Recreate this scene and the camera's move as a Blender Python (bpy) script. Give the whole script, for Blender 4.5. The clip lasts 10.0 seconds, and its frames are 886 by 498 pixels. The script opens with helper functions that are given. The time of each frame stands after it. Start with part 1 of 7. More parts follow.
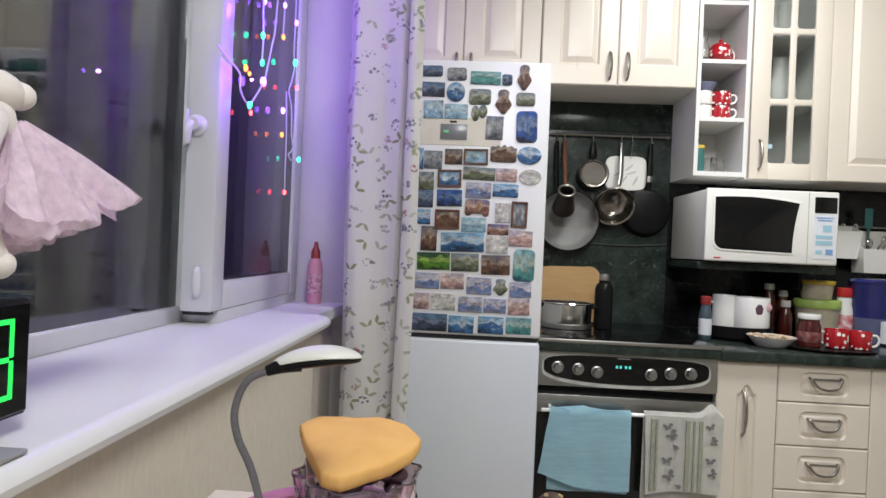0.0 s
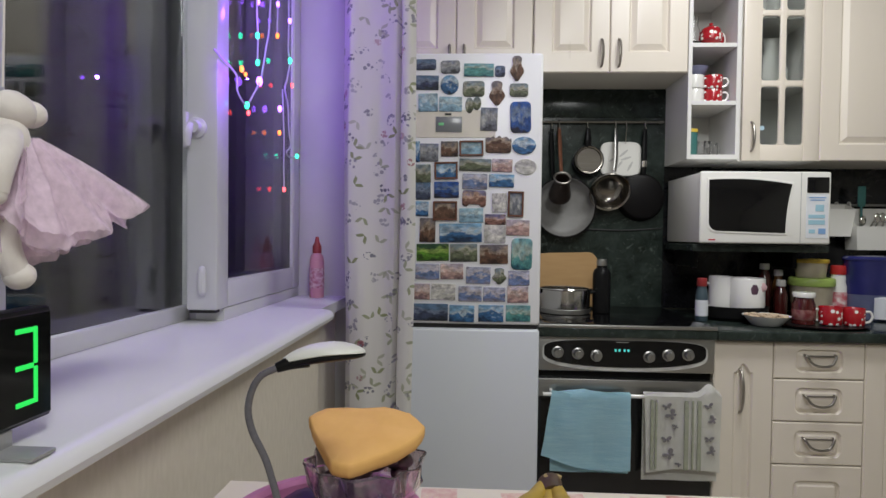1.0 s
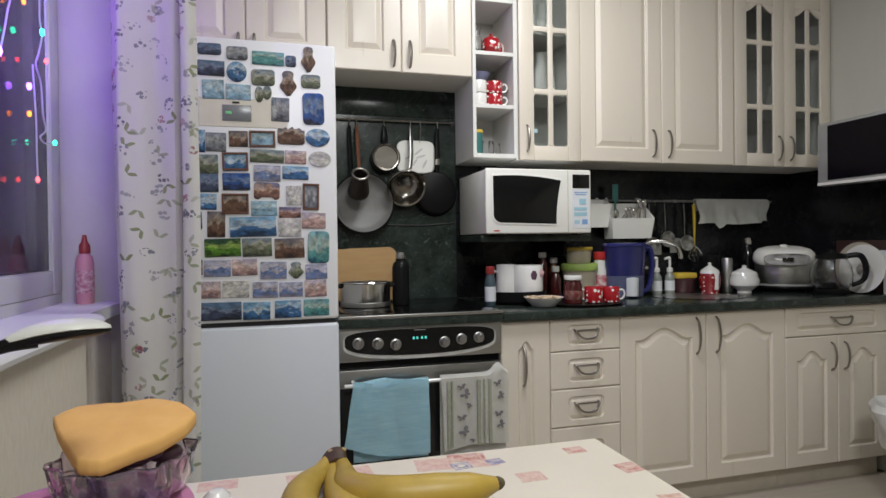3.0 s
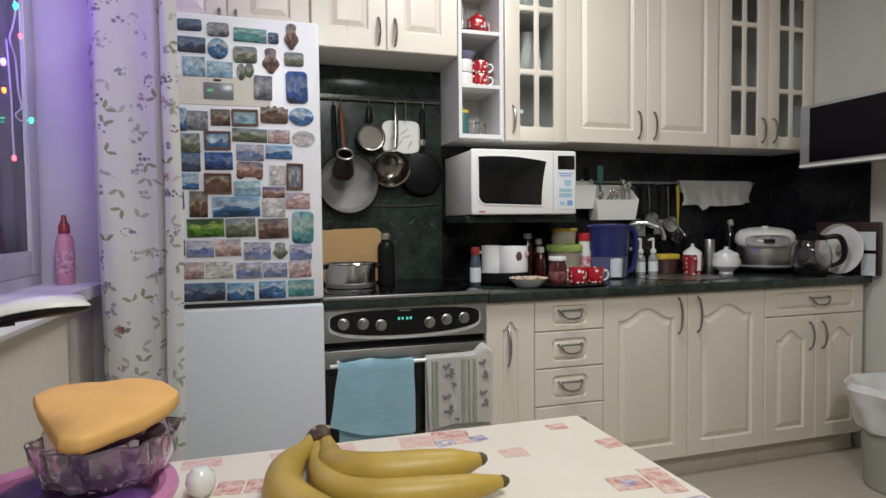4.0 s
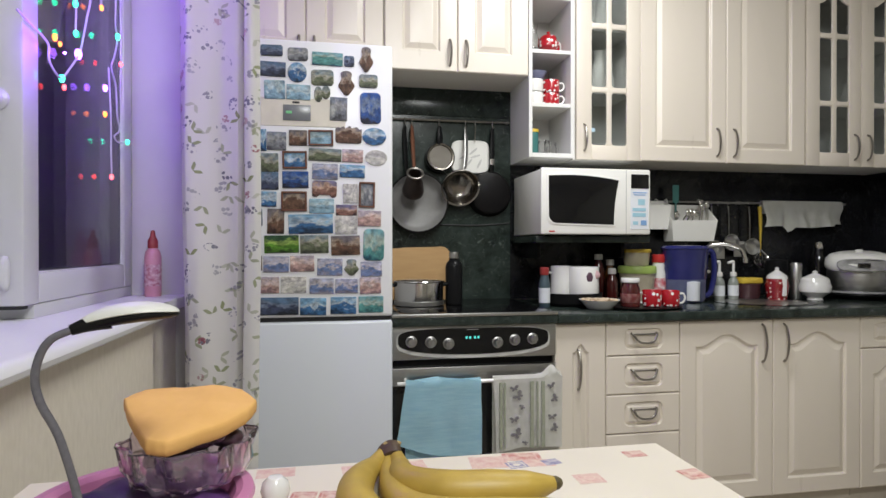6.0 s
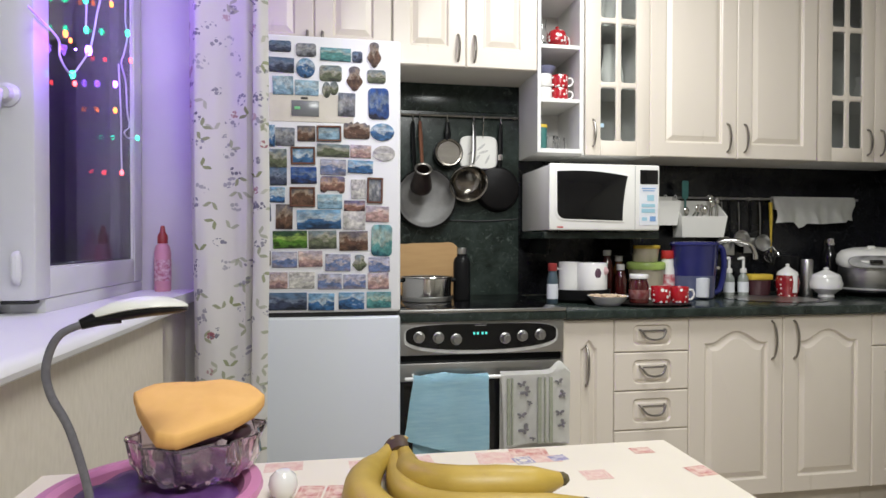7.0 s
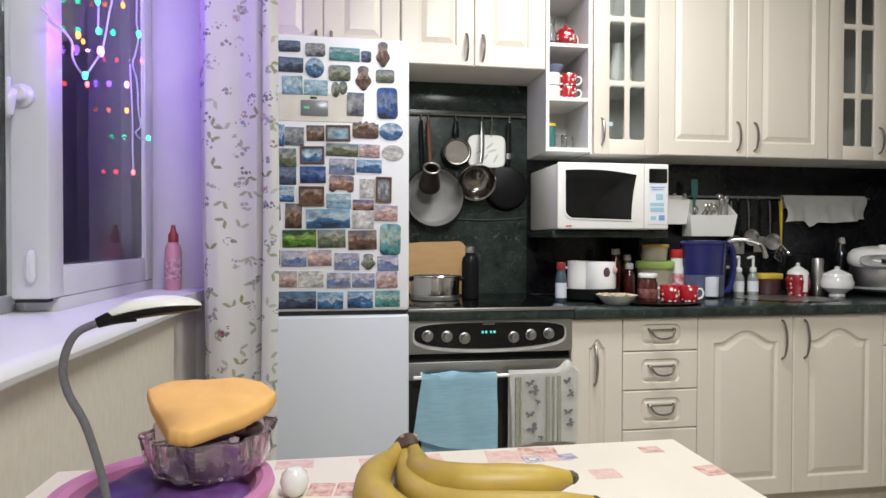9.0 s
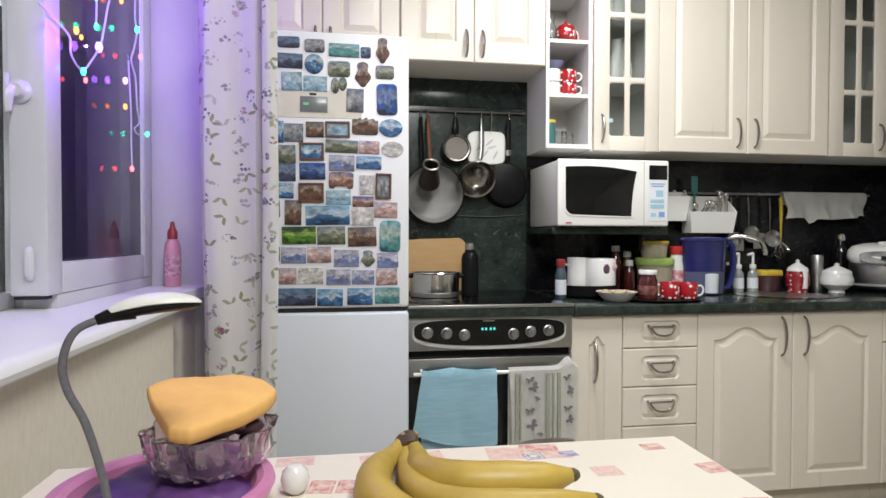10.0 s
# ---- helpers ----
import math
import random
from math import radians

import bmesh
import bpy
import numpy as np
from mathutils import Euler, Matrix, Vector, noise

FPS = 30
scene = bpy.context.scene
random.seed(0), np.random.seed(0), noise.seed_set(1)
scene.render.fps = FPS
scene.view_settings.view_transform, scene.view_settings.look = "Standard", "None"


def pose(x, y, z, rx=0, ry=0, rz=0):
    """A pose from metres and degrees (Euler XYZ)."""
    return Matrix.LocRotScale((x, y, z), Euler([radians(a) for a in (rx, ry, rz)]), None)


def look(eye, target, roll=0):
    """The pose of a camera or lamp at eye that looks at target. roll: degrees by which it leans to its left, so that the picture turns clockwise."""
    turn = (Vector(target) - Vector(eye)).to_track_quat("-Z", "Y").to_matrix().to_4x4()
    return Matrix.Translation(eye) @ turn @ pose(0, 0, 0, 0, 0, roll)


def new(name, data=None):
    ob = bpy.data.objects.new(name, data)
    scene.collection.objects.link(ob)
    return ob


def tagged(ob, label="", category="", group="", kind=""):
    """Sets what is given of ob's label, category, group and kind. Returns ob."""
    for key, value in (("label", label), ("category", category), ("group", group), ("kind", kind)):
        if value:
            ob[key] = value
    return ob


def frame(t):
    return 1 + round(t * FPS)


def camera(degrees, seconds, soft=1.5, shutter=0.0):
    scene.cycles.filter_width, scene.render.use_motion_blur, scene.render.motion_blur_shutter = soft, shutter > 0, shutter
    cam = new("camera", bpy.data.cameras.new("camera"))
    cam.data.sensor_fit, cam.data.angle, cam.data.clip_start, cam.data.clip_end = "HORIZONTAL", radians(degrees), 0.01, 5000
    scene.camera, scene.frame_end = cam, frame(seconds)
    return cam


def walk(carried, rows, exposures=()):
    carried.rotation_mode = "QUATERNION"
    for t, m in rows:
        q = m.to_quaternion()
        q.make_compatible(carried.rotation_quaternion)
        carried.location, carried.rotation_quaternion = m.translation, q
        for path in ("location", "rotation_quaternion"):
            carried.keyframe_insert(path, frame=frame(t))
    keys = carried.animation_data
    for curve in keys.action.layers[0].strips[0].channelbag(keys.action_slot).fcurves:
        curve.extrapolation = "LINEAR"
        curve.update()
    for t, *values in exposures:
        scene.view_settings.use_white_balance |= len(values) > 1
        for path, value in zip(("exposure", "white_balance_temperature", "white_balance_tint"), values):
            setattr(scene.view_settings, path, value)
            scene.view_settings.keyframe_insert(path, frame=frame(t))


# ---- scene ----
cam = camera(73.8, 10.0)
PATH = [
    (0, (-0.233, -2.009, 1.122), (-0.331, -0.012, 1.118), 2.5),
    (0.5, (-0.254, -2.046, 1.126), (-0.375, -0.051, 1.072), 2.7),
    (1, (-0.227, -2.043, 1.134), (-0.325, -0.046, 1.088), 0.7),
    (1.5, (-0.191, -2.032, 1.119), (-0.075, -0.035, 1.128), 0.0),
    (2, (-0.192, -2.066, 1.091), (0.129, -0.092, 1.13), -0.1),
    (2.5, (-0.183, -2.06, 1.085), (0.281, -0.115, 1.119), -0.2),
    (3, (-0.178, -2.053, 1.085), (0.348, -0.123, 1.064), -0.7),
    (4.5, (-0.174, -2.055, 1.079), (0.401, -0.141, 0.993), -0.5),
    (5, (-0.181, -2.056, 1.08), (0.301, -0.116, 1.011), -0.2),
    (5.5, (-0.183, -2.046, 1.071), (0.206, -0.084, 1.05), -0.1),
    (6, (-0.185, -2.043, 1.072), (0.171, -0.076, 1.062), 0.0),
    (7.5, (-0.183, -2.044, 1.072), (0.133, -0.069, 1.042), -0.0),
    (8, (-0.186, -2.046, 1.075), (0.118, -0.07, 1.049), -0.1),
    (8.5, (-0.187, -2.044, 1.072), (0.113, -0.067, 1.046), 0.0),
    (9, (-0.187, -2.047, 1.073), (0.116, -0.07, 1.044), 0.1),
    (9.5, (-0.186, -2.046, 1.07), (0.116, -0.069, 1.038), 0.1),
    (10, (-0.189, -2.043, 1.073), (0.117, -0.067, 1.033), 0.1),
]
EXPOSURES = [(0, -0.05), (0.5, -0.3), (1, -0.52), (1.3, -0.1), (1.5, 0.12), (1.7, -0.15), (2, -0.4), (2.5, -0.4), (3, -0.35), (4.5, -0.26), (5, -0.2), (5.5, 0.05), (6, -0.04), (7.5, 0.16), (10, 0.16)]
walk(cam, [(t, look(eye, target, roll)) for t, eye, target, roll in PATH], EXPOSURES)

# ---- world, lamps ----
world = bpy.data.worlds.new("night")
scene.world = world
world.use_nodes = True
world.node_tree.nodes["Background"].inputs[0].default_value = (0.35, 0.33, 0.36, 1)
world.node_tree.nodes["Background"].inputs[1].default_value = 0.012


def area_lamp(name, eye, target, size, watts, colour, spread=180):
    data = bpy.data.lights.new(name, "AREA")
    data.shape, data.size, data.energy, data.color = "DISK", size, watts, colour
    data.spread = radians(spread)
    ob = new(name, data)
    ob.matrix_world = look(eye, target)
    return ob


def point_lamp(name, place, radius, watts, colour):
    data = bpy.data.lights.new(name, "POINT")
    data.shadow_soft_size, data.energy, data.color = radius, watts, colour
    ob = new(name, data)
    ob.location = place
    return ob


area_lamp("ceiling_lamp_light", (0.66, -0.62, 2.5), (0.82, -0.05, 0.9), 0.5, 16, (0.98, 1.0, 0.985), 146)
area_lamp("room_lamp_light", (0.2, -2.4, 2.5), (0.4, -1.2, 0.5), 0.6, 37, (0.98, 1.0, 0.985))
for place, watts in (((-0.80, -0.16, 2.0), 0.85), ((-0.81, -0.20, 1.62), 0.55), ((-0.79, -0.42, 1.75), 1.3), ((-0.77, -0.58, 1.95), 3.0), ((-0.77, -0.60, 1.52), 1.4)):
    point_lamp("string_light_glow", place, 0.004, watts, (0.25, 0.06, 1.0))


# ---- materials ----
def material(name, base, rough=0.5, metal=0.0, other=None, scale=20.0, stretch=(1, 1, 1), amount=0.5,
             bump=0.0, bump_scale=200.0, fine=0.0, coat=0.0, emit=0.0, sheen=0.0, alpha=1.0, through_light=0.0):
    """A node material: base and other mixed by noise at two scales, with fine relief."""
    m = bpy.data.materials.new(name)
    m.use_nodes = True
    nt = m.node_tree
    bsdf = nt.nodes["Principled BSDF"]
    bsdf.inputs["Roughness"].default_value = rough
    bsdf.inputs["Metallic"].default_value = metal
    bsdf.inputs["Coat Weight"].default_value = coat
    bsdf.inputs["Sheen Weight"].default_value = sheen
    bsdf.inputs["Alpha"].default_value = alpha
    bsdf.inputs["Transmission Weight"].default_value = through_light
    co = nt.nodes.new("ShaderNodeTexCoord")
    mp = nt.nodes.new("ShaderNodeMapping")
    mp.inputs["Scale"].default_value = stretch
    nt.links.new(co.outputs["Object"], mp.inputs["Vector"])
    big = nt.nodes.new("ShaderNodeTexNoise")
    big.inputs["Scale"].default_value = scale
    big.inputs["Detail"].default_value = 5
    nt.links.new(mp.outputs[0], big.inputs["Vector"])
    ramp = nt.nodes.new("ShaderNodeValToRGB")
    other = other or tuple(c * 0.86 for c in base)
    ramp.color_ramp.elements[0].position, ramp.color_ramp.elements[1].position = 0.5 - amount / 2, 0.5 + amount / 2
    ramp.color_ramp.elements[0].color, ramp.color_ramp.elements[1].color = (*other, 1), (*base, 1)
    nt.links.new(big.outputs["Fac"], ramp.inputs["Fac"])
    nt.links.new(ramp.outputs[0], bsdf.inputs["Base Color"])
    vary = nt.nodes.new("ShaderNodeMapRange")
    vary.inputs["To Min"].default_value, vary.inputs["To Max"].default_value = max(rough - 0.08, 0.02), min(rough + 0.1, 1)
    nt.links.new(big.outputs["Fac"], vary.inputs["Value"])
    nt.links.new(vary.outputs[0], bsdf.inputs["Roughness"])
    if bump:
        small = nt.nodes.new("ShaderNodeTexNoise")
        small.inputs["Scale"].default_value = bump_scale
        small.inputs["Detail"].default_value = 3
        nt.links.new(mp.outputs[0], small.inputs["Vector"])
        bp = nt.nodes.new("ShaderNodeBump")
        bp.inputs["Strength"].default_value = bump
        bp.inputs["Distance"].default_value = 0.0006
        nt.links.new(small.outputs["Fac"], bp.inputs["Height"])
        nt.links.new(bp.outputs[0], bsdf.inputs["Normal"])
    if emit:
        bsdf.inputs["Emission Color"].default_value = (*base, 1)
        bsdf.inputs["Emission Strength"].default_value = emit
    return m


def marble(name, dark=(0.008, 0.012, 0.010), light=(0.034, 0.047, 0.041), pale=(0.10, 0.125, 0.112)):
    """Dark laminate clouded at two scales, with broken paler veins."""
    m = material(name, light, 0.2, 0, dark, 11, amount=0.34, bump=0.03)
    nt = m.node_tree
    bsdf = nt.nodes["Principled BSDF"]
    bsdf.inputs["Specular IOR Level"].default_value = 0.35
    ramp = bsdf.inputs["Base Color"].links[0].from_node
    clouds = ramp.inputs["Fac"].links[0].from_node
    clouds.inputs["Detail"].default_value = 9
    clouds.inputs["Roughness"].default_value = 0.68
    clouds.inputs["Distortion"].default_value = 0.8
    co = nt.nodes.new("ShaderNodeTexCoord")
    veins = nt.nodes.new("ShaderNodeTexNoise")
    veins.inputs["Scale"].default_value = 26
    veins.inputs["Detail"].default_value = 9
    veins.inputs["Roughness"].default_value = 0.72
    veins.inputs["Distortion"].default_value = 1.3
    nt.links.new(co.outputs["Object"], veins.inputs["Vector"])
    cuts = nt.nodes.new("ShaderNodeValToRGB")
    e = cuts.color_ramp.elements
    e[0].position, e[0].color = 0.56, (0, 0, 0, 1)
    e[1].position, e[1].color = 0.72, (1, 1, 1, 1)
    nt.links.new(veins.outputs["Fac"], cuts.inputs["Fac"])
    mix = nt.nodes.new("ShaderNodeMix")
    mix.data_type = "RGBA"
    nt.links.new(cuts.outputs[0], mix.inputs["Factor"])
    nt.links.new(ramp.outputs[0], mix.inputs["A"])
    mix.inputs["B"].default_value = (*pale, 1)
    nt.links.new(mix.outputs["Result"], bsdf.inputs["Base Color"])
    return m


def glass_material(name, tint=(1, 1, 1), rough=0.0, ior=1.48):
    m = bpy.data.materials.new(name)
    m.use_nodes = True
    b = m.node_tree.nodes["Principled BSDF"]
    b.inputs["Base Color"].default_value = (*tint, 1)
    b.inputs["Roughness"].default_value = rough
    b.inputs["Transmission Weight"].default_value = 1.0
    b.inputs["IOR"].default_value = ior
    return m


CREAM = material("cream_foil", (0.735, 0.668, 0.578), 0.3, 0, (0.722, 0.654, 0.564), 3.0, (8, 8, 1), 0.9, 0.05, 60)
CARCASS = material("white_board", (0.74, 0.73, 0.71), 0.45, 0, (0.70, 0.69, 0.67), 5, bump=0.05)
DARKBOARD = material("shaded_board", (0.72, 0.69, 0.62), 0.5, 0, (0.66, 0.62, 0.55), 5)
MARBLE = marble("green_marble_laminate")
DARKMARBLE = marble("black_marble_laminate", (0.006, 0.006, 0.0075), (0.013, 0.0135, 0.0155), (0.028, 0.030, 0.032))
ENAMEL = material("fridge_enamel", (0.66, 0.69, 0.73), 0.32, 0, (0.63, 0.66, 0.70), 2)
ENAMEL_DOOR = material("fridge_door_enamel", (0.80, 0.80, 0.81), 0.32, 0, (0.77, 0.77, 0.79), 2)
RUBBER = material("dark_rubber", (0.012, 0.012, 0.013), 0.6)
STEEL = material("brushed_steel", (0.48, 0.475, 0.46), 0.36, 1.0, (0.38, 0.375, 0.365), 6, (1, 1, 40), 0.8, 0.08, 90)
CHROME = material("polished_steel", (0.72, 0.71, 0.69), 0.12, 1.0, (0.62, 0.61, 0.6), 8)
PEWTER = material("pewter_handle", (0.36, 0.34, 0.31), 0.34, 1.0, (0.27, 0.25, 0.23), 30)
BLACKGLASS = material("black_glass", (0.004, 0.004, 0.005), 0.08, 0, (0.006, 0.006, 0.006), 4)
BLACK = material("black_plastic", (0.007, 0.007, 0.008), 0.3, 0, (0.010, 0.010, 0.010), 30, bump=0.05)
BLACK.node_tree.nodes["Principled BSDF"].inputs["Specular IOR Level"].default_value = 0.12
WHITE = material("white_plastic", (0.78, 0.77, 0.73), 0.35, 0, (0.74, 0.73, 0.69), 6, bump=0.04)
PVC = material("white_window_pvc", (0.63, 0.63, 0.64), 0.3, 0, (0.59, 0.59, 0.60), 4, bump=0.05)
SILL = material("white_sill_laminate", (0.80, 0.80, 0.80), 0.34, 0, (0.76, 0.76, 0.77), 5, bump=0.05)
PLASTER = material("reveal_plaster", (0.60, 0.59, 0.58), 0.75, 0, (0.55, 0.54, 0.53), 6, bump=0.25, bump_scale=90)
WALLPAPER = material("beige_wallpaper", (0.76, 0.70, 0.60), 0.7, 0, (0.66, 0.60, 0.50), 34, (2.6, 2.6, 0.9), 0.6, 0.5, 70)
WALLPAINT = material("pale_wall", (0.61, 0.61, 0.54), 0.7, 0, (0.57, 0.565, 0.495), 8, (1, 1, 0.4), 0.7, 0.3, 80)
CEILING = material("ceiling_white", (0.8, 0.8, 0.78), 0.8)
LAMINATE = material("floor_laminate", (0.50, 0.45, 0.38), 0.4, 0, (0.38, 0.33, 0.27), 7, (0.6, 9, 1), 0.8, 0.1, 80)
PLINTH = material("plinth_foil", (0.60, 0.54, 0.45), 0.45)
GLASS = glass_material("clear_glass")
PANE = glass_material("window_glass", (0.93, 0.95, 0.95), 0.0, 1.23)
WIDEPANE = glass_material("wide_window_glass", (0.93, 0.95, 0.95), 0.0, 1.40)
CABGLASS = glass_material("cabinet_glass", (0.42, 0.44, 0.43))


# ---- mesh helpers ----
BASE = {}


def thing(name, place, label="", category="", group="", kind=""):
    """An Empty at a thing's base; its parts are given in world places."""
    ob = new(name)
    ob.location = place
    ob.empty_display_size = 0.02
    BASE[ob] = Vector(place)
    return tagged(ob, label, category, group, kind)


def smooth(me, angle=35):
    for p in me.polygons:
        p.use_smooth = True
    me.set_sharp_from_angle(angle=radians(angle))


def part(name, bm, mat, parent=None, label="", angle=35):
    """Links a bmesh as ONE mesh object, under a thing or a part."""
    me = bpy.data.meshes.new(name)
    if parent is not None:
        bmesh.ops.translate(bm, verts=bm.verts, vec=-BASE[parent])
    bmesh.ops.recalc_face_normals(bm, faces=bm.faces)
    bm.to_mesh(me)
    bm.free()
    smooth(me, angle)
    me.materials.append(mat)
    ob = new(name, me)
    if parent is not None:
        ob.parent = parent
        BASE[ob] = BASE[parent]
    else:
        BASE[ob] = Vector((0, 0, 0))
    if label:
        ob["label"] = label
    return ob


def box(x0, x1, y0, y1, z0, z1, bevel=0.0, segs=2, bm=None):
    """A box, bevelled; added to bm where one is given."""
    own = bmesh.new()
    bmesh.ops.create_cube(own, size=1)
    for v in own.verts:
        v.co = Vector(((x0 + x1) / 2 + v.co.x * (x1 - x0), (y0 + y1) / 2 + v.co.y * (y1 - y0), (z0 + z1) / 2 + v.co.z * (z1 - z0)))
    if bevel:
        bmesh.ops.bevel(own, geom=own.edges[:], offset=bevel, segments=segs, affect="EDGES", profile=0.5)
    return join(bm, own) if bm else own


def join(bm, own):
    """Adds the mesh of own to bm."""
    me = bpy.data.meshes.new("joint")
    own.to_mesh(me)
    own.free()
    bm.from_mesh(me)
    bpy.data.meshes.remove(me)
    return bm


def lathe(profile, place, segs=28, squash=(1, 1), bm=None, wave=0.0, waves=0, twist=0.0):
    """A turned shape: profile of (radius, height), about the vertical through place."""
    own = bmesh.new()
    rings = []
    for r, z in profile:
        if r < 1e-5:
            rings.append([own.verts.new((place[0], place[1], place[2] + z))])
            continue
        ring = []
        for i in range(segs):
            a = 2 * math.pi * i / segs
            rr = r * (1 + wave * math.cos(waves * a + twist * z))
            ring.append(own.verts.new((place[0] + rr * squash[0] * math.cos(a), place[1] + rr * squash[1] * math.sin(a), place[2] + z)))
        rings.append(ring)
    for a, b in zip(rings, rings[1:]):
        for i in range(segs):
            j = (i + 1) % segs
            if len(a) == 1 and len(b) == 1:
                continue
            if len(a) == 1:
                own.faces.new((a[0], b[i], b[j]))
            elif len(b) == 1:
                own.faces.new((a[i], a[j], b[0]))
            else:
                own.faces.new((a[i], a[j], b[j], b[i]))
    return join(bm, own) if bm else own


def spline(points, steps=6):
    """Points on a smooth line through the given ones."""
    p = [Vector(q) for q in points]
    p = [p[0] * 2 - p[1]] + p + [p[-1] * 2 - p[-2]]
    out = []
    for i in range(1, len(p) - 2):
        for k in range(steps):
            t = k / steps
            out.append(0.5 * (2 * p[i] + (p[i + 1] - p[i - 1]) * t + (2 * p[i - 1] - 5 * p[i] + 4 * p[i + 1] - p[i + 2]) * t * t
                              + (3 * p[i] - p[i - 1] - 3 * p[i + 1] + p[i + 2]) * t ** 3))
    return out + [p[-2]]


def tube(points, radius, segs=10, flat=(1, 1), bm=None, steps=6):
    """A rod along a smooth line; radius a number or one for each given point."""
    line = spline(points, steps)
    radii = [radius] * len(line)
    if isinstance(radius, (tuple, list)):
        n = len(radius) - 1
        radii = []
        for k in range(len(line)):
            s = k / (len(line) - 1) * n
            i = min(int(s), n - 1)
            radii.append(radius[i] + (radius[i + 1] - radius[i]) * (s - i))
    own = bmesh.new()
    side = None
    rings = []
    for k, q in enumerate(line):
        way = (line[min(k + 1, len(line) - 1)] - line[max(k - 1, 0)]).normalized()
        if side is None:
            side = way.orthogonal().normalized()
        side = (side - way * side.dot(way)).normalized()
        up = way.cross(side)
        rings.append([own.verts.new(q + (side * math.cos(2 * math.pi * i / segs) * flat[0] + up * math.sin(2 * math.pi * i / segs) * flat[1]) * radii[k]) for i in range(segs)])
    for a, b in zip(rings, rings[1:]):
        for i in range(segs):
            own.faces.new((a[i], a[(i + 1) % segs], b[(i + 1) % segs], b[i]))
    own.faces.new(rings[0][::-1])
    own.faces.new(rings[-1])
    return join(bm, own) if bm else own


def outline(x0, x1, z0, z1, arch=0.0, soft=0.0, n=20):
    """A closed outline, its top edge raised in an ogee arch, or its corners rounded by soft."""
    pts = [(x0 + (x1 - x0) * i / n, z0) for i in range(n)] + [(x1, z0 + (z1 - arch - z0) * i / n) for i in range(n)]
    for i in range(n):
        s = 1 - i / n
        bow = (0.5 - 0.5 * math.cos(2 * math.pi * min(max((s - 0.10) / 0.80, 0), 1))) ** 0.75
        pts.append((x0 + (x1 - x0) * s, z1 - arch + arch * bow))
    pts += [(x0, z1 - arch - (z1 - arch - z0) * i / n) for i in range(n)]
    if not soft:
        return pts
    ring = []
    for px, pz in pts:
        cx, cz = min(max(px, x0 + soft), x1 - soft), min(max(pz, z0 + soft), z1 - soft)
        far = math.hypot(px - cx, pz - cz)
        k = min(1.0, soft / far) if far > 1e-6 else 1.0
        ring.append((cx + (px - cx) * k, cz + (pz - cz) * k))
    return ring


def loops_mesh(loops):
    """A surface through closed loops of alike length, its last one filled."""
    bm = bmesh.new()
    rows = [[bm.verts.new(p) for p in loop] for loop in loops]
    n = len(rows[0])
    for a, b in zip(rows, rows[1:]):
        for i in range(n):
            bm.faces.new((a[i], a[(i + 1) % n], b[(i + 1) % n], b[i]))
    bm.faces.new(rows[-1])
    bm.faces.new(rows[0][::-1])
    return bm


def panel_door(x0, x1, z0, z1, y, margin=0.07, arch=0.0, thick=0.018, foot=None, head=None, slim=1.0, soft=0.0):
    """A moulded door front that faces -y, with a routed, raised panel."""
    foot = margin if foot is None else foot
    a, b, c, d = x0 + margin, x1 - margin, z0 + foot, z1 - (margin * 0.9 if head is None else head)
    steps = [((x0, x1, z0, z1, 0), y + thick), ((x0, x1, z0, z1, 0), y + 0.004), ((x0 + 0.004, x1 - 0.004, z0 + 0.004, z1 - 0.004, 0), y)]
    for inset, depth in ((0, 0), (0.003, 0.0022), (0.006, 0.0075), (0.0085, 0.0092), (0.011, 0.0090), (0.031, 0.0006), (0.034, 0.0002)):
        inset *= slim
        steps.append(((a + inset, b - inset, c + inset, d - inset, arch, max(soft - inset, 0.001) if soft else 0.0), y + depth))
    return loops_mesh([[(px, yy, pz) for px, pz in outline(*o)] for o, yy in steps])


def bow_handle(x, y, z0, z1, parent):
    """An upright bow handle of two feet and a bent grip."""
    h = z1 - z0
    part("handle", tube([(x, y, z0), (x, y - 0.016, z0 + h * 0.08), (x, y - 0.026, z0 + h * 0.35), (x, y - 0.026, z0 + h * 0.65), (x, y - 0.016, z1 - h * 0.08), (x, y, z1)],
                        (0.0055, 0.0045, 0.006, 0.006, 0.0045, 0.0055), 8, (1.2, 0.8)), PEWTER, parent, "pewter bow handle")


def bail_handle(x, y, z, parent, wide=0.062):
    """A drawer's hanging bail handle."""
    w = wide
    bm = tube([(x - w, y, z + 0.016), (x - w * 0.96, y - 0.014, z + 0.012), (x - w * 0.6, y - 0.022, z - 0.012), (x, y - 0.024, z - 0.019), (x + w * 0.6, y - 0.022, z - 0.012), (x + w * 0.96, y - 0.014, z + 0.012), (x + w, y, z + 0.016)], 0.0042, 8)
    box(x - w * 0.9, x + w * 0.9, y - 0.012, y - 0.006, z + 0.010, z + 0.016, 0.002, 1, bm)
    part("handle", bm, PEWTER, parent, "pewter bail handle")


# ---- the room ----
def setting(name, bm, mat, label=""):
    return tagged(part(name, bm, mat), label, "", "", "structure")


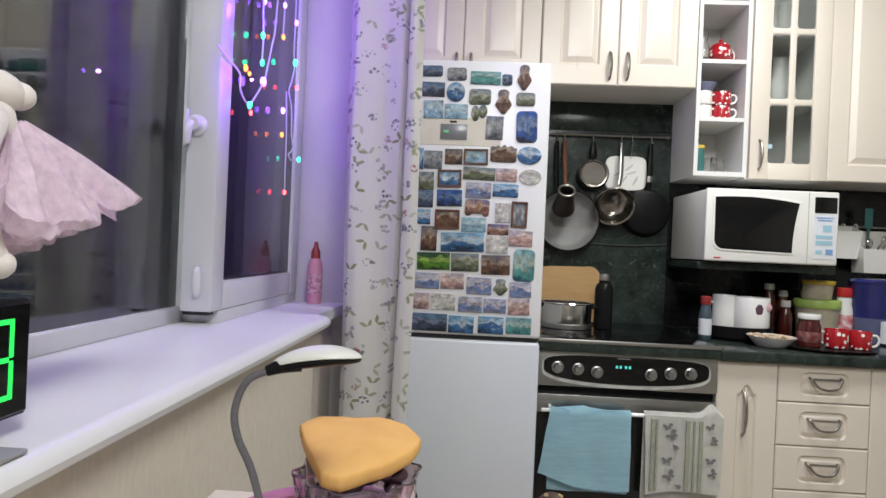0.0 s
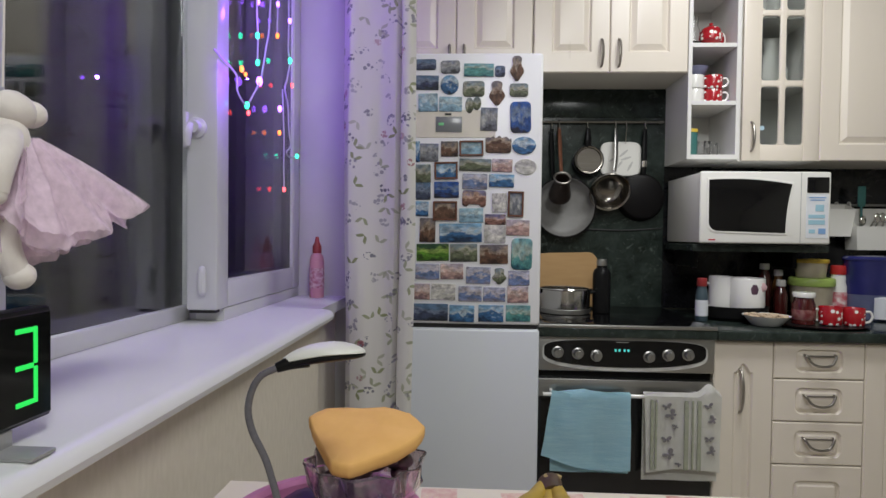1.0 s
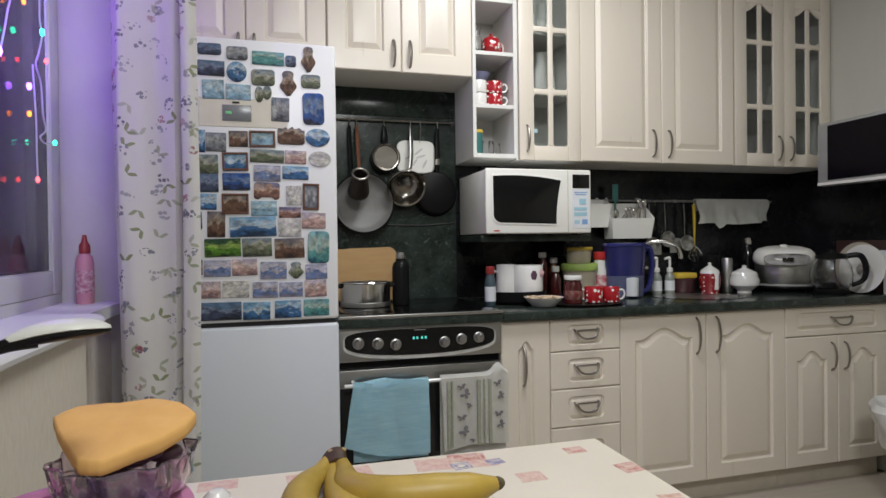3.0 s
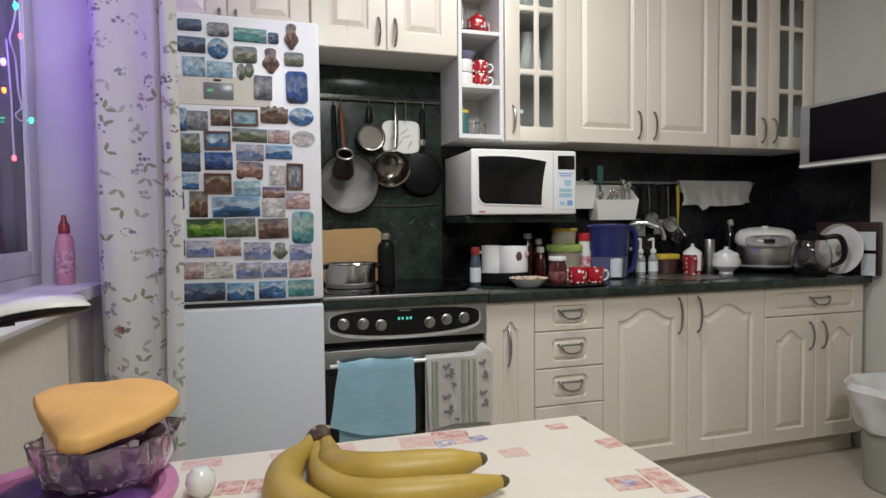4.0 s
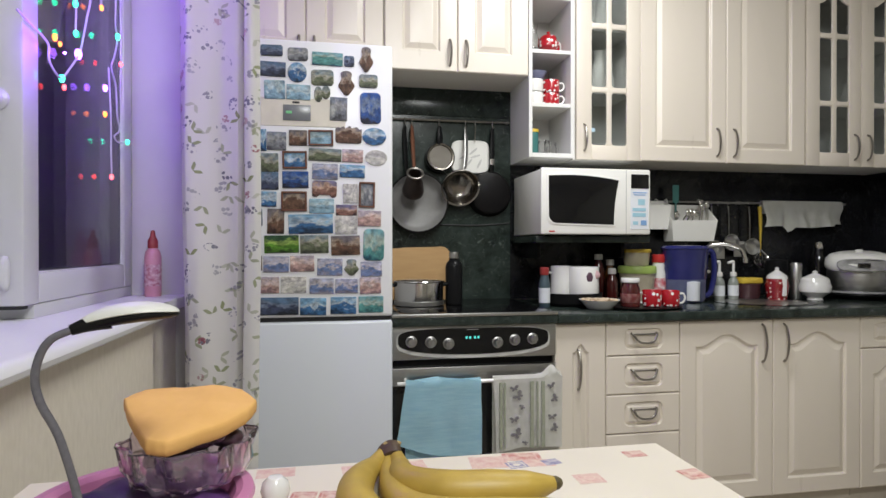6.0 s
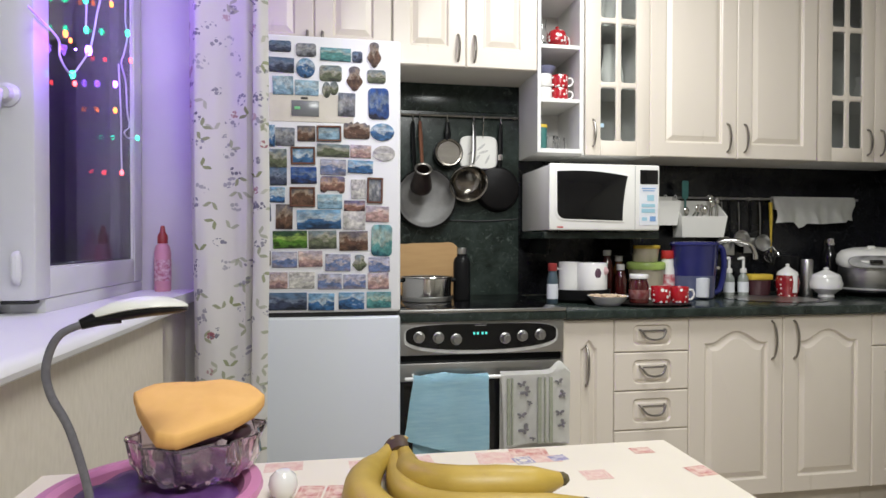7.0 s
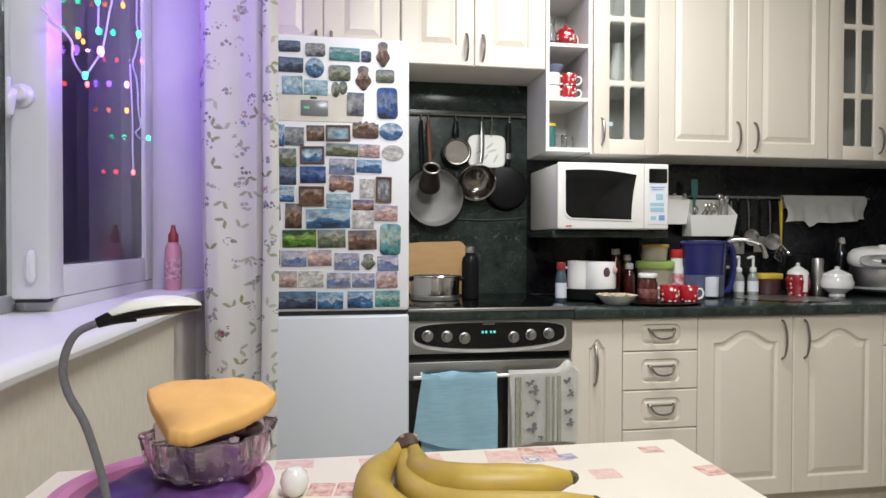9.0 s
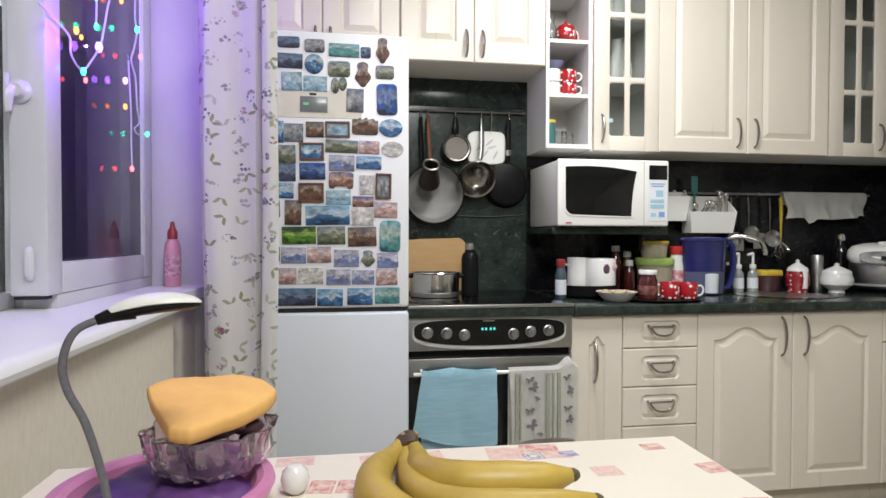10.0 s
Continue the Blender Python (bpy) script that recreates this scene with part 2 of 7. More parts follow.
XR, YB, YN, HIGH = 2.5, 0.58, -3.7, 2.6
setting("floor", box(-1.06, XR + 0.12, YN - 0.12, YB + 0.12, -0.1, 0), LAMINATE, "pale grey-brown wood laminate floor")
setting("ceiling", box(-1.06, XR + 0.12, YN - 0.12, YB + 0.12, HIGH, HIGH + 0.1), CEILING, "plain white ceiling")
setting("wall_north", box(-1.06, XR + 0.12, YB, YB + 0.12, 0, HIGH), WALLPAINT, "pale wall behind the kitchen units")
setting("wall_east", box(XR, XR + 0.12, YN, YB, 0, HIGH), WALLPAINT, "pale cream painted side wall")
setting("wall_south", box(-1.06, XR + 0.12, YN - 0.12, YN, 0, HIGH), WALLPAINT, "pale cream wall behind the table")

# the window wall: parapet, lintel, piers
WX0, WX1, WY0, WY1, SILLZ = -1.06, -0.68, -2.0, 0.12, 0.905
setting("wall_west", box(WX0, WX1, WY0, -0.31, 0, SILLZ - 0.036), WALLPAPER, "beige textured wallpaper below the window sill")
setting("wall_west_recess", box(WX0, WX1 - 0.05, -0.31, WY1, 0, SILLZ - 0.036), WALLPAPER, "wallpapered recess in the wall beside the curtain")
setting("wall_west_pier", box(-0.965, WX1, WY1 + 0.001, YB, 0, HIGH), PLASTER, "white plastered window reveal")
setting("wall_west_far_pier", box(WX0, WX1, YN, WY0, 0, HIGH), WALLPAPER, "beige wallpapered wall beside the window")
setting("wall_west_lintel", box(WX0, WX1, WY0, WY1, 2.32, HIGH), PLASTER, "white plastered lintel above the window")


def sill_mesh():
    """The sill board with a rounded nose along its room side."""
    prof = [(-0.972, SILLZ), (-0.664, SILLZ), (-0.653, SILLZ - 0.003), (-0.645, SILLZ - 0.010), (-0.642, SILLZ - 0.019), (-0.645, SILLZ - 0.029), (-0.654, SILLZ - 0.035), (-0.972, SILLZ - 0.035)]
    bm = bmesh.new()
    rows = [[bm.verts.new((x, y, z)) for x, z in prof] for y in (WY0 + 0.002, -0.275, -0.262, WY1)]
    for k in (2, 3):
        for v in rows[k][1:7]:
            v.co.x = min(v.co.x, -0.684)
    for a, b in zip(rows, rows[1:]):
        for i in range(len(prof)):
            j = (i + 1) % len(prof)
            bm.faces.new((a[i], a[j], b[j], b[i]))
    bm.faces.new(rows[0])
    bm.faces.new(rows[-1][::-1])
    return bm


setting("window_sill", sill_mesh(), SILL, "white laminate window sill with a rounded nose")

window = thing("window_1", (-0.95, -0.9, SILLZ), "white plastic three-part window with dark night panes", "window", kind="structure")


def frame_bars(y0, y1, z0, z1, x0, x1, wide, name, parent, bevel=0.004, mat=None):
    """A rectangular frame of four butted bars, as one mesh."""
    bm = box(x0, x1, y0, y0 + wide, z0, z1, bevel)
    box(x0, x1, y1 - wide, y1, z0, z1, bevel, 2, bm)
    box(x0 + 0.001, x1 - 0.001, y0 + wide, y1 - wide, z0, z0 + wide, bevel, 2, bm)
    box(x0 + 0.001, x1 - 0.001, y0 + wide, y1 - wide, z1 - wide, z1, bevel, 2, bm)
    return part(name, bm, mat or PVC, parent, "white plastic frame" if mat is None else "dark spacer between the panes")


ZT = 2.32


def night_panes(y0, y1, z0, z1, front, back, mat=PANE):
    for x in (front, back):
        pane = part("pane", box(x - 0.004, x, y0, y1, z0, z1), mat, window, "window pane dark with night")
        pane.visible_shadow = False


# narrow sash that stands proud
sash = frame_bars(-0.594, 0.112, 0.938, ZT - 0.03, -0.945, -0.865, 0.072, "sash", window, 0.006)
frame_bars(-0.523, 0.041, 1.009, ZT - 0.101, -0.943, -0.881, 0.006, "spacer", window, 0.001, RUBBER)
frame_bars(-0.5225, 0.0405, 1.0095, ZT - 0.1015, -0.873, -0.869, 0.004, "glazing_bead", window, 0.001)
night_panes(-0.5215, 0.0395, 1.0105, ZT - 0.1025, -0.876, -0.896)
part("threshold", box(-0.945, -0.869, -0.54, WY1 - 0.001, SILLZ, 0.9375, 0.002), PVC, window)
# fixed middle part
part("mullion", box(-0.99, -0.946, -0.53, -0.48, SILLZ, ZT, 0.003), PVC, window)
part("mullion", box(-0.99, -0.946, -1.30, -1.235, SILLZ, ZT, 0.003), PVC, window)
part("bottom_rail", box(-0.99, -0.966, -1.235, -0.53, SILLZ, 0.944, 0.004), PVC, window)
night_panes(-1.235, -0.53, 0.944, ZT, -0.970, -0.990, WIDEPANE)
far_sash = frame_bars(-1.95, -1.262, 0.938, ZT - 0.03, -0.945, -0.865, 0.085, "sash", window, 0.006)
part("threshold", box(-0.945, -0.885, -1.95, -1.28, SILLZ, 0.929, 0.004), PVC, window)
night_panes(-1.866, -1.346, 1.022, ZT - 0.115, -0.889, -0.917)
# handle and hinge cover on the sash's narrow side
bm = lathe([(0, 0), (0.026, 0), (0.026, 0.006), (0.018, 0.010), (0.015, 0.024), (0, 0.025)], (0, 0, 0), 24)
bmesh.ops.rotate(bm, verts=bm.verts, matrix=Matrix.Rotation(radians(90), 3, "X"))
bmesh.ops.translate(bm, verts=bm.verts, vec=(-0.918, -0.594, 1.395))
tube([(-0.922, -0.616, 1.400), (-0.924, -0.626, 1.385), (-0.925, -0.628, 1.362), (-0.926, -0.627, 1.346)], (0.010, 0.011, 0.009, 0.007), 10, (1, 0.7), bm)
box(-0.947, -0.938, -0.606, -0.594, 1.345, 1.435, 0.003, 2, bm)
part("window_handle", bm, PVC, sash, "white plastic window handle")
bm = tube([(-0.900, -0.596, 0.975), (-0.900, -0.603, 0.99), (-0.900, -0.603, 1.035), (-0.900, -0.596, 1.048)], (0.006, 0.011, 0.011, 0.005), 10)
part("hinge_cover", bm, PVC, sash)
part("seal", box(-0.94, -0.872, -0.588, -0.56, 0.930, 0.938, 0.002), RUBBER, sash, "dark rubber seal under the sash")

# dark backing beyond the panes
outside = setting("backdrop_night", box(-6.2, -6.0, -9, 9, -3, 8), material("night_outside", (0.006, 0.006, 0.007), 0.9), "dark night outside the window")

# splash panels
setting("backsplash", box(-0.62, 0.6005, YB - 0.012, YB - 0.001, 0.83, 1.80), MARBLE, "dark green marble-patterned backsplash behind the stove")
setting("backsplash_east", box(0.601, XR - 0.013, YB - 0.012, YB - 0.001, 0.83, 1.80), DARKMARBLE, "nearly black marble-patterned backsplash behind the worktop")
setting("trim_backsplash", tube([(0.004, YB - 0.014, 1.172), (0.28, YB - 0.015, 1.168), (0.44, YB - 0.015, 1.166), (0.595, YB - 0.014, 1.176)], 0.0035, 8), RUBBER, "thin dark bead across the backsplash")
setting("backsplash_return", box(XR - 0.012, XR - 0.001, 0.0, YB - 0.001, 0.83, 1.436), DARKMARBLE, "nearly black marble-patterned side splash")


# ---- kitchen units ----
YL, YU = 0.0, 0.3
Z0, Z1 = 0.093, 0.787


def base_unit(name, x0, x1, label):
    unit = thing(name, ((x0 + x1) / 2, 0.3, 0), label, "cabinet", "kitchen base units")
    bm = box(x0 + 0.001, x1 - 0.001, YL + 0.021, YB - 0.014, Z0, Z1 + 0.003)
    part("body", bm, DARKBOARD, unit)
    part("plinth", box(x0 + 0.001, x1 - 0.001, YL + 0.05, YL + 0.066, 0, Z0 - 0.002), PLINTH, unit)
    return unit


def wall_unit(name, x0, x1, z0, z1, label, hollow=False):
    unit = thing(name, ((x0 + x1) / 2, 0.45, z0), label, "cabinet", "kitchen wall units")
    if not hollow:
        part("body", box(x0 + 0.001, x1 - 0.001, YU + 0.021, YB - 0.014, z0, z1), DARKBOARD, unit)
        return unit
    t = 0.016
    front = YU + 0.021 if hollow == "door" else YU
    for n, b in (("side_panel", (x0 + 0.001, x0 + t, front, YB - 0.014, z0, z1)), ("side_panel", (x1 - t, x1 - 0.001, front, YB - 0.014, z0, z1)),
                 ("bottom_panel", (x0 + t, x1 - t, front, YB - 0.014, z0, z0 + 0.018)), ("top_panel", (x0 + t, x1 - t, front, YB - 0.014, z1 - 0.018, z1)),
                 ("back_panel", (x0 + t, x1 - t, YB - 0.022, YB - 0.014, z0 + 0.018, z1 - 0.018))):
        part(n, box(*b, 0.001, 1), CARCASS, unit)
    return unit


def hung_door(unit, x0, x1, z0, z1, y, handle, margin=0.07, arch=0.0, foot=None, head=None):
    door = part("door", panel_door(x0 + 0.0012, x1 - 0.0012, z0, z1, y, margin, arch, 0.018, foot, head), CREAM, unit, "moulded cream door front", 9)
    if handle:
        bow_handle(handle[0], y + 0.001, handle[1], handle[2], door)
    return door


# narrow pull-out
u = base_unit("narrow_base_cabinet", 0.6, 0.8, "narrow cream pull-out base cabinet beside the stove")
hung_door(u, 0.6, 0.8, Z0, Z1, YL, (0.69, 0.545, 0.69), 0.066, 0.03, 0.06, 0.075)
# drawers
u = base_unit("drawer_cabinet", 0.8, 1.1, "cream four-drawer base cabinet with bail handles")
for a, b in ((0.6635, Z1), (0.5185, 0.6605), (0.3715, 0.5155), (Z0, 0.3685)):
    d = part("drawer", panel_door(0.8012, 1.0988, a, b, YL, 0.070, 0.0, 0.018, (b - a) * 0.17, (b - a) * 0.19, 0.62, 0.024), CREAM, u, "moulded cream drawer front", 9)
    bail_handle(0.95, YL + 0.001, (a + b) / 2 + 0.004, d, 0.05)
# sink unit
u = base_unit("sink_cabinet", 1.1, 1.9, "wide cream sink cabinet with two arched doors")
hung_door(u, 1.1, 1.5, Z0, Z1, YL, (1.452, 0.62, 0.766), 0.064, 0.045, 0.062, 0.054)
hung_door(u, 1.5, 1.9, Z0, Z1, YL, (1.548, 0.62, 0.766), 0.064, 0.045, 0.062, 0.054)
# end unit
u = base_unit("end_base_cabinet", 1.9, 2.468, "cream base cabinet with one drawer and two doors by the wall")
d = part("drawer", panel_door(1.9015, 2.4665, 0.6595, Z1, YL, 0.06, 0.0, 0.018, 0.024, 0.024, 0.7, 0.018), CREAM, u, "moulded cream drawer front", 9)
bail_handle(2.2, YL + 0.001, 0.722, d, 0.055)
hung_door(u, 1.9, 2.185, Z0, 0.656, YL, (2.15, 0.505, 0.625), 0.058, 0.04, 0.06, 0.06)
hung_door(u, 2.185, 2.468, Z0, 0.656, YL, (2.222, 0.505, 0.625), 0.058, 0.04, 0.06, 0.06)

bm = box(0.602, XR - 0.014, -0.028, YB - 0.013, 0.792, 0.826, 0.006, 3)
tagged(part("worktop", bm, MARBLE), "dark green marble-patterned laminate worktop", "worktop", "", "structure")

# over the fridge
TOPZ = 2.42
u = wall_unit("fridge_top_cabinet", -0.6, 0.0, 1.80, TOPZ, "cream wall cabinet above the fridge")
hung_door(u, -0.6, -0.3, 1.80, TOPZ, YU, (-0.325, 1.815, 1.885), 0.07)
hung_door(u, -0.3, 0.0, 1.80, TOPZ, YU, (-0.268, 1.815, 1.885), 0.07)
u = wall_unit("hood_cabinet", 0.0, 0.6, 1.777, TOPZ, "cream wall cabinet above the stove")
hung_door(u, 0.003, 0.3, 1.777, TOPZ, YU, (0.268, 1.80, 1.905), 0.07, 0, 0.078)
hung_door(u, 0.3, 0.6, 1.777, TOPZ, YU, (0.335, 1.80, 1.905), 0.07, 0, 0.078)
# open shelves
u = wall_unit("open_shelf_unit", 0.6, 0.8, 1.442, TOPZ, "narrow open shelf unit with white edges holding crockery", True)
for z in (1.652, 1.875, 2.10):
    part("shelf", box(0.616, 0.784, YU + 0.002, YB - 0.022, z, z + 0.016, 0.001, 1), CARCASS, u)
# glazed door unit
UB = 1.438


def glazed_door(unit, x0, x1, z0, z1, y, rows, handle, arch=0.0, cols=2, stile=0.07):
    """A cream door whose frame and bars hold small panes; the pane openings have rounded corners."""
    bar = 0.024
    a, b = x0 + stile, x1 - stile * 0.88
    wide = (b - a - bar * (cols - 1)) / cols
    edges = [z0 + 0.062] + list(rows) + [z1 - 0.075]
    bm = box(x0 + 0.0015, a, y, y + 0.018, z0, z1, 0.003)
    box(b, x1 - 0.0015, y, y + 0.018, z0, z1, 0.003, 2, bm)
    box(a, b, y + 0.0005, y + 0.017, z0, edges[0], 0.003, 2, bm)
    box(a, b, y + 0.0005, y + 0.017, edges[-1], z1, 0.003, 2, bm)
    for r in rows:
        box(a, b, y + 0.002, y + 0.015, r - bar / 2, r + bar / 2, 0.005, 2, bm)
    for c in range(1, cols):
        x = a + c * (wide + bar) - bar
        box(x, x + bar, y + 0.0015, y + 0.0155, edges[0], edges[-1], 0.005, 2, bm)
    for c in range(cols):
        xa, xb = a + c * (wide + bar), a + c * (wide + bar) + wide
        for k in range(len(edges) - 1):
            za = edges[k] + (bar / 2 if k else 0)
            zb = edges[k + 1] - (bar / 2 if k < len(edges) - 2 else 0)
            for cx, sx in ((xa, 1), (xb, -1)):
                for cz, sz in ((za, 1), (zb, -1)):
                    r = 0.011
                    own = bmesh.new()
                    arc = [(cx + sx * r * (1 - math.sin(t)), cz + sz * r * (1 - math.cos(t))) for t in (0, 0.4, 0.8, 1.2, math.pi / 2)]
                    ring = [(cx, cz)] + arc
                    f = [own.verts.new((px, y + 0.003, pz)) for px, pz in ring]
                    g = [own.verts.new((px, y + 0.015, pz)) for px, pz in ring]
                    own.faces.new(f)
                    own.faces.new(g[::-1])
                    for i in range(len(ring)):
                        j = (i + 1) % len(ring)
                        own.faces.new((f[i], g[i], g[j], f[j]))
                    join(bm, own)
            if arch and k == len(edges) - 2:
                own = bmesh.new()
                n = 10
                low = []
                for i in range(n + 1):
                    px = xa + (xb - xa) * i / n
                    s = abs(px - (a + b) / 2) / ((b - a) / 2)
                    low.append((px, zb - arch * (0.5 - 0.5 * math.cos(math.pi * min(s, 1)))))
                ring = low + [(xb, zb + 0.004), (xa, zb + 0.004)]
                f = [own.verts.new((px, y + 0.003, pz)) for px, pz in ring]
                g = [own.verts.new((px, y + 0.015, pz)) for px, pz in ring]
                own.faces.new(f)
                own.faces.new(g[::-1])
                for i in range(len(ring)):
                    j = (i + 1) % len(ring)
                    own.faces.new((f[i], g[i], g[j], f[j]))
                join(bm, own)
    door = part("door", bm, CREAM, unit, "cream glazed door with glazing bars")
    for c in range(cols):
        xa = a + c * (wide + bar)
        for k in range(len(edges) - 1):
            p = part("pane", box(xa - 0.002, xa + wide + 0.002, y + 0.0085, y + 0.0115, edges[k] - 0.002, edges[k + 1] + 0.002), CABGLASS, door, "small glass pane")
            p.visible_shadow = False
    bow_handle(handle[0], y + 0.001, handle[1], handle[2], door)
    return door


u = wall_unit("glazed_wall_cabinet", 0.8, 1.1, UB, TOPZ, "cream wall cabinet with one glazed door", "door")
glazed_door(u, 0.808, 1.1, UB, TOPZ, YU, (1.735, 2.005), (0.845, 1.475, 1.585))
for z in (1.735, 2.0):
    part("shelf", box(0.816, 1.084, YU + 0.04, YB - 0.022, z - 0.008, z + 0.008, 0.001, 1), CARCASS, u)
u = wall_unit("wide_wall_cabinet", 1.1, 1.91, UB, TOPZ, "wide cream wall cabinet with two panelled doors")
hung_door(u, 1.1, 1.512, UB, TOPZ, YU, (1.465, 1.468, 1.588), 0.070, 0, 0.062)
hung_door(u, 1.512, 1.91, UB, TOPZ, YU, (1.548, 1.468, 1.588), 0.068, 0, 0.062)
u = wall_unit("corner_glazed_cabinet", 1.91, 2.495, UB, 2.31, "cream corner wall cabinet with two arched glazed doors", "door")
glazed_door(u, 1.915, 2.205, UB, 2.295, YU, (1.725, 2.035), (2.17, 1.47, 1.585), 0.04)
glazed_door(u, 2.205, 2.492, UB, 2.295, YU, (1.725, 2.035), (2.24, 1.47, 1.585), 0.04)
for z in (1.725, 2.035):
    part("shelf", box(1.926, 2.479, YU + 0.04, YB - 0.022, z - 0.008, z + 0.008, 0.001, 1), CARCASS, u)

# ---- fridge ----
fridge = thing("fridge", (-0.3, 0.25, 0), "tall white two-door fridge covered in souvenir magnets", "fridge")
FY = -0.1
part("body", box(-0.598, -0.004, FY + 0.072, 0.55, 0.03, 1.735, 0.006), ENAMEL_DOOR, fridge)
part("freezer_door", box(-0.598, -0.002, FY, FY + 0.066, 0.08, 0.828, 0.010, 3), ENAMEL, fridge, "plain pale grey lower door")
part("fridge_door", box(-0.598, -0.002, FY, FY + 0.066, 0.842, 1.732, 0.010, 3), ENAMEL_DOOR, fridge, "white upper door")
part("door_gasket", box(-0.59, -0.010, FY + 0.012, FY + 0.078, 0.826, 0.844), RUBBER, fridge)
part("kick_plate", box(-0.59, -0.01, FY + 0.03, FY + 0.07, 0.0, 0.076), RUBBER, fridge)

# ---- stove ----
stove = thing("electric_stove", (0.3, 0.3, 0), "steel electric stove with black glass oven door", "stove")
part("body", box(0.003, 0.597, YL + 0.02, YB - 0.02, 0.04, 0.79), BLACK, stove)
part("control_panel", box(0.002, 0.598, YL - 0.014, YL + 0.02, 0.676, 0.794, 0.004), STEEL, stove, "brushed steel control panel")
part("lower_rail", box(0.002, 0.598, YL - 0.010, YL + 0.02, 0.585, 0.648, 0.003), STEEL, stove, "brushed steel door rail")
part("oven_glass", box(0.006, 0.594, YL - 0.008, YL + 0.02, 0.19, 0.584, 0.003), BLACKGLASS, stove, "black glass oven door")
part("drawer_front", box(0.004, 0.596, YL - 0.008, YL + 0.02, 0.05, 0.183, 0.004), STEEL, stove)
part("cooktop", box(0.002, 0.598, -0.025, YB - 0.014, 0.8265, 0.833, 0.002, 2), BLACKGLASS, stove, "black glass cooktop")
part("cooktop_trim", box(0.002, 0.598, -0.036, -0.026, 0.826, 0.838, 0.003), STEEL, stove, "steel front trim of the cooktop")
part("rim", box(0.002, 0.598, -0.033, 0.02, 0.7955, 0.8255, 0.002), MARBLE, stove)

# ---- table ----
table = thing("dining_table", (0.0, -1.6, 0), "dining table under a printed oilcloth", "table")
TZ = 0.74
part("tabletop", box(-0.60, 0.335, -1.92, -1.14, TZ - 0.035, TZ - 0.0025, 0.004), WHITE, table)
for x in (-0.55, 0.29):
    for y in (-1.87, -1.19):
        part("leg", box(x - 0.025, x + 0.025, y - 0.025, y + 0.025, 0, TZ - 0.036, 0.003), WHITE, table)

# ---- more materials ----
def photo(name, low, mid, high, top):
    """A printed souvenir picture: uneven bands of land, water and sky that differ from thing to thing."""
    m = bpy.data.materials.new("print_" + name)
    m.use_nodes = True
    nt = m.node_tree
    b = nt.nodes["Principled BSDF"]
    b.inputs["Roughness"].default_value = 0.5
    b.inputs["Specular IOR Level"].default_value = 0.25
    co, info = nt.nodes.new("ShaderNodeTexCoord"), nt.nodes.new("ShaderNodeObjectInfo")
    mul = nt.nodes.new("ShaderNodeMath")
    mul.operation = "MULTIPLY"
    mul.inputs[1].default_value = 90.0
    nt.links.new(info.outputs["Random"], mul.inputs[0])
    n = nt.nodes.new("ShaderNodeTexNoise")
    n.noise_dimensions = "4D"
    n.inputs["Scale"].default_value = 2.6
    n.inputs["Detail"].default_value = 6
    n.inputs["Roughness"].default_value = 0.6
    nt.links.new(co.outputs["Generated"], n.inputs["Vector"])
    nt.links.new(mul.outputs[0], n.inputs["W"])
    sep = nt.nodes.new("ShaderNodeSeparateXYZ")
    nt.links.new(co.outputs["Generated"], sep.inputs[0])
    add = nt.nodes.new("ShaderNodeMath")
    add.operation = "MULTIPLY_ADD"
    nt.links.new(n.outputs["Fac"], add.inputs[0])
    add.inputs[1].default_value = 1.9
    nt.links.new(sep.outputs["Z"], add.inputs[2])
    ramp = nt.nodes.new("ShaderNodeValToRGB")
    e = ramp.color_ramp.elements
    e[0].position, e[0].color = 0.0, (*low, 1)
    e[1].position, e[1].color = 1.0, (*top, 1)
    for p, c in ((0.22, low), (0.38, mid), (0.50, mid), (0.60, high), (0.80, top)):
        e.new(p).color = (*c, 1)
    half = nt.nodes.new("ShaderNodeMath")
    half.operation = "MULTIPLY_ADD"
    half.inputs[1].default_value, half.inputs[2].default_value = 0.62, -0.36
    nt.links.new(add.outputs[0], half.inputs[0])
    nt.links.new(half.outputs[0], ramp.inputs["Fac"])
    # small shapes and specks over the bands, and a paler or darker print from thing to thing
    fine = nt.nodes.new("ShaderNodeTexNoise")
    fine.noise_dimensions = "4D"
    fine.inputs["Scale"].default_value = 4.0
    fine.inputs["Detail"].default_value = 4
    fine.inputs["Roughness"].default_value = 0.6
    nt.links.new(co.outputs["Generated"], fine.inputs["Vector"])
    nt.links.new(mul.outputs[0], fine.inputs["W"])
    cells = nt.nodes.new("ShaderNodeTexVoronoi")
    cells.voronoi_dimensions = "4D"
    cells.inputs["Scale"].default_value = 4.5
    nt.links.new(co.outputs["Generated"], cells.inputs["Vector"])
    nt.links.new(mul.outputs[0], cells.inputs["W"])
    grey = nt.nodes.new("ShaderNodeSeparateColor")
    nt.links.new(cells.outputs["Color"], grey.inputs[0])
    mixed = nt.nodes.new("ShaderNodeMath")
    mixed.operation = "MULTIPLY_ADD"
    mixed.inputs[1].default_value = 0.16
    nt.links.new(grey.outputs[0], mixed.inputs[0])
    nt.links.new(fine.outputs["Fac"], mixed.inputs[2])
    gain = nt.nodes.new("ShaderNodeMapRange")
    gain.inputs["From Min"].default_value, gain.inputs["From Max"].default_value = 0.40, 0.78
    gain.inputs["To Min"].default_value, gain.inputs["To Max"].default_value = 0.40, 1.12
    nt.links.new(mixed.outputs[0], gain.inputs["Value"])
    tone = nt.nodes.new("ShaderNodeHueSaturation")
    tone.inputs["Saturation"].default_value = 1.0
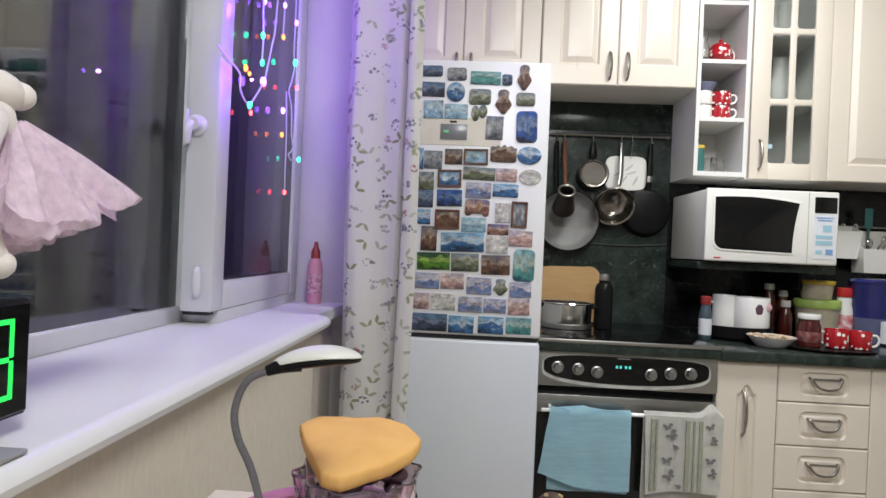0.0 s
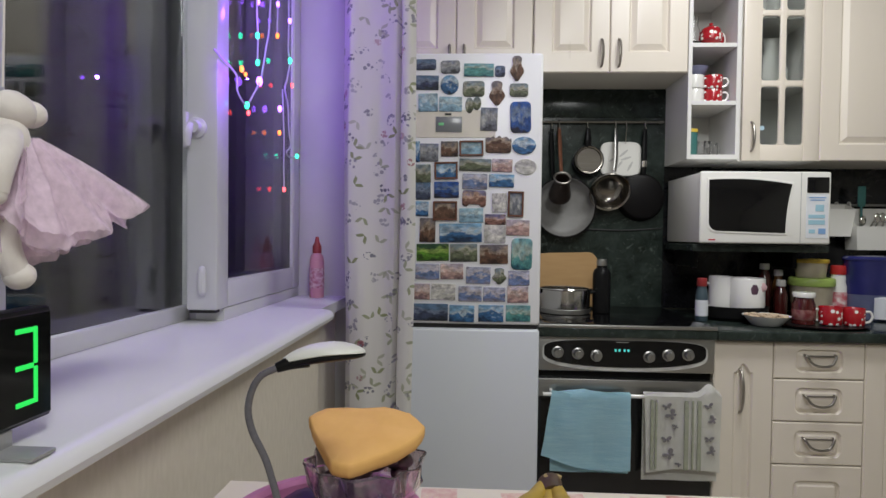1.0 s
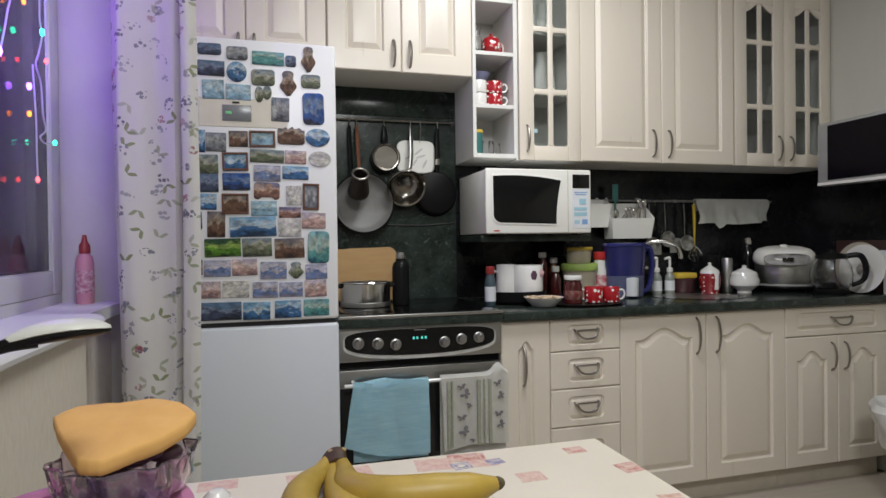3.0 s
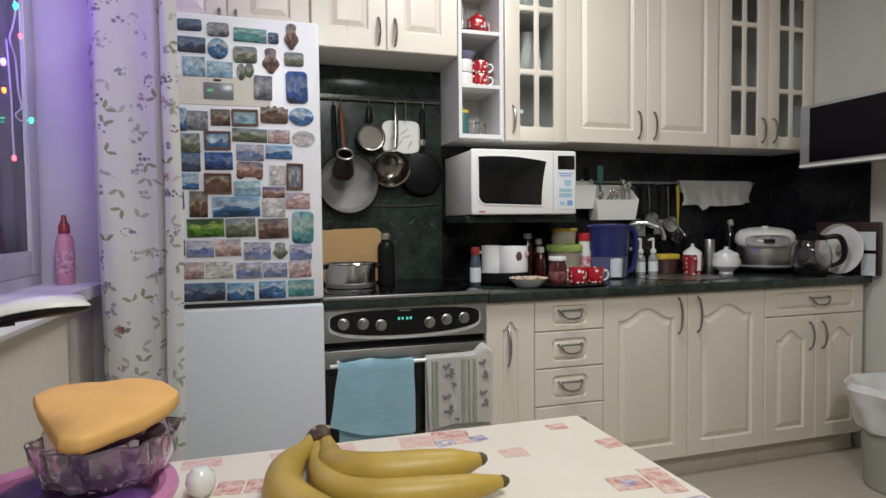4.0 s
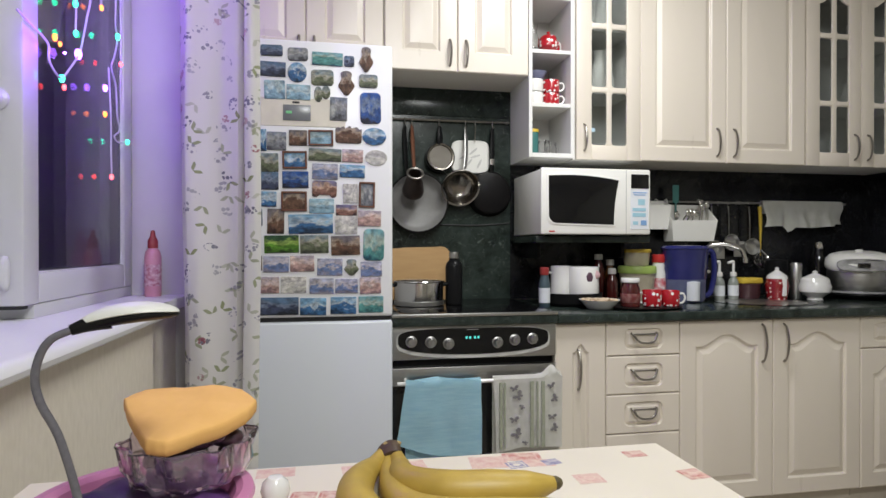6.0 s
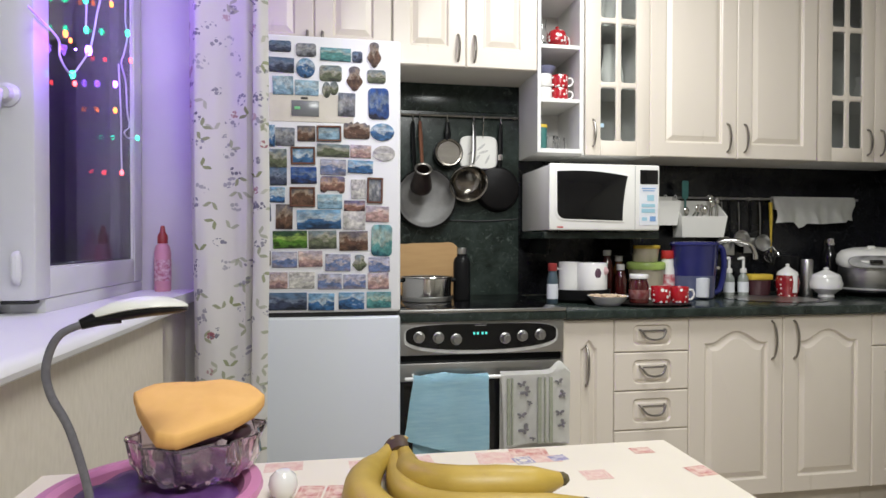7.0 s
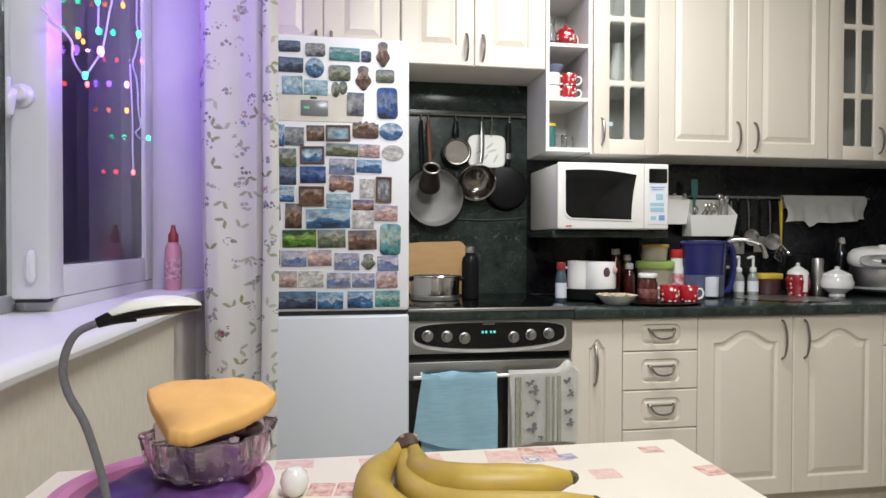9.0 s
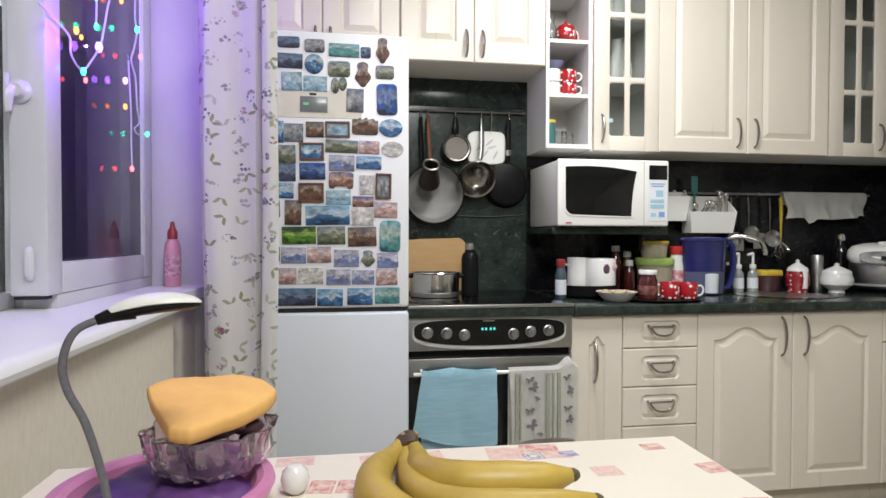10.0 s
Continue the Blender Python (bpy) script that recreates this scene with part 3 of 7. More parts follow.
    nt.links.new(gain.outputs[0], tone.inputs["Value"])
    nt.links.new(ramp.outputs[0], tone.inputs["Color"])
    nt.links.new(tone.outputs[0], b.inputs["Base Color"])
    return m


PRINTS = {
    "blue": photo("blue", (0.02, 0.04, 0.08), (0.05, 0.15, 0.32), (0.55, 0.62, 0.66), (0.22, 0.42, 0.62)),
    "slate": photo("slate", (0.02, 0.025, 0.035), (0.06, 0.075, 0.13), (0.20, 0.24, 0.32), (0.10, 0.17, 0.27)),
    "teal": photo("teal", (0.02, 0.09, 0.12), (0.10, 0.30, 0.28), (0.42, 0.50, 0.42), (0.20, 0.42, 0.45)),
    "ltblue": photo("light_blue", (0.16, 0.28, 0.36), (0.28, 0.44, 0.55), (0.52, 0.62, 0.64), (0.34, 0.52, 0.62)),
    "brown": photo("brown", (0.035, 0.02, 0.015), (0.15, 0.08, 0.05), (0.40, 0.31, 0.23), (0.17, 0.15, 0.16)),
    "green": photo("green", (0.02, 0.04, 0.01), (0.12, 0.30, 0.03), (0.38, 0.55, 0.12), (0.03, 0.08, 0.04)),
    "lilac": photo("lilac", (0.26, 0.24, 0.30), (0.16, 0.22, 0.40), (0.60, 0.54, 0.56), (0.46, 0.47, 0.60)),
    "pink": photo("pink", (0.22, 0.14, 0.15), (0.52, 0.34, 0.30), (0.70, 0.55, 0.48), (0.55, 0.47, 0.54)),
    "pale": photo("pale", (0.48, 0.47, 0.45), (0.66, 0.64, 0.58), (0.52, 0.50, 0.50), (0.70, 0.67, 0.62)),
    "olive": photo("olive", (0.05, 0.055, 0.04), (0.15, 0.17, 0.10), (0.40, 0.38, 0.30), (0.24, 0.30, 0.32)),
    "night": photo("night", (0.02, 0.02, 0.04), (0.03, 0.09, 0.30), (0.20, 0.26, 0.36), (0.03, 0.10, 0.36)),
    "grey": photo("grey", (0.07, 0.07, 0.08), (0.22, 0.23, 0.25), (0.42, 0.42, 0.40), (0.24, 0.27, 0.33)),
    "sunset": photo("sunset", (0.04, 0.02, 0.02), (0.26, 0.13, 0.10), (0.56, 0.38, 0.28), (0.22, 0.20, 0.34)),
}


def spotted(name, base, dot, scale, size, rough=0.25):
    """A glazed colour with round dots."""
    m = material(name, base, rough, coat=0.3)
    nt = m.node_tree
    b = nt.nodes["Principled BSDF"]
    old = b.inputs["Base Color"].links[0].from_node
    co = nt.nodes.new("ShaderNodeTexCoord")
    v = nt.nodes.new("ShaderNodeTexVoronoi")
    v.inputs["Scale"].default_value = scale
    v.inputs["Randomness"].default_value = 0.6
    nt.links.new(co.outputs["Object"], v.inputs["Vector"])
    less = nt.nodes.new("ShaderNodeMath")
    less.operation = "LESS_THAN"
    less.inputs[1].default_value = size
    nt.links.new(v.outputs["Distance"], less.inputs[0])
    mix = nt.nodes.new("ShaderNodeMix")
    mix.data_type = "RGBA"
    nt.links.new(less.outputs[0], mix.inputs["Factor"])
    nt.links.new(old.outputs[0], mix.inputs["A"])
    mix.inputs["B"].default_value = (*dot, 1)
    nt.links.new(mix.outputs["Result"], b.inputs["Base Color"])
    return m


def floral(name):
    """White curtain cloth printed with scattered leaf pairs, berry sprigs and small red flowers."""
    m = material(name, (0.90, 0.885, 0.84), 0.85, 0, (0.87, 0.85, 0.80), 6, (1, 1, 0.3), 0.6, 0.1, 500)
    nt = m.node_tree
    b = nt.nodes["Principled BSDF"]
    last = b.inputs["Base Color"].links[0].from_node.outputs[0]

    def math_node(kind, first, second=None, third=None):
        n = nt.nodes.new("ShaderNodeMath")
        n.operation = kind
        for socket, value in zip(n.inputs, (first, second, third)):
            if isinstance(value, (int, float)):
                socket.default_value = value
            elif value is not None:
                nt.links.new(value, socket)
        return n.outputs[0]

    co = nt.nodes.new("ShaderNodeTexCoord")
    sep = nt.nodes.new("ShaderNodeSeparateXYZ")
    nt.links.new(co.outputs["Object"], sep.inputs[0])
    # colour, cells a metre, share of cells that bear one, kind of motif, shift
    for colour, scale, share, kind, shift in (((0.30, 0.34, 0.13), 13.0, 0.75, "leaf", 0.3), ((0.44, 0.46, 0.30), 11.0, 0.6, "leaf", 4.1), ((0.15, 0.15, 0.21), 12.0, 0.8, "sprig", 7.7),
                                              ((0.26, 0.25, 0.34), 10.0, 0.7, "sprig", 2.9), ((0.40, 0.09, 0.12), 8.0, 0.5, "flower", 5.3)):
        flat = nt.nodes.new("ShaderNodeCombineXYZ")
        nt.links.new(math_node("ADD", sep.outputs[0], shift), flat.inputs[0])
        nt.links.new(math_node("ADD", sep.outputs[2], shift * 1.7), flat.inputs[1])
        v = nt.nodes.new("ShaderNodeTexVoronoi")
        v.voronoi_dimensions = "2D"
        v.inputs["Scale"].default_value = scale
        v.inputs["Randomness"].default_value = 0.8
        nt.links.new(flat.outputs[0], v.inputs["Vector"])
        local = nt.nodes.new("ShaderNodeVectorMath")
        local.operation = "SUBTRACT"
        nt.links.new(flat.outputs[0], local.inputs[0])
        nt.links.new(v.outputs["Position"], local.inputs[1])
        chance = nt.nodes.new("ShaderNodeSeparateColor")
        nt.links.new(v.outputs["Color"], chance.inputs[0])
        turn = nt.nodes.new("ShaderNodeVectorRotate")
        turn.rotation_type = "Z_AXIS"
        nt.links.new(local.outputs[0], turn.inputs["Vector"])
        nt.links.new(math_node("MULTIPLY", chance.outputs[0], 6.28), turn.inputs["Angle"])
        xy = nt.nodes.new("ShaderNodeSeparateXYZ")
        nt.links.new(turn.outputs[0], xy.inputs[0])
        if kind == "leaf":
            # two pointed leaves that spread from one point
            side = math_node("ABSOLUTE", xy.outputs[0])
            along = math_node("SUBTRACT", side, 0.0098)
            across = math_node("MULTIPLY_ADD", side, -0.8, xy.outputs[1])
            a = math_node("POWER", math_node("ABSOLUTE", math_node("MULTIPLY", along, 98.0)), 1.5)
            c = math_node("ABSOLUTE", math_node("MULTIPLY", across, 140.0))
            mark = math_node("LESS_THAN", math_node("ADD", a, c), 1.0)
        else:
            # a cluster of small dots
            dots = nt.nodes.new("ShaderNodeTexVoronoi")
            dots.voronoi_dimensions = "2D"
            dots.inputs["Scale"].default_value = 78.0 if kind == "sprig" else 120.0
            nt.links.new(flat.outputs[0], dots.inputs["Vector"])
            each = nt.nodes.new("ShaderNodeSeparateColor")
            nt.links.new(dots.outputs["Color"], each.inputs[0])
            near = math_node("LESS_THAN", dots.outputs["Distance"], math_node("MULTIPLY_ADD", each.outputs[0], 0.34, 0.16 if kind == "sprig" else 0.3))
            wide = math_node("MULTIPLY", xy.outputs[0], 1.7 if kind == "sprig" else 1.0)
            far = math_node("SQRT", math_node("ADD", math_node("MULTIPLY", wide, wide), math_node("MULTIPLY", xy.outputs[1], xy.outputs[1])))
            mark = math_node("MULTIPLY", near, math_node("LESS_THAN", far, 0.020 if kind == "sprig" else 0.011))
        mark = math_node("MULTIPLY", mark, math_node("LESS_THAN", chance.outputs[1], share))
        mark = math_node("MULTIPLY", mark, math_node("MULTIPLY_ADD", chance.outputs[2], 0.45, 0.45))
        mix = nt.nodes.new("ShaderNodeMix")
        mix.data_type = "RGBA"
        nt.links.new(mark, mix.inputs["Factor"])
        nt.links.new(last, mix.inputs["A"])
        mix.inputs["B"].default_value = (*colour, 1)
        last = mix.outputs["Result"]
    nt.links.new(last, b.inputs["Base Color"])
    return m


RED_DOTS = spotted("red_glaze_white_dots", (0.42, 0.012, 0.02), (0.8, 0.78, 0.74), 46, 0.30)
CURTAIN = floral("floral_curtain_cloth")
BLUE_TERRY = material("blue_terry", (0.60, 0.86, 0.94), 0.9, 0, (0.46, 0.75, 0.86), 42, (0.35, 1, 3.2), 0.45, 0.9, 120)
TEA_TOWEL = material("pale_tea_towel", (0.88, 0.87, 0.82), 0.9, 0, (0.80, 0.79, 0.74), 30, bump=0.08, bump_scale=300)
GREEN_STRIPE = material("green_woven_stripe", (0.26, 0.28, 0.20), 0.9, 0, (0.36, 0.37, 0.29), 90, bump=0.5, bump_scale=400)
GREY_PRINT = material("grey_butterfly_print", (0.17, 0.165, 0.17), 0.9, 0, (0.2, 0.18, 0.19), 90)
OILCLOTH = material("cream_oilcloth", (0.78, 0.72, 0.60), 0.32, 0, (0.74, 0.68, 0.56), 7, bump=0.08, bump_scale=160)
BRICK_PRINT = material("brick_red_block_print", (0.52, 0.20, 0.17), 0.35, 0, (0.72, 0.56, 0.46), 60, amount=0.25)
PINK_PRINT = material("pink_block_print", (0.66, 0.40, 0.35), 0.35, 0, (0.75, 0.60, 0.50), 70, amount=0.3)
PALE_PRINT = material("pale_block_print", (0.74, 0.56, 0.48), 0.35, 0, (0.70, 0.46, 0.40), 90, amount=0.3)
BLUE_PRINT = material("blue_block_print", (0.24, 0.23, 0.38), 0.35, 0, (0.55, 0.5, 0.52), 80, amount=0.2)
ORANGE = material("orange_cloth", (0.80, 0.47, 0.16), 0.9, 0, (0.72, 0.40, 0.12), 30, bump=0.2, bump_scale=260)
PINK = material("pink_plastic", (0.60, 0.23, 0.42), 0.35, 0, (0.56, 0.20, 0.38), 12, coat=0.2)
PURPLE = material("dark_purple_cloth", (0.13, 0.05, 0.20), 0.35, 0, (0.03, 0.018, 0.05), 18, amount=0.3, bump=0.5, bump_scale=40)
BANANA = material("banana_skin", (0.55, 0.38, 0.07), 0.42, 0, (0.34, 0.23, 0.04), 14, (1, 1, 1), 0.55, 0.2, 90)
BANANA_TIP = material("banana_tip", (0.05, 0.035, 0.02), 0.7, 0, (0.16, 0.13, 0.05), 50)
BANANA_STEM = material("banana_stem", (0.10, 0.06, 0.03), 0.6, 0, (0.05, 0.03, 0.02), 60, bump=0.4)
BANANA_CUT = material("banana_stem_cut", (0.50, 0.40, 0.17), 0.7, 0, (0.30, 0.21, 0.09), 90, bump=0.4)
WOOD = material("beech_board", (0.52, 0.33, 0.15), 0.5, 0, (0.44, 0.26, 0.11), 8, (1, 8, 8), 0.7, 0.15, 60)
DARKWOOD = material("brown_wood_handle", (0.16, 0.06, 0.03), 0.4, 0, (0.09, 0.035, 0.02), 20, (6, 6, 1))
GREYPAN = material("grey_nonstick", (0.22, 0.215, 0.21), 0.45, 0, (0.17, 0.165, 0.16), 30, bump=0.1)
DARKPAN = material("dark_nonstick", (0.007, 0.0065, 0.007), 0.4, 0, (0.010, 0.009, 0.009), 40, bump=0.1)
DARKPAN.node_tree.nodes["Principled BSDF"].inputs["Specular IOR Level"].default_value = 0.1
CERAMIC = material("white_ceramic", (0.78, 0.77, 0.75), 0.18, 0, (0.74, 0.73, 0.71), 10, coat=0.3)
RED = material("red_plastic", (0.50, 0.03, 0.03), 0.35)
REDCAP = material("dark_red_cap", (0.30, 0.03, 0.03), 0.4)
YELLOW = material("yellow_plastic", (0.68, 0.48, 0.06), 0.4)
LIME = material("lime_plastic", (0.42, 0.58, 0.14), 0.4)
FROSTED = material("frosted_plastic", (0.52, 0.47, 0.36), 0.35, 0, (0.42, 0.37, 0.27), 25)
COBALT = material("blue_translucent_plastic", (0.024, 0.028, 0.155), 0.2, 0, (0.015, 0.018, 0.10), 12, coat=0.3)
JUGWATER = material("jug_lower", (0.13, 0.145, 0.24), 0.2, 0, (0.08, 0.09, 0.17), 12, coat=0.3)
TEAL = material("teal_plastic", (0.05, 0.18, 0.17), 0.4)
JAM = material("dark_jam", (0.09, 0.014, 0.012), 0.15, 0, (0.05, 0.01, 0.01), 20, coat=0.4)
PINKSOAP = material("pink_bottle", (0.62, 0.30, 0.36), 0.35, 0, (0.56, 0.24, 0.30), 30)
LCD = material("grey_display", (0.20, 0.21, 0.22), 0.25)
GREEN_LED = material("green_segments", (0.02, 0.75, 0.10), 0.5, emit=1.1)
TEAL_LED = material("teal_segments", (0.10, 0.70, 0.62), 0.5, emit=0.6)
LABELPAPER = material("white_label", (0.72, 0.74, 0.78), 0.5)
LABELBLUE = material("blue_label_print", (0.20, 0.36, 0.62), 0.5)
LABELCYAN = material("cyan_label_print", (0.34, 0.56, 0.66), 0.5)
SCREEN = material("tv_screen", (0.005, 0.004, 0.007), 0.2)
SCREEN.node_tree.nodes["Principled BSDF"].inputs["Specular IOR Level"].default_value = 0.12
SILVER = material("silver_plastic", (0.42, 0.42, 0.42), 0.4, 0.3)
GREYCORD = material("grey_gooseneck", (0.14, 0.135, 0.15), 0.45, 0, (0.10, 0.095, 0.11), 200, (1, 1, 1))
LAMPWHITE = material("lamp_shade_white", (0.72, 0.72, 0.66), 0.4)
BAG = material("white_bin_bag", (0.70, 0.70, 0.68), 0.35, 0, (0.60, 0.60, 0.58), 20, bump=0.9, bump_scale=40)
BINGREY = material("grey_bin", (0.33, 0.33, 0.28), 0.5)
CORD = material("clear_white_wire", (0.62, 0.62, 0.66), 0.3)
PINKGLASS = glass_material("faceted_pink_glass", (0.92, 0.78, 0.86), 0.03, 1.32)
PINKGLASS.node_tree.nodes["Principled BSDF"].inputs["Transmission Weight"].default_value = 0.94
PINKGLASS.node_tree.nodes["Principled BSDF"].inputs["Coat Weight"].default_value = 0.8
SOAPGLASS = material("clear_soap", (0.30, 0.32, 0.30), 0.15, 0, (0.22, 0.24, 0.22), 20, coat=0.4)

# ---- fridge magnets ----
part("display_panel", box(-0.42, -0.155, FY - 0.0015, FY + 0.004, 1.455, 1.545, 0.001, 1), material("cream_panel", (0.70, 0.65, 0.56), 0.4), fridge, "cream display surround")
scr = part("display", box(-0.351, -0.265, FY - 0.0045, FY - 0.001, 1.473, 1.523, 0.0015), LCD, fridge, "grey display with a green light")
part("indicator", box(-0.342, -0.324, FY - 0.006, FY - 0.004, 1.494, 1.503, 0.001, 1), material("green_indicator", (0.16, 0.5, 0.22), 0.4, emit=0.18), scr)
part("badge", box(-0.322, -0.300, FY - 0.003, FY - 0.001, 1.528, 1.534), RUBBER, fridge, "small dark badge")

LOOKS = {"blue": "blue sea and sky", "slate": "dark blue landscape", "teal": "teal landscape", "ltblue": "pale blue lake", "brown": "brown", "green": "bright green",
         "lilac": "lilac mountain", "pink": "pinkish town", "pale": "pale cream", "olive": "olive grey", "night": "deep blue night", "grey": "grey", "sunset": "sunset"}


def magnet(x, z, w, h, tone, shape):
    """One souvenir magnet, flat against the fridge door."""
    rng = random.Random(round(x * 9000 + z * 5000))
    w, h = w * 0.97, h * 0.97
    n = 40
    power = {"round": 5.0, "oval": 2.0, "card": 22.0, "frame": 14.0, "figure": 2.4, "castle": 9.0, "arch": 8.0}[shape]
    loops = []
    for inset, y in ((0, FY), (0, FY - 0.0030), (0.0006, FY - 0.0036)):
        loop = []
        for i in range(n):
            a = 2 * math.pi * (i + 0.5) / n
            c, s = math.cos(a), math.sin(a)
            if shape in ("card", "round", "frame"):
                soft = 0.0022 if shape != "round" else 0.22 * min(w, h)
                q, k = divmod(i, n // 4)
                b = math.pi / 2 * (q + k / (n // 4 - 1))
                sx, sz = (1, -1, -1, 1)[q], (1, 1, -1, -1)[q]
                px = (sx * (w / 2 - soft) + soft * math.cos(b)) / (w / 2)
                pz = (sz * (h / 2 - soft) + soft * math.sin(b)) / (h / 2)
            else:
                r = (abs(c) ** power + abs(s) ** power) ** (-1 / power)
                px, pz = c * r, s * r
            if shape == "figure":
                px *= 0.62 + 0.38 * math.cos(2.6 * (pz + 0.25)) ** 2
            if shape == "castle" and pz > 0.2:
                pz *= 0.55 + 0.45 * abs(math.sin(px * 6.3 + 1.2)) * (1 - 0.4 * abs(px))
            if shape == "arch" and pz < -0.2 and abs(px) < 0.5:
                pz *= 0.72
            loop.append((x + px * (w / 2 - inset), y, z + pz * (h / 2 - inset)))
        loops.append(loop)
    kind = {"figure": "figure-shaped", "castle": "castle-shaped", "oval": "oval", "frame": "framed", "arch": "arched"}.get(shape, "rectangular")
    ob = part("fridge_magnet", loops_mesh(loops), PRINTS[tone], None, "", 30)
    # origin at the magnet itself
    ob.data.transform(Matrix.Translation((-x, -FY, -z)))
    ob.location = (x, FY, z)
    tilt = rng.uniform(-1.5, 1.5)
    ob.rotation_euler = (0, radians(tilt), 0)
    tagged(ob, kind + " souvenir magnet with " + LOOKS[tone] + " print on the fridge", "fridge magnet", "fridge magnets")
    if shape == "frame":
        bm = bmesh.new()
        b = 0.006
        for q in ((-w / 2, w / 2, h / 2 - b, h / 2), (-w / 2, w / 2, -h / 2, -h / 2 + b), (-w / 2, -w / 2 + b, -h / 2 + b, h / 2 - b), (w / 2 - b, w / 2, -h / 2 + b, h / 2 - b)):
            box(q[0], q[1], -0.0085, -0.004, q[2], q[3], 0.001, 1, bm)
        BASE[ob] = Vector((0, 0, 0))
        part("frame", bm, DARKWOOD, ob, "raised brown frame")


magnet(-0.386, 1.693, 0.071, 0.036, "slate", "round")
magnet(-0.305, 1.685, 0.065, 0.043, "grey", "round")
magnet(-0.212, 1.675, 0.100, 0.043, "teal", "card")
magnet(-0.143, 1.671, 0.034, 0.036, "slate", "round")
magnet(-0.088, 1.680, 0.047, 0.084, "brown", "figure")
magnet(-0.382, 1.634, 0.081, 0.048, "slate", "card")
magnet(-0.307, 1.627, 0.062, 0.065, "blue", "oval")
magnet(-0.228, 1.614, 0.073, 0.052, "olive", "round")
magnet(-0.241, 1.560, 0.028, 0.052, "olive", "oval")
magnet(-0.217, 1.567, 0.029, 0.045, "olive", "oval")
magnet(-0.152, 1.600, 0.055, 0.082, "brown", "figure")
magnet(-0.081, 1.610, 0.062, 0.044, "olive", "round")
magnet(-0.377, 1.569, 0.066, 0.061, "ltblue", "card")
magnet(-0.303, 1.564, 0.077, 0.050, "ltblue", "card")
magnet(-0.177, 1.515, 0.057, 0.078, "grey", "card")
magnet(-0.074, 1.522, 0.069, 0.104, "night", "round")
magnet(-0.415, 1.408, 0.026, 0.071, "blue", "card")
magnet(-0.371, 1.406, 0.062, 0.060, "grey", "card")
magnet(-0.305, 1.418, 0.058, 0.051, "brown", "card")
magnet(-0.233, 1.420, 0.081, 0.052, "ltblue", "frame")
magnet(-0.145, 1.434, 0.087, 0.059, "brown", "castle")
magnet(-0.062, 1.430, 0.080, 0.059, "blue", "oval")
magnet(-0.056, 1.361, 0.074, 0.051, "pale", "oval")
magnet(-0.397, 1.337, 0.065, 0.061, "olive", "card")
magnet(-0.397, 1.279, 0.065, 0.058, "slate", "card")
magnet(-0.315, 1.347, 0.079, 0.058, "blue", "frame")
magnet(-0.220, 1.366, 0.107, 0.042, "olive", "card")
magnet(-0.132, 1.365, 0.069, 0.043, "pink", "card")
magnet(-0.313, 1.284, 0.084, 0.055, "night", "card")
magnet(-0.220, 1.312, 0.084, 0.052, "lilac", "card")
magnet(-0.133, 1.315, 0.084, 0.043, "blue", "card")
magnet(-0.222, 1.256, 0.081, 0.056, "sunset", "arch")
magnet(-0.139, 1.243, 0.049, 0.064, "pale", "card")
magnet(-0.086, 1.239, 0.053, 0.086, "grey", "frame")
magnet(-0.402, 1.221, 0.063, 0.050, "blue", "card")
magnet(-0.317, 1.215, 0.082, 0.065, "brown", "frame")
magnet(-0.231, 1.201, 0.081, 0.048, "ltblue", "card")
magnet(-0.152, 1.188, 0.070, 0.036, "sunset", "card")
magnet(-0.078, 1.162, 0.078, 0.052, "pink", "card")
magnet(-0.425, 1.163, 0.021, 0.057, "slate", "round")
magnet(-0.374, 1.151, 0.054, 0.082, "brown", "card")
magnet(-0.265, 1.143, 0.144, 0.064, "blue", "card")
magnet(-0.153, 1.141, 0.073, 0.061, "pale", "card")
magnet(-0.064, 1.076, 0.070, 0.106, "teal", "round")
magnet(-0.429, 1.081, 0.014, 0.065, "slate", "card")
magnet(-0.356, 1.078, 0.110, 0.058, "green", "card")
magnet(-0.254, 1.078, 0.092, 0.060, "olive", "card")
magnet(-0.155, 1.074, 0.095, 0.065, "brown", "card")
magnet(-0.426, 1.018, 0.021, 0.049, "brown", "card")
magnet(-0.373, 1.014, 0.081, 0.053, "lilac", "card")
magnet(-0.292, 1.016, 0.078, 0.053, "pink", "card")
magnet(-0.205, 1.004, 0.083, 0.057, "lilac", "card")
magnet(-0.136, 1.003, 0.050, 0.055, "olive", "figure")
magnet(-0.072, 0.997, 0.071, 0.050, "lilac", "card")
magnet(-0.399, 0.948, 0.072, 0.054, "pink", "card")
magnet(-0.319, 0.948, 0.082, 0.054, "pale", "card")
magnet(-0.231, 0.943, 0.079, 0.052, "lilac", "card")
magnet(-0.152, 0.942, 0.075, 0.048, "lilac", "card")
magnet(-0.075, 0.943, 0.071, 0.055, "pink", "card")
magnet(-0.368, 0.880, 0.133, 0.058, "slate", "card")
magnet(-0.258, 0.877, 0.085, 0.057, "blue", "card")
magnet(-0.162, 0.879, 0.085, 0.057, "blue", "card")
magnet(-0.073, 0.881, 0.083, 0.055, "teal", "card")


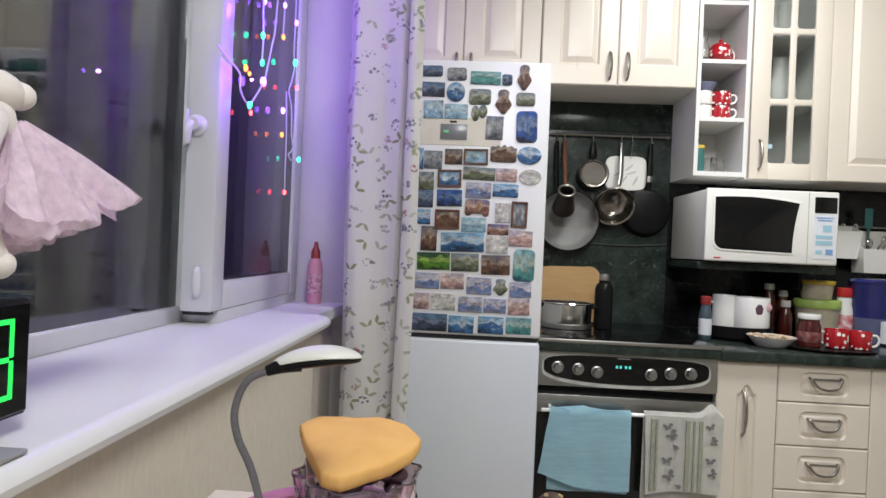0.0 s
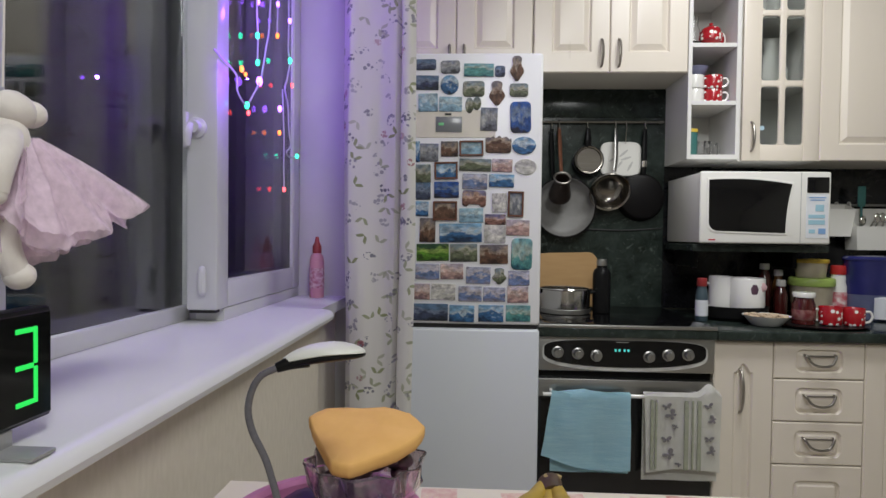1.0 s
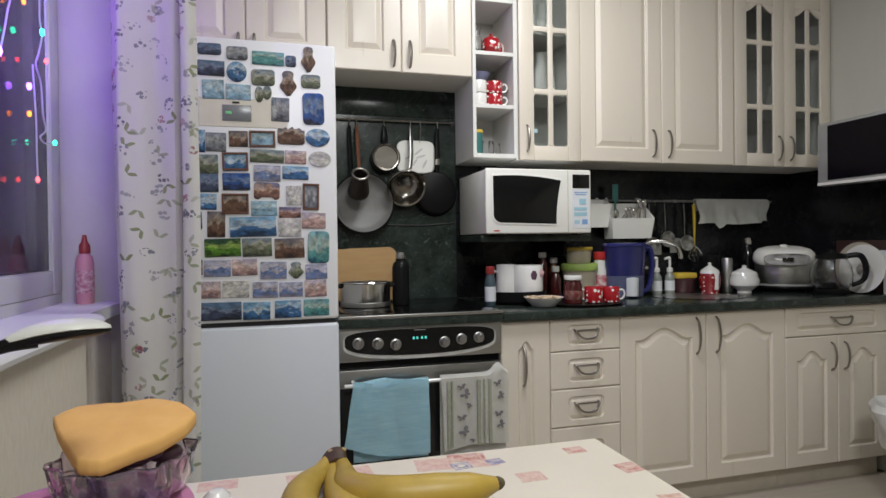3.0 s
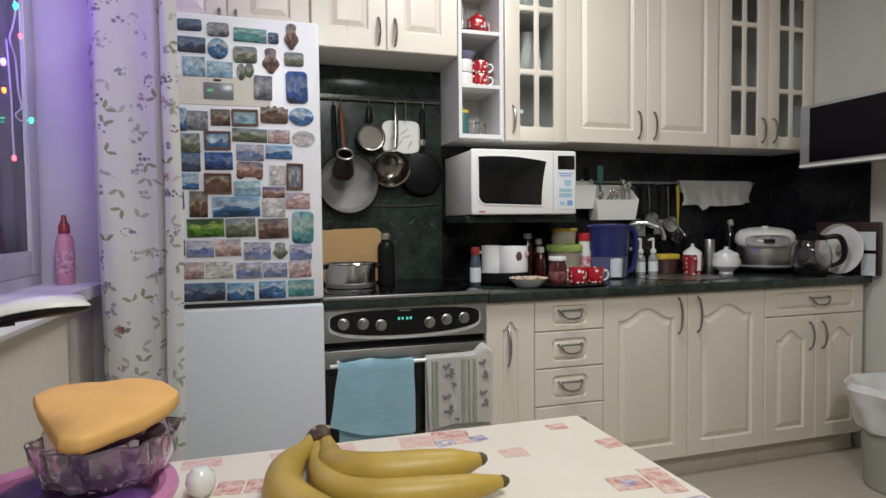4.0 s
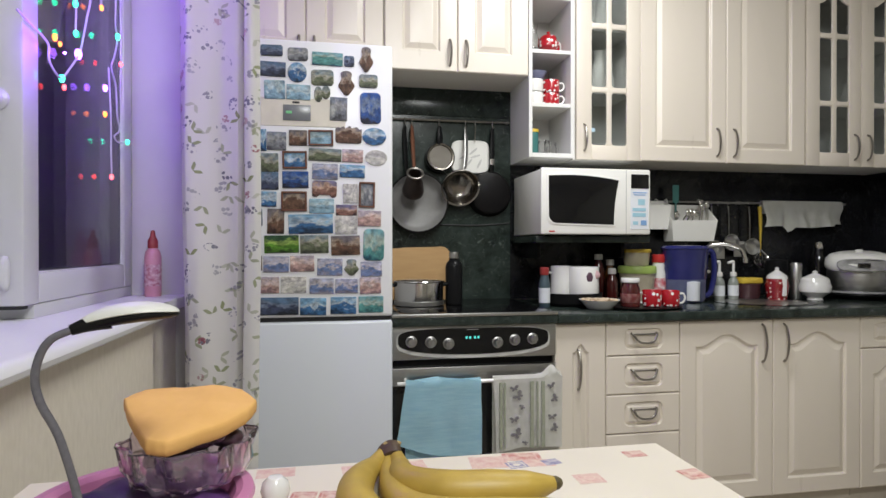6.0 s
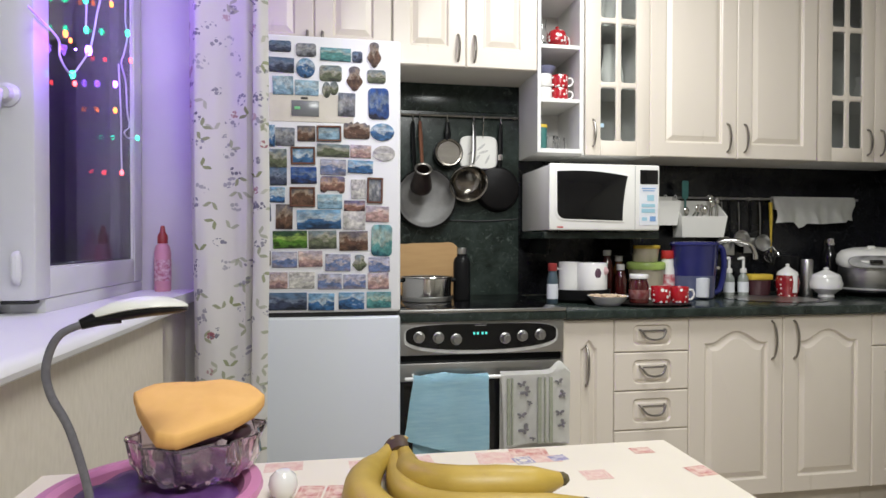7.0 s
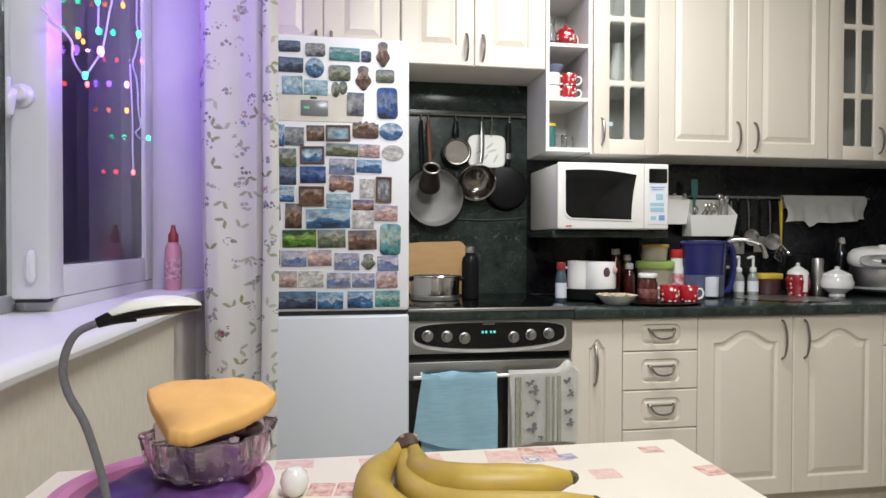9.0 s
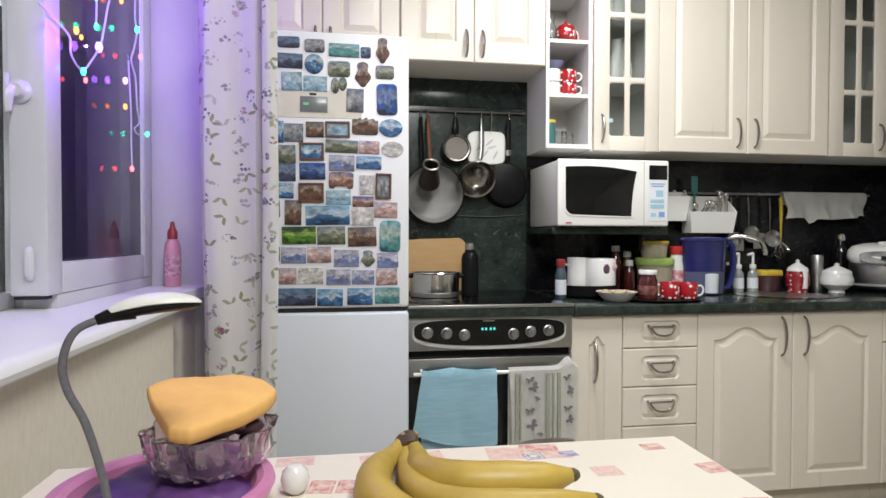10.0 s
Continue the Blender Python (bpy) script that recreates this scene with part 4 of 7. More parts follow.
# ---- stove details ----
def smile(x0, x1, z0, z1, y0, y1, dip=0.016):
    """The black control window, its lower edge bowed down."""
    loops = []
    for inset, y in ((0, y1), (0, y0 + 0.001), (0.001, y0)):
        loop = []
        for i in range(48):
            a = 2 * math.pi * (i + 0.5) / 48
            c, s = math.cos(a), math.sin(a)
            r = (abs(c) ** 4 + abs(s) ** 4) ** -0.25
            px, pz = c * r, s * r
            zz = (z0 + z1) / 2 + pz * ((z1 - z0) / 2 - inset)
            if pz < 0:
                zz -= dip * (1 - px * px)
            loop.append(((x0 + x1) / 2 + px * ((x1 - x0) / 2 - inset), y, zz))
        loops.append(loop)
    return loops_mesh(loops)


SILVER_TRIM = material("silver_trim", (0.62, 0.62, 0.60), 0.35, 0.2, (0.56, 0.56, 0.54), 20)
part("control_trim", smile(0.018, 0.574, 0.694, 0.786, -0.0165, -0.012), SILVER_TRIM, stove, "bright curved trim")
panel = part("control_window", smile(0.024, 0.568, 0.707, 0.784, -0.0185, -0.013), BLACKGLASS, stove, "black glass control window")
for i, (x, z) in enumerate(((0.070, 0.741), (0.138, 0.738), (0.201, 0.731), (0.378, 0.731), (0.441, 0.738), (0.507, 0.741))):
    bm = lathe([(0, 0), (0.020, 0), (0.020, 0.004), (0.016, 0.006), (0.0145, 0.022), (0.012, 0.025), (0, 0.0252)], (0, 0, 0), 22)
    box(-0.003, 0.003, -0.014, 0.014, 0.022, 0.030, 0.001, 1, bm)
    bmesh.ops.rotate(bm, verts=bm.verts, matrix=Matrix.Rotation(radians(12 * (i % 3 - 1)), 3, "Z"))
    bmesh.ops.rotate(bm, verts=bm.verts, matrix=Matrix.Rotation(radians(90), 3, "X"))
    bmesh.ops.translate(bm, verts=bm.verts, vec=(x, -0.0185, z))
    part("knob", bm, STEEL, stove, "steel control knob")
    part("mark", box(x - 0.004, x + 0.004, -0.0195, -0.016, z - 0.033, z - 0.029), RUBBER, panel)
for k in range(4):
    x = 0.262 + k * 0.013 + (0.004 if k > 1 else 0)
    part("clock_digit", box(x, x + 0.007, -0.0195, -0.018, 0.746, 0.755), TEAL_LED, panel, "unreadable glowing teal digit")
part("clock_mark", box(0.267, 0.309, -0.0192, -0.018, 0.777, 0.780), SILVER, panel)
bm = tube([(0.018, -0.052, 0.604), (0.2, -0.054, 0.604), (0.4, -0.054, 0.604), (0.565, -0.052, 0.604)], 0.0065, 10)
tube([(0.05, -0.052, 0.604), (0.05, -0.03, 0.606), (0.05, -0.008, 0.608)], 0.006, 8, (1, 1), bm)
tube([(0.535, -0.052, 0.604), (0.535, -0.03, 0.606), (0.535, -0.008, 0.608)], 0.006, 8, (1, 1), bm)
part("door_bar", bm, CERAMIC, stove, "pale oven door bar")


def towel(name, x0, x1, low, back_low, mat, label, skew=0.0, ripple=0.006, rise=0.0, seed=1, tilt=0.0):
    """A cloth hung over the oven bar, its front longer than its back."""
    own = bmesh.new()
    cols, rows = 26, 34
    grid = []
    for j in range(rows + 1):
        s = j / rows
        line = []
        for i in range(cols + 1):
            u = i / cols
            bar_z = 0.621 + rise * math.exp(-((u - 0.86) / 0.1) ** 2)
            hem = low + tilt * (1 - u) ** 1.5
            front = bar_z - hem
            back = bar_z - back_low
            d = s * (front + back)
            wav = ripple * math.sin(u * 9 + seed) * min(1.0, abs(d - front) / 0.12) + 0.003 * noise.noise((u * 5, s * 6, seed))
            if d < front:
                y, z = -0.066 + wav, hem + d
            else:
                y, z = -0.040 + wav * 0.4, bar_z - (d - front)
            close = max(0.0, 1 - abs(d - front) / 0.012)
            y += (-0.054 - y) * close * 0.6
            z += 0.004 * close
            hang = max(0.0, (front - d) / front) if d < front else 0.0
            x = x0 + (x1 - x0) * u + skew * hang * (1 - u) + 0.004 * noise.noise((s * 4, u * 2, seed + 3))
            z += 0.008 * hang ** 3 * math.sin(u * 5 + seed)
            line.append(own.verts.new((x, y, z)))
        grid.append(line)
    for a, b in zip(grid, grid[1:]):
        for i in range(cols):
            own.faces.new((a[i], a[i + 1], b[i + 1], b[i]))
    bmesh.ops.solidify(own, geom=own.faces[:], thickness=0.003)
    ob = part(name, own, mat, None, "", 60)
    ob.data.transform(Matrix.Translation((-(x0 + x1) / 2, 0.054, -low)))
    ob.location = ((x0 + x1) / 2, -0.054, low)
    BASE[ob] = Vector(ob.location)
    return tagged(ob, label, "towel")


towel("blue_towel", 0.047, 0.308, 0.352, 0.338, BLUE_TERRY, "light blue terry towel hanging on the oven bar", -0.034, 0.005, 0, 2, 0.04)
tt = towel("tea_towel", 0.352, 0.603, 0.362, 0.32, TEA_TOWEL, "pale tea towel with green stripes hanging on the oven bar", 0.008, 0.004, 0.03, 5)
# woven stripes and butterflies of the tea towel, sewn on its front
for x, w in ((0.376, 0.010), (0.390, 0.006), (0.488, 0.013), (0.508, 0.006), (0.529, 0.012)):
    bm = bmesh.new()
    n = 14
    cols = []
    for k in range(n + 1):
        s = k / n
        u = (x - 0.352) / 0.251
        z = 0.368 + (0.598 - 0.368) * s
        d = z - 0.362
        y = -0.0705 + 0.004 * math.sin(u * 9 + 5) * min(1.0, abs(d - 0.251) / 0.12)
        cols.append([bm.verts.new((x - w / 2, y - 0.0022, z)), bm.verts.new((x + w / 2, y - 0.0022, z)), bm.verts.new((x + w / 2, y + 0.002, z)), bm.verts.new((x - w / 2, y + 0.002, z))])
    for a, b in zip(cols, cols[1:]):
        for i in range(4):
            bm.faces.new((a[i], a[(i + 1) % 4], b[(i + 1) % 4], b[i]))
    part("stripe", bm, GREEN_STRIPE, tt, "woven green stripe", 5)


def butterfly(x, z, size, turn):
    bm = bmesh.new()
    u = (x - 0.352) / 0.251
    y = -0.0708 + 0.004 * math.sin(u * 9 + 5) * min(1.0, abs(z - 0.613) / 0.12)
    pts = []
    for i in range(28):
        a = 2 * math.pi * i / 28
        lobes = [long * max(0.0, math.cos(2.3 * math.remainder(a - at, 2 * math.pi))) ** 0.8 if abs(math.remainder(a - at, 2 * math.pi)) < 0.68 else 0.0 for at, long in ((0.45, 1.15), (2.35, 0.95), (-0.75, 0.55), (-2.5, 0.7))]
        r = 1.15 * size * (0.13 + max(lobes))
        pts.append((x + r * math.cos(a + turn), z + r * 0.8 * math.sin(a + turn)))
    f = [bm.verts.new((px, y, pz)) for px, pz in pts]
    g = [bm.verts.new((px, y + 0.003, pz)) for px, pz in pts]
    bm.faces.new(f)
    bm.faces.new(g[::-1])
    for i in range(28):
        bm.faces.new((f[i], g[i], g[(i + 1) % 28], f[(i + 1) % 28]))
    part("butterfly_print", bm, GREY_PRINT, tt, "grey printed butterfly")


for x, z, s, a in ((0.425, 0.575, 0.014, 0.4), (0.442, 0.548, 0.019, 1.0), (0.455, 0.510, 0.010, 2.0), (0.425, 0.465, 0.015, 0.2), (0.437, 0.415, 0.020, 0.9), (0.466, 0.385, 0.009, 2.4),
                   (0.560, 0.580, 0.013, 0.5), (0.575, 0.535, 0.015, 1.4), (0.562, 0.470, 0.014, 0.1), (0.574, 0.430, 0.016, 1.2)):
    butterfly(x, z, s, a)


# ---- pots and pans on the rail ----
rail = thing("hanging_rail", (0.3, 0.55, 1.62), "thin dark metal rail with hooks below the hood cabinet", "rail")
part("bar", tube([(0.02, 0.552, 1.632), (0.3, 0.552, 1.632), (0.592, 0.552, 1.632)], 0.0045, 8), PEWTER, rail)
for x in (0.112, 0.143, 0.265, 0.385, 0.43, 0.51):
    part("hook", tube([(x, 0.552, 1.640), (x, 0.543, 1.634), (x, 0.541, 1.61), (x, 0.533, 1.60), (x, 0.526, 1.606)], 0.0022, 6), CHROME, rail)
for x in (0.03, 0.58):
    part("bracket", box(x - 0.006, x + 0.006, 0.55, YB - 0.012, 1.626, 1.638, 0.002), PEWTER, rail)
setting("backsplash_band", box(0.004, 0.592, YB - 0.018, YB - 0.0125, 1.655, 1.776, 0.002), MARBLE, "dark marble-patterned band under the hood cabinet")


def facing_dish(profile, place, tilt=0.0, segs=36):
    """A turned dish whose mouth faces -y: profile of (radius, depth towards the viewer)."""
    bm = lathe(profile, (0, 0, 0), segs)
    bmesh.ops.rotate(bm, verts=bm.verts, matrix=Matrix.Rotation(radians(90 + tilt), 3, "X"))
    bmesh.ops.translate(bm, verts=bm.verts, vec=place)
    return bm


# wide grey pan, mouth to the room
pan = thing("frying_pan", (0.165, 0.54, 1.13), "wide frying pan with a grey lining hanging on the rail", "pan", "hanging pans")
part("bowl", facing_dish([(0, 0), (0.105, 0), (0.122, 0.012), (0.131, 0.045), (0.134, 0.047), (0.131, 0.049), (0.127, 0.046)], (0.168, 0.557, 1.262)), DARKPAN, pan)
part("lining", facing_dish([(0, 0.006), (0.100, 0.006), (0.118, 0.017), (0.1265, 0.0455), (0.1255, 0.0465), (0.114, 0.020), (0.098, 0.010), (0, 0.010)], (0.168, 0.5565, 1.262)), GREYPAN, pan, "grey non-stick lining")
part("handle", tube([(0.118, 0.520, 1.38), (0.116, 0.525, 1.44), (0.113, 0.54, 1.53), (0.112, 0.545, 1.60)], (0.010, 0.011, 0.012, 0.010), 10, (1, 0.6)), BLACK, pan)
# small long-handled pot before it
pot = thing("coffee_pot", (0.14, 0.44, 1.26), "small dark coffee pot with a brown wooden handle", "pot", "hanging pans")
COPPER = material("dark_copper", (0.035, 0.022, 0.018), 0.38, 0.3, (0.018, 0.013, 0.012), 30, bump=0.1)


def tipped(profile):
    """A turned piece of the pot, its mouth leaning out to the room."""
    bm = lathe(profile, (0, 0, 0), 28)
    bmesh.ops.rotate(bm, verts=bm.verts, matrix=Matrix.Rotation(radians(48), 3, "X"))
    bmesh.ops.translate(bm, verts=bm.verts, vec=(0.140, 0.491, 1.298))
    return bm


part("body", tipped([(0, 0), (0.042, 0.002), (0.047, 0.012), (0.046, 0.03), (0.036, 0.075), (0.031, 0.095), (0.034, 0.116), (0.031, 0.117), (0.027, 0.096), (0.040, 0.03), (0.040, 0.012), (0, 0.006)]), COPPER, pot)
part("rim", tipped([(0.028, 0.112), (0.036, 0.112), (0.037, 0.119), (0.033, 0.121), (0.028, 0.117)]), PEWTER, pot, "worn metal rim")
part("handle", tube([(0.140, 0.440, 1.402), (0.141, 0.478, 1.47), (0.142, 0.51, 1.54), (0.143, 0.538, 1.603)], (0.009, 0.0105, 0.011, 0.008), 10, (1, 0.7)), DARKWOOD, pot, "brown wooden handle")
# small steel pan
DULLSTEEL = material("dull_steel", (0.36, 0.335, 0.30), 0.22, 1.0, (0.24, 0.22, 0.195), 5, (1, 1, 14), 0.8, 0.06, 90)
sp = thing("small_steel_pan", (0.268, 0.52, 1.40), "small round steel pan with a black grip hanging on the rail", "pan", "hanging pans")
part("disc", facing_dish([(0, 0), (0.055, 0), (0.060, 0.004), (0.0605, 0.016), (0.058, 0.019), (0.053, 0.018), (0.050, 0.012), (0, 0.011)], (0.268, 0.535, 1.465)), DULLSTEEL, sp)
part("band", facing_dish([(0.061, 0), (0.066, 0.001), (0.066, 0.010), (0.061, 0.011)], (0.268, 0.537, 1.465)), BLACK, sp)
part("grip", tube([(0.266, 0.53, 1.52), (0.266, 0.528, 1.55), (0.266, 0.535, 1.60)], (0.018, 0.020, 0.012), 12, (1, 0.6)), BLACK, sp)
# white board
GREY_LEAF = material("grey_leaf_print", (0.42, 0.41, 0.40), 0.5, 0, (0.6, 0.59, 0.57), 60)
cb = thing("white_cutting_board", (0.41, 0.56, 1.40), "white plastic cutting board hanging on the rail", "cutting board", "hanging pans")
loops = []
for inset, y in ((0, 0.566), (0, 0.560), (0.003, 0.557)):
    loops.append([(0.412 + (0.088 - inset) * math.copysign(abs(math.cos(a)) ** 0.4, math.cos(a)), y, 1.475 + (0.074 - inset) * math.copysign(abs(math.sin(a)) ** 0.4, math.sin(a))) for a in [2 * math.pi * (i + 0.5) / 40 for i in range(40)]])
part("board", loops_mesh(loops), WHITE, cb)
for k, (dx, dz, turn) in enumerate(((-0.030, 0.010, 0.5), (-0.008, -0.018, 0.9), (0.022, 0.012, 0.3), (0.040, -0.022, 1.1), (0.012, 0.034, 0.7))):
    part("leaf_print", loops_mesh([[(0.412 + dx + 0.024 * math.cos(a) * math.cos(turn) - 0.005 * math.sin(a) * math.sin(turn), y, 1.465 + dz + 0.024 * math.cos(a) * math.sin(turn) + 0.005 * math.sin(a) * math.cos(turn)) for a in [2 * math.pi * i / 14 for i in range(14)]] for y in (0.5575, 0.5564)]), GREY_LEAF, cb, "grey printed leaf")
part("loop", tube([(0.43, 0.552, 1.54), (0.43, 0.545, 1.57), (0.43, 0.54, 1.602)], 0.002, 6), CHROME, cb)
# steel saucepan, tilted
sc = thing("steel_saucepan", (0.35, 0.49, 1.27), "polished steel saucepan hanging on the rail by its long handle", "saucepan", "hanging pans")
part("bowl", facing_dish([(0, 0), (0.040, 0.002), (0.064, 0.014), (0.077, 0.038), (0.081, 0.066), (0.087, 0.069), (0.085, 0.072), (0.078, 0.068), (0.073, 0.040), (0.060, 0.018), (0.038, 0.007), (0, 0.005)], (0.350, 0.540, 1.358), 30), DULLSTEEL, sc)
part("handle", tube([(0.372, 0.495, 1.415), (0.380, 0.505, 1.47), (0.384, 0.525, 1.55), (0.385, 0.54, 1.603)], (0.008, 0.010, 0.010, 0.006), 10, (1.3, 0.6)), STEEL, sc, "long steel handle")
# black frying pan
fp = thing("black_frying_pan", (0.5, 0.53, 1.2), "black frying pan hanging on the rail, base outwards", "pan", "hanging pans")
part("bowl", facing_dish([(0, 0.040), (0.080, 0.040), (0.092, 0.034), (0.101, 0.004), (0.104, 0.001), (0.101, 0), (0, 0.001)], (0.498, 0.562, 1.310)), DARKPAN, fp)
part("handle", tube([(0.506, 0.535, 1.405), (0.507, 0.53, 1.46), (0.508, 0.535, 1.54), (0.509, 0.54, 1.60)], (0.010, 0.013, 0.014, 0.010), 10, (1, 0.6)), BLACK, fp)
part("ferrule", tube([(0.5065, 0.532, 1.437), (0.507, 0.531, 1.455), (0.507, 0.531, 1.462)], 0.0145, 10, (1, 0.7)), CHROME, fp, "bright steel ferrule")

# on the stove
bd = thing("wooden_cutting_board", (0.175, 0.5, 0.832), "beech cutting board leaning on the wall behind the stove", "cutting board")
loops = []
for y, z0s in ((0.0, 0), (0.018, 0)):
    loops.append([(0.175 + 0.135 * math.copysign(abs(math.cos(a)) ** 0.25, math.cos(a)), 0.50 + y, 0.95 + 0.117 * math.copysign(abs(math.sin(a)) ** 0.25, math.sin(a)) + 0.004 * math.sin(6 * math.cos(a))) for a in [2 * math.pi * (i + 0.5) / 48 for i in range(48)]])
part("board", loops_mesh(loops[::-1]), WOOD, bd)
pt = thing("steel_pot", (0.145, 0.33, 0.832), "low steel pot with black grips on the stove", "pot")
part("body", lathe([(0, 0), (0.092, 0), (0.098, 0.006), (0.100, 0.094), (0.106, 0.098), (0.104, 0.101), (0.097, 0.098), (0.095, 0.008), (0, 0.006)], (0.145, 0.33, 0.832), 40), CHROME, pt)
part("base_ring", lathe([(0.094, 0.002), (0.1015, 0.004), (0.1015, 0.02), (0.0995, 0.022)], (0.145, 0.33, 0.832), 40), STEEL, pt)
for s in (-1, 1):
    part("grip", tube([(0.145 + s * 0.098, 0.315, 0.916), (0.145 + s * 0.118, 0.318, 0.918), (0.145 + s * 0.120, 0.335, 0.918), (0.145 + s * 0.098, 0.345, 0.916)], 0.008, 8), BLACK, pt)
bt = thing("black_bottle", (0.29, 0.33, 0.832), "tall matt black bottle with a steel cap on the stove", "bottle")
part("body", lathe([(0, 0), (0.032, 0), (0.035, 0.004), (0.035, 0.155), (0.030, 0.172), (0.020, 0.182), (0.020, 0.190), (0, 0.19)], (0.29, 0.33, 0.832), 28), BLACK, bt)
part("cap", lathe([(0, 0.190), (0.020, 0.190), (0.021, 0.194), (0.020, 0.212), (0.016, 0.216), (0, 0.216)], (0.29, 0.33, 0.832), 24), STEEL, bt)

# ---- microwave ----
part_y = 0.17
sh = thing("microwave_shelf", (0.84, 0.4, 1.09), "dark marble-patterned wall shelf under the microwave", "shelf")
part("board", box(0.604, 1.10, 0.22, YB - 0.014, 1.086, 1.113, 0.003), MARBLE, sh)
for x in (0.66, 1.04):
    part("bracket", box(x - 0.008, x + 0.008, 0.34, YB - 0.014, 1.02, 1.085, 0.003), BLACK, sh)
mw = thing("microwave", (0.85, 0.36, 1.114), "white microwave oven with a dark door window", "microwave")
part("body", box(0.613, 1.070, part_y + 0.014, 0.552, 1.119, 1.380, 0.006), WHITE, mw)
part("front", box(0.607, 1.074, part_y, part_y + 0.0135, 1.118, 1.382, 0.007, 3), WHITE, mw)


def door_window(inset, y):
    """The window's outline: a bowed top, a hollow right edge and a large lower left corner."""
    ring = [(0.637 + 0.295 * k / 16, 1.350 + 0.006 * math.sin(math.pi * k / 16) - 0.014 * (k / 16) ** 2) for k in range(17)]
    ring += [(0.9335 - 0.021 * (1 - (1 - k / 12) ** 2), 1.334 - 0.176 * k / 12) for k in range(13)]
    ring += [(0.909 - 0.237 * k / 8, 1.157 + 0.006 * k / 8) for k in range(9)]
    ring += [(0.672 - 0.034 * math.sin(a), 1.197 - 0.034 * math.cos(a)) for a in (0.2, 0.5, 0.8, 1.1, 1.4)]
    return [(0.785 + (px - 0.785) * (1 - inset), y, 1.253 + (pz - 1.253) * (1 - inset * 1.6)) for px, pz in ring]


part("window_bezel", loops_mesh([door_window(i, y) for i, y in ((-0.05, part_y + 0.004), (-0.05, part_y - 0.0012), (-0.035, part_y - 0.003), (-0.015, part_y - 0.0032))]), WHITE, mw, "raised white bezel")
part("door_window", loops_mesh([door_window(i, y) for i, y in ((0.0, part_y + 0.004), (0.0, part_y - 0.0035), (0.012, part_y - 0.0042))]), BLACKGLASS, mw, "dark door window with a bowed edge")
part("display", box(0.988, 1.066, part_y - 0.003, part_y + 0.002, 1.305, 1.362, 0.003), BLACKGLASS, mw)
part("door_seam", box(0.966, 0.968, part_y - 0.0008, part_y + 0.002, 1.122, 1.378), SILVER, mw)
st = part("sticker", box(0.986, 1.064, part_y - 0.0015, part_y + 0.001, 1.140, 1.302), LABELPAPER, mw, "pale blue paper label")
for z0, z1, x0, x1, m in ((1.286, 1.290, 0.995, 1.055, LABELBLUE), (1.277, 1.281, 1.0, 1.05, LABELBLUE), (1.238, 1.262, 1.018, 1.048, LABELCYAN), (1.213, 1.226, 0.994, 1.052, LABELCYAN), (1.190, 1.206, 0.994, 1.052, LABELCYAN), (1.156, 1.176, 1.030, 1.055, LABELBLUE), (1.158, 1.172, 0.996, 1.018, LABELCYAN)):
    part("print_bar", box(x0, x1, part_y - 0.0025, part_y - 0.001, z0, z1), m, st)
part("badge", box(0.640, 0.664, part_y - 0.001, part_y + 0.001, 1.128, 1.133), RED, mw)
for x in (0.66, 1.04):
    for y in (0.24, 0.5):
        part("foot", lathe([(0, 0), (0.010, 0), (0.011, 0.006), (0, 0.006)], (x, y, 1.1135), 12), BLACK, mw)

# ---- on the worktop ----
WZ = 0.827


def bottle(name, x, y, z, radius, tall, body, cap, label, neck=0.35, cap_h=0.025, band=None, group="worktop bottles"):
    """A bottle with a shoulder, a cap and a label band."""
    b = thing(name, (x, y, z), label, "bottle", group)
    r, h = radius, tall - cap_h
    part("body", lathe([(0, 0), (r * 0.94, 0), (r, r * 0.12), (r, h * 0.72), (r * 0.85, h * 0.84), (r * neck + r * 0.15, h * 0.93), (r * neck + r * 0.1, h), (0, h)], (x, y, z), 22), body, b)
    part("cap", lathe([(0, h), (r * neck + r * 0.2, h), (r * neck + r * 0.24, h + 0.002), (r * neck + r * 0.2, tall - 0.002), (r * neck + r * 0.1, tall), (0, tall)], (x, y, z), 20), cap, b)
    if band:
        part("label_band", lathe([(r * 1.0, h * 0.15), (r * 1.025, h * 0.155), (r * 1.025, h * 0.6), (r * 1.0, h * 0.605)], (x, y, z), 22), band, b)
    return b


def mug(name, x, y, z, radius, tall, mat, label, turn=0.0, group="mugs", parent_thing=None):
    """A mug with a wall, a foot and a bent handle."""
    m = thing(name, (x, y, z), label, "mug", group)
    r, h = radius, tall
    part("cup", lathe([(0, 0.002), (r * 0.8, 0), (r * 0.93, h * 0.06), (r, h * 0.3), (r, h * 0.97), (r * 0.97, h), (r * 0.93, h * 0.97), (r * 0.9, h * 0.15), (0, h * 0.1)], (x, y, z), 28), mat, m)
    c, s = math.cos(turn), math.sin(turn)
    pts = [(r * 0.96, h * 0.80), (r * 1.35, h * 0.80), (r * 1.55, h * 0.55), (r * 1.35, h * 0.28), (r * 0.95, h * 0.2)]
    part("handle", tube([(x + c * a, y + s * a, z + b) for a, b in pts], r * 0.12, 8), CERAMIC if mat is RED_DOTS else mat, m)
    return m


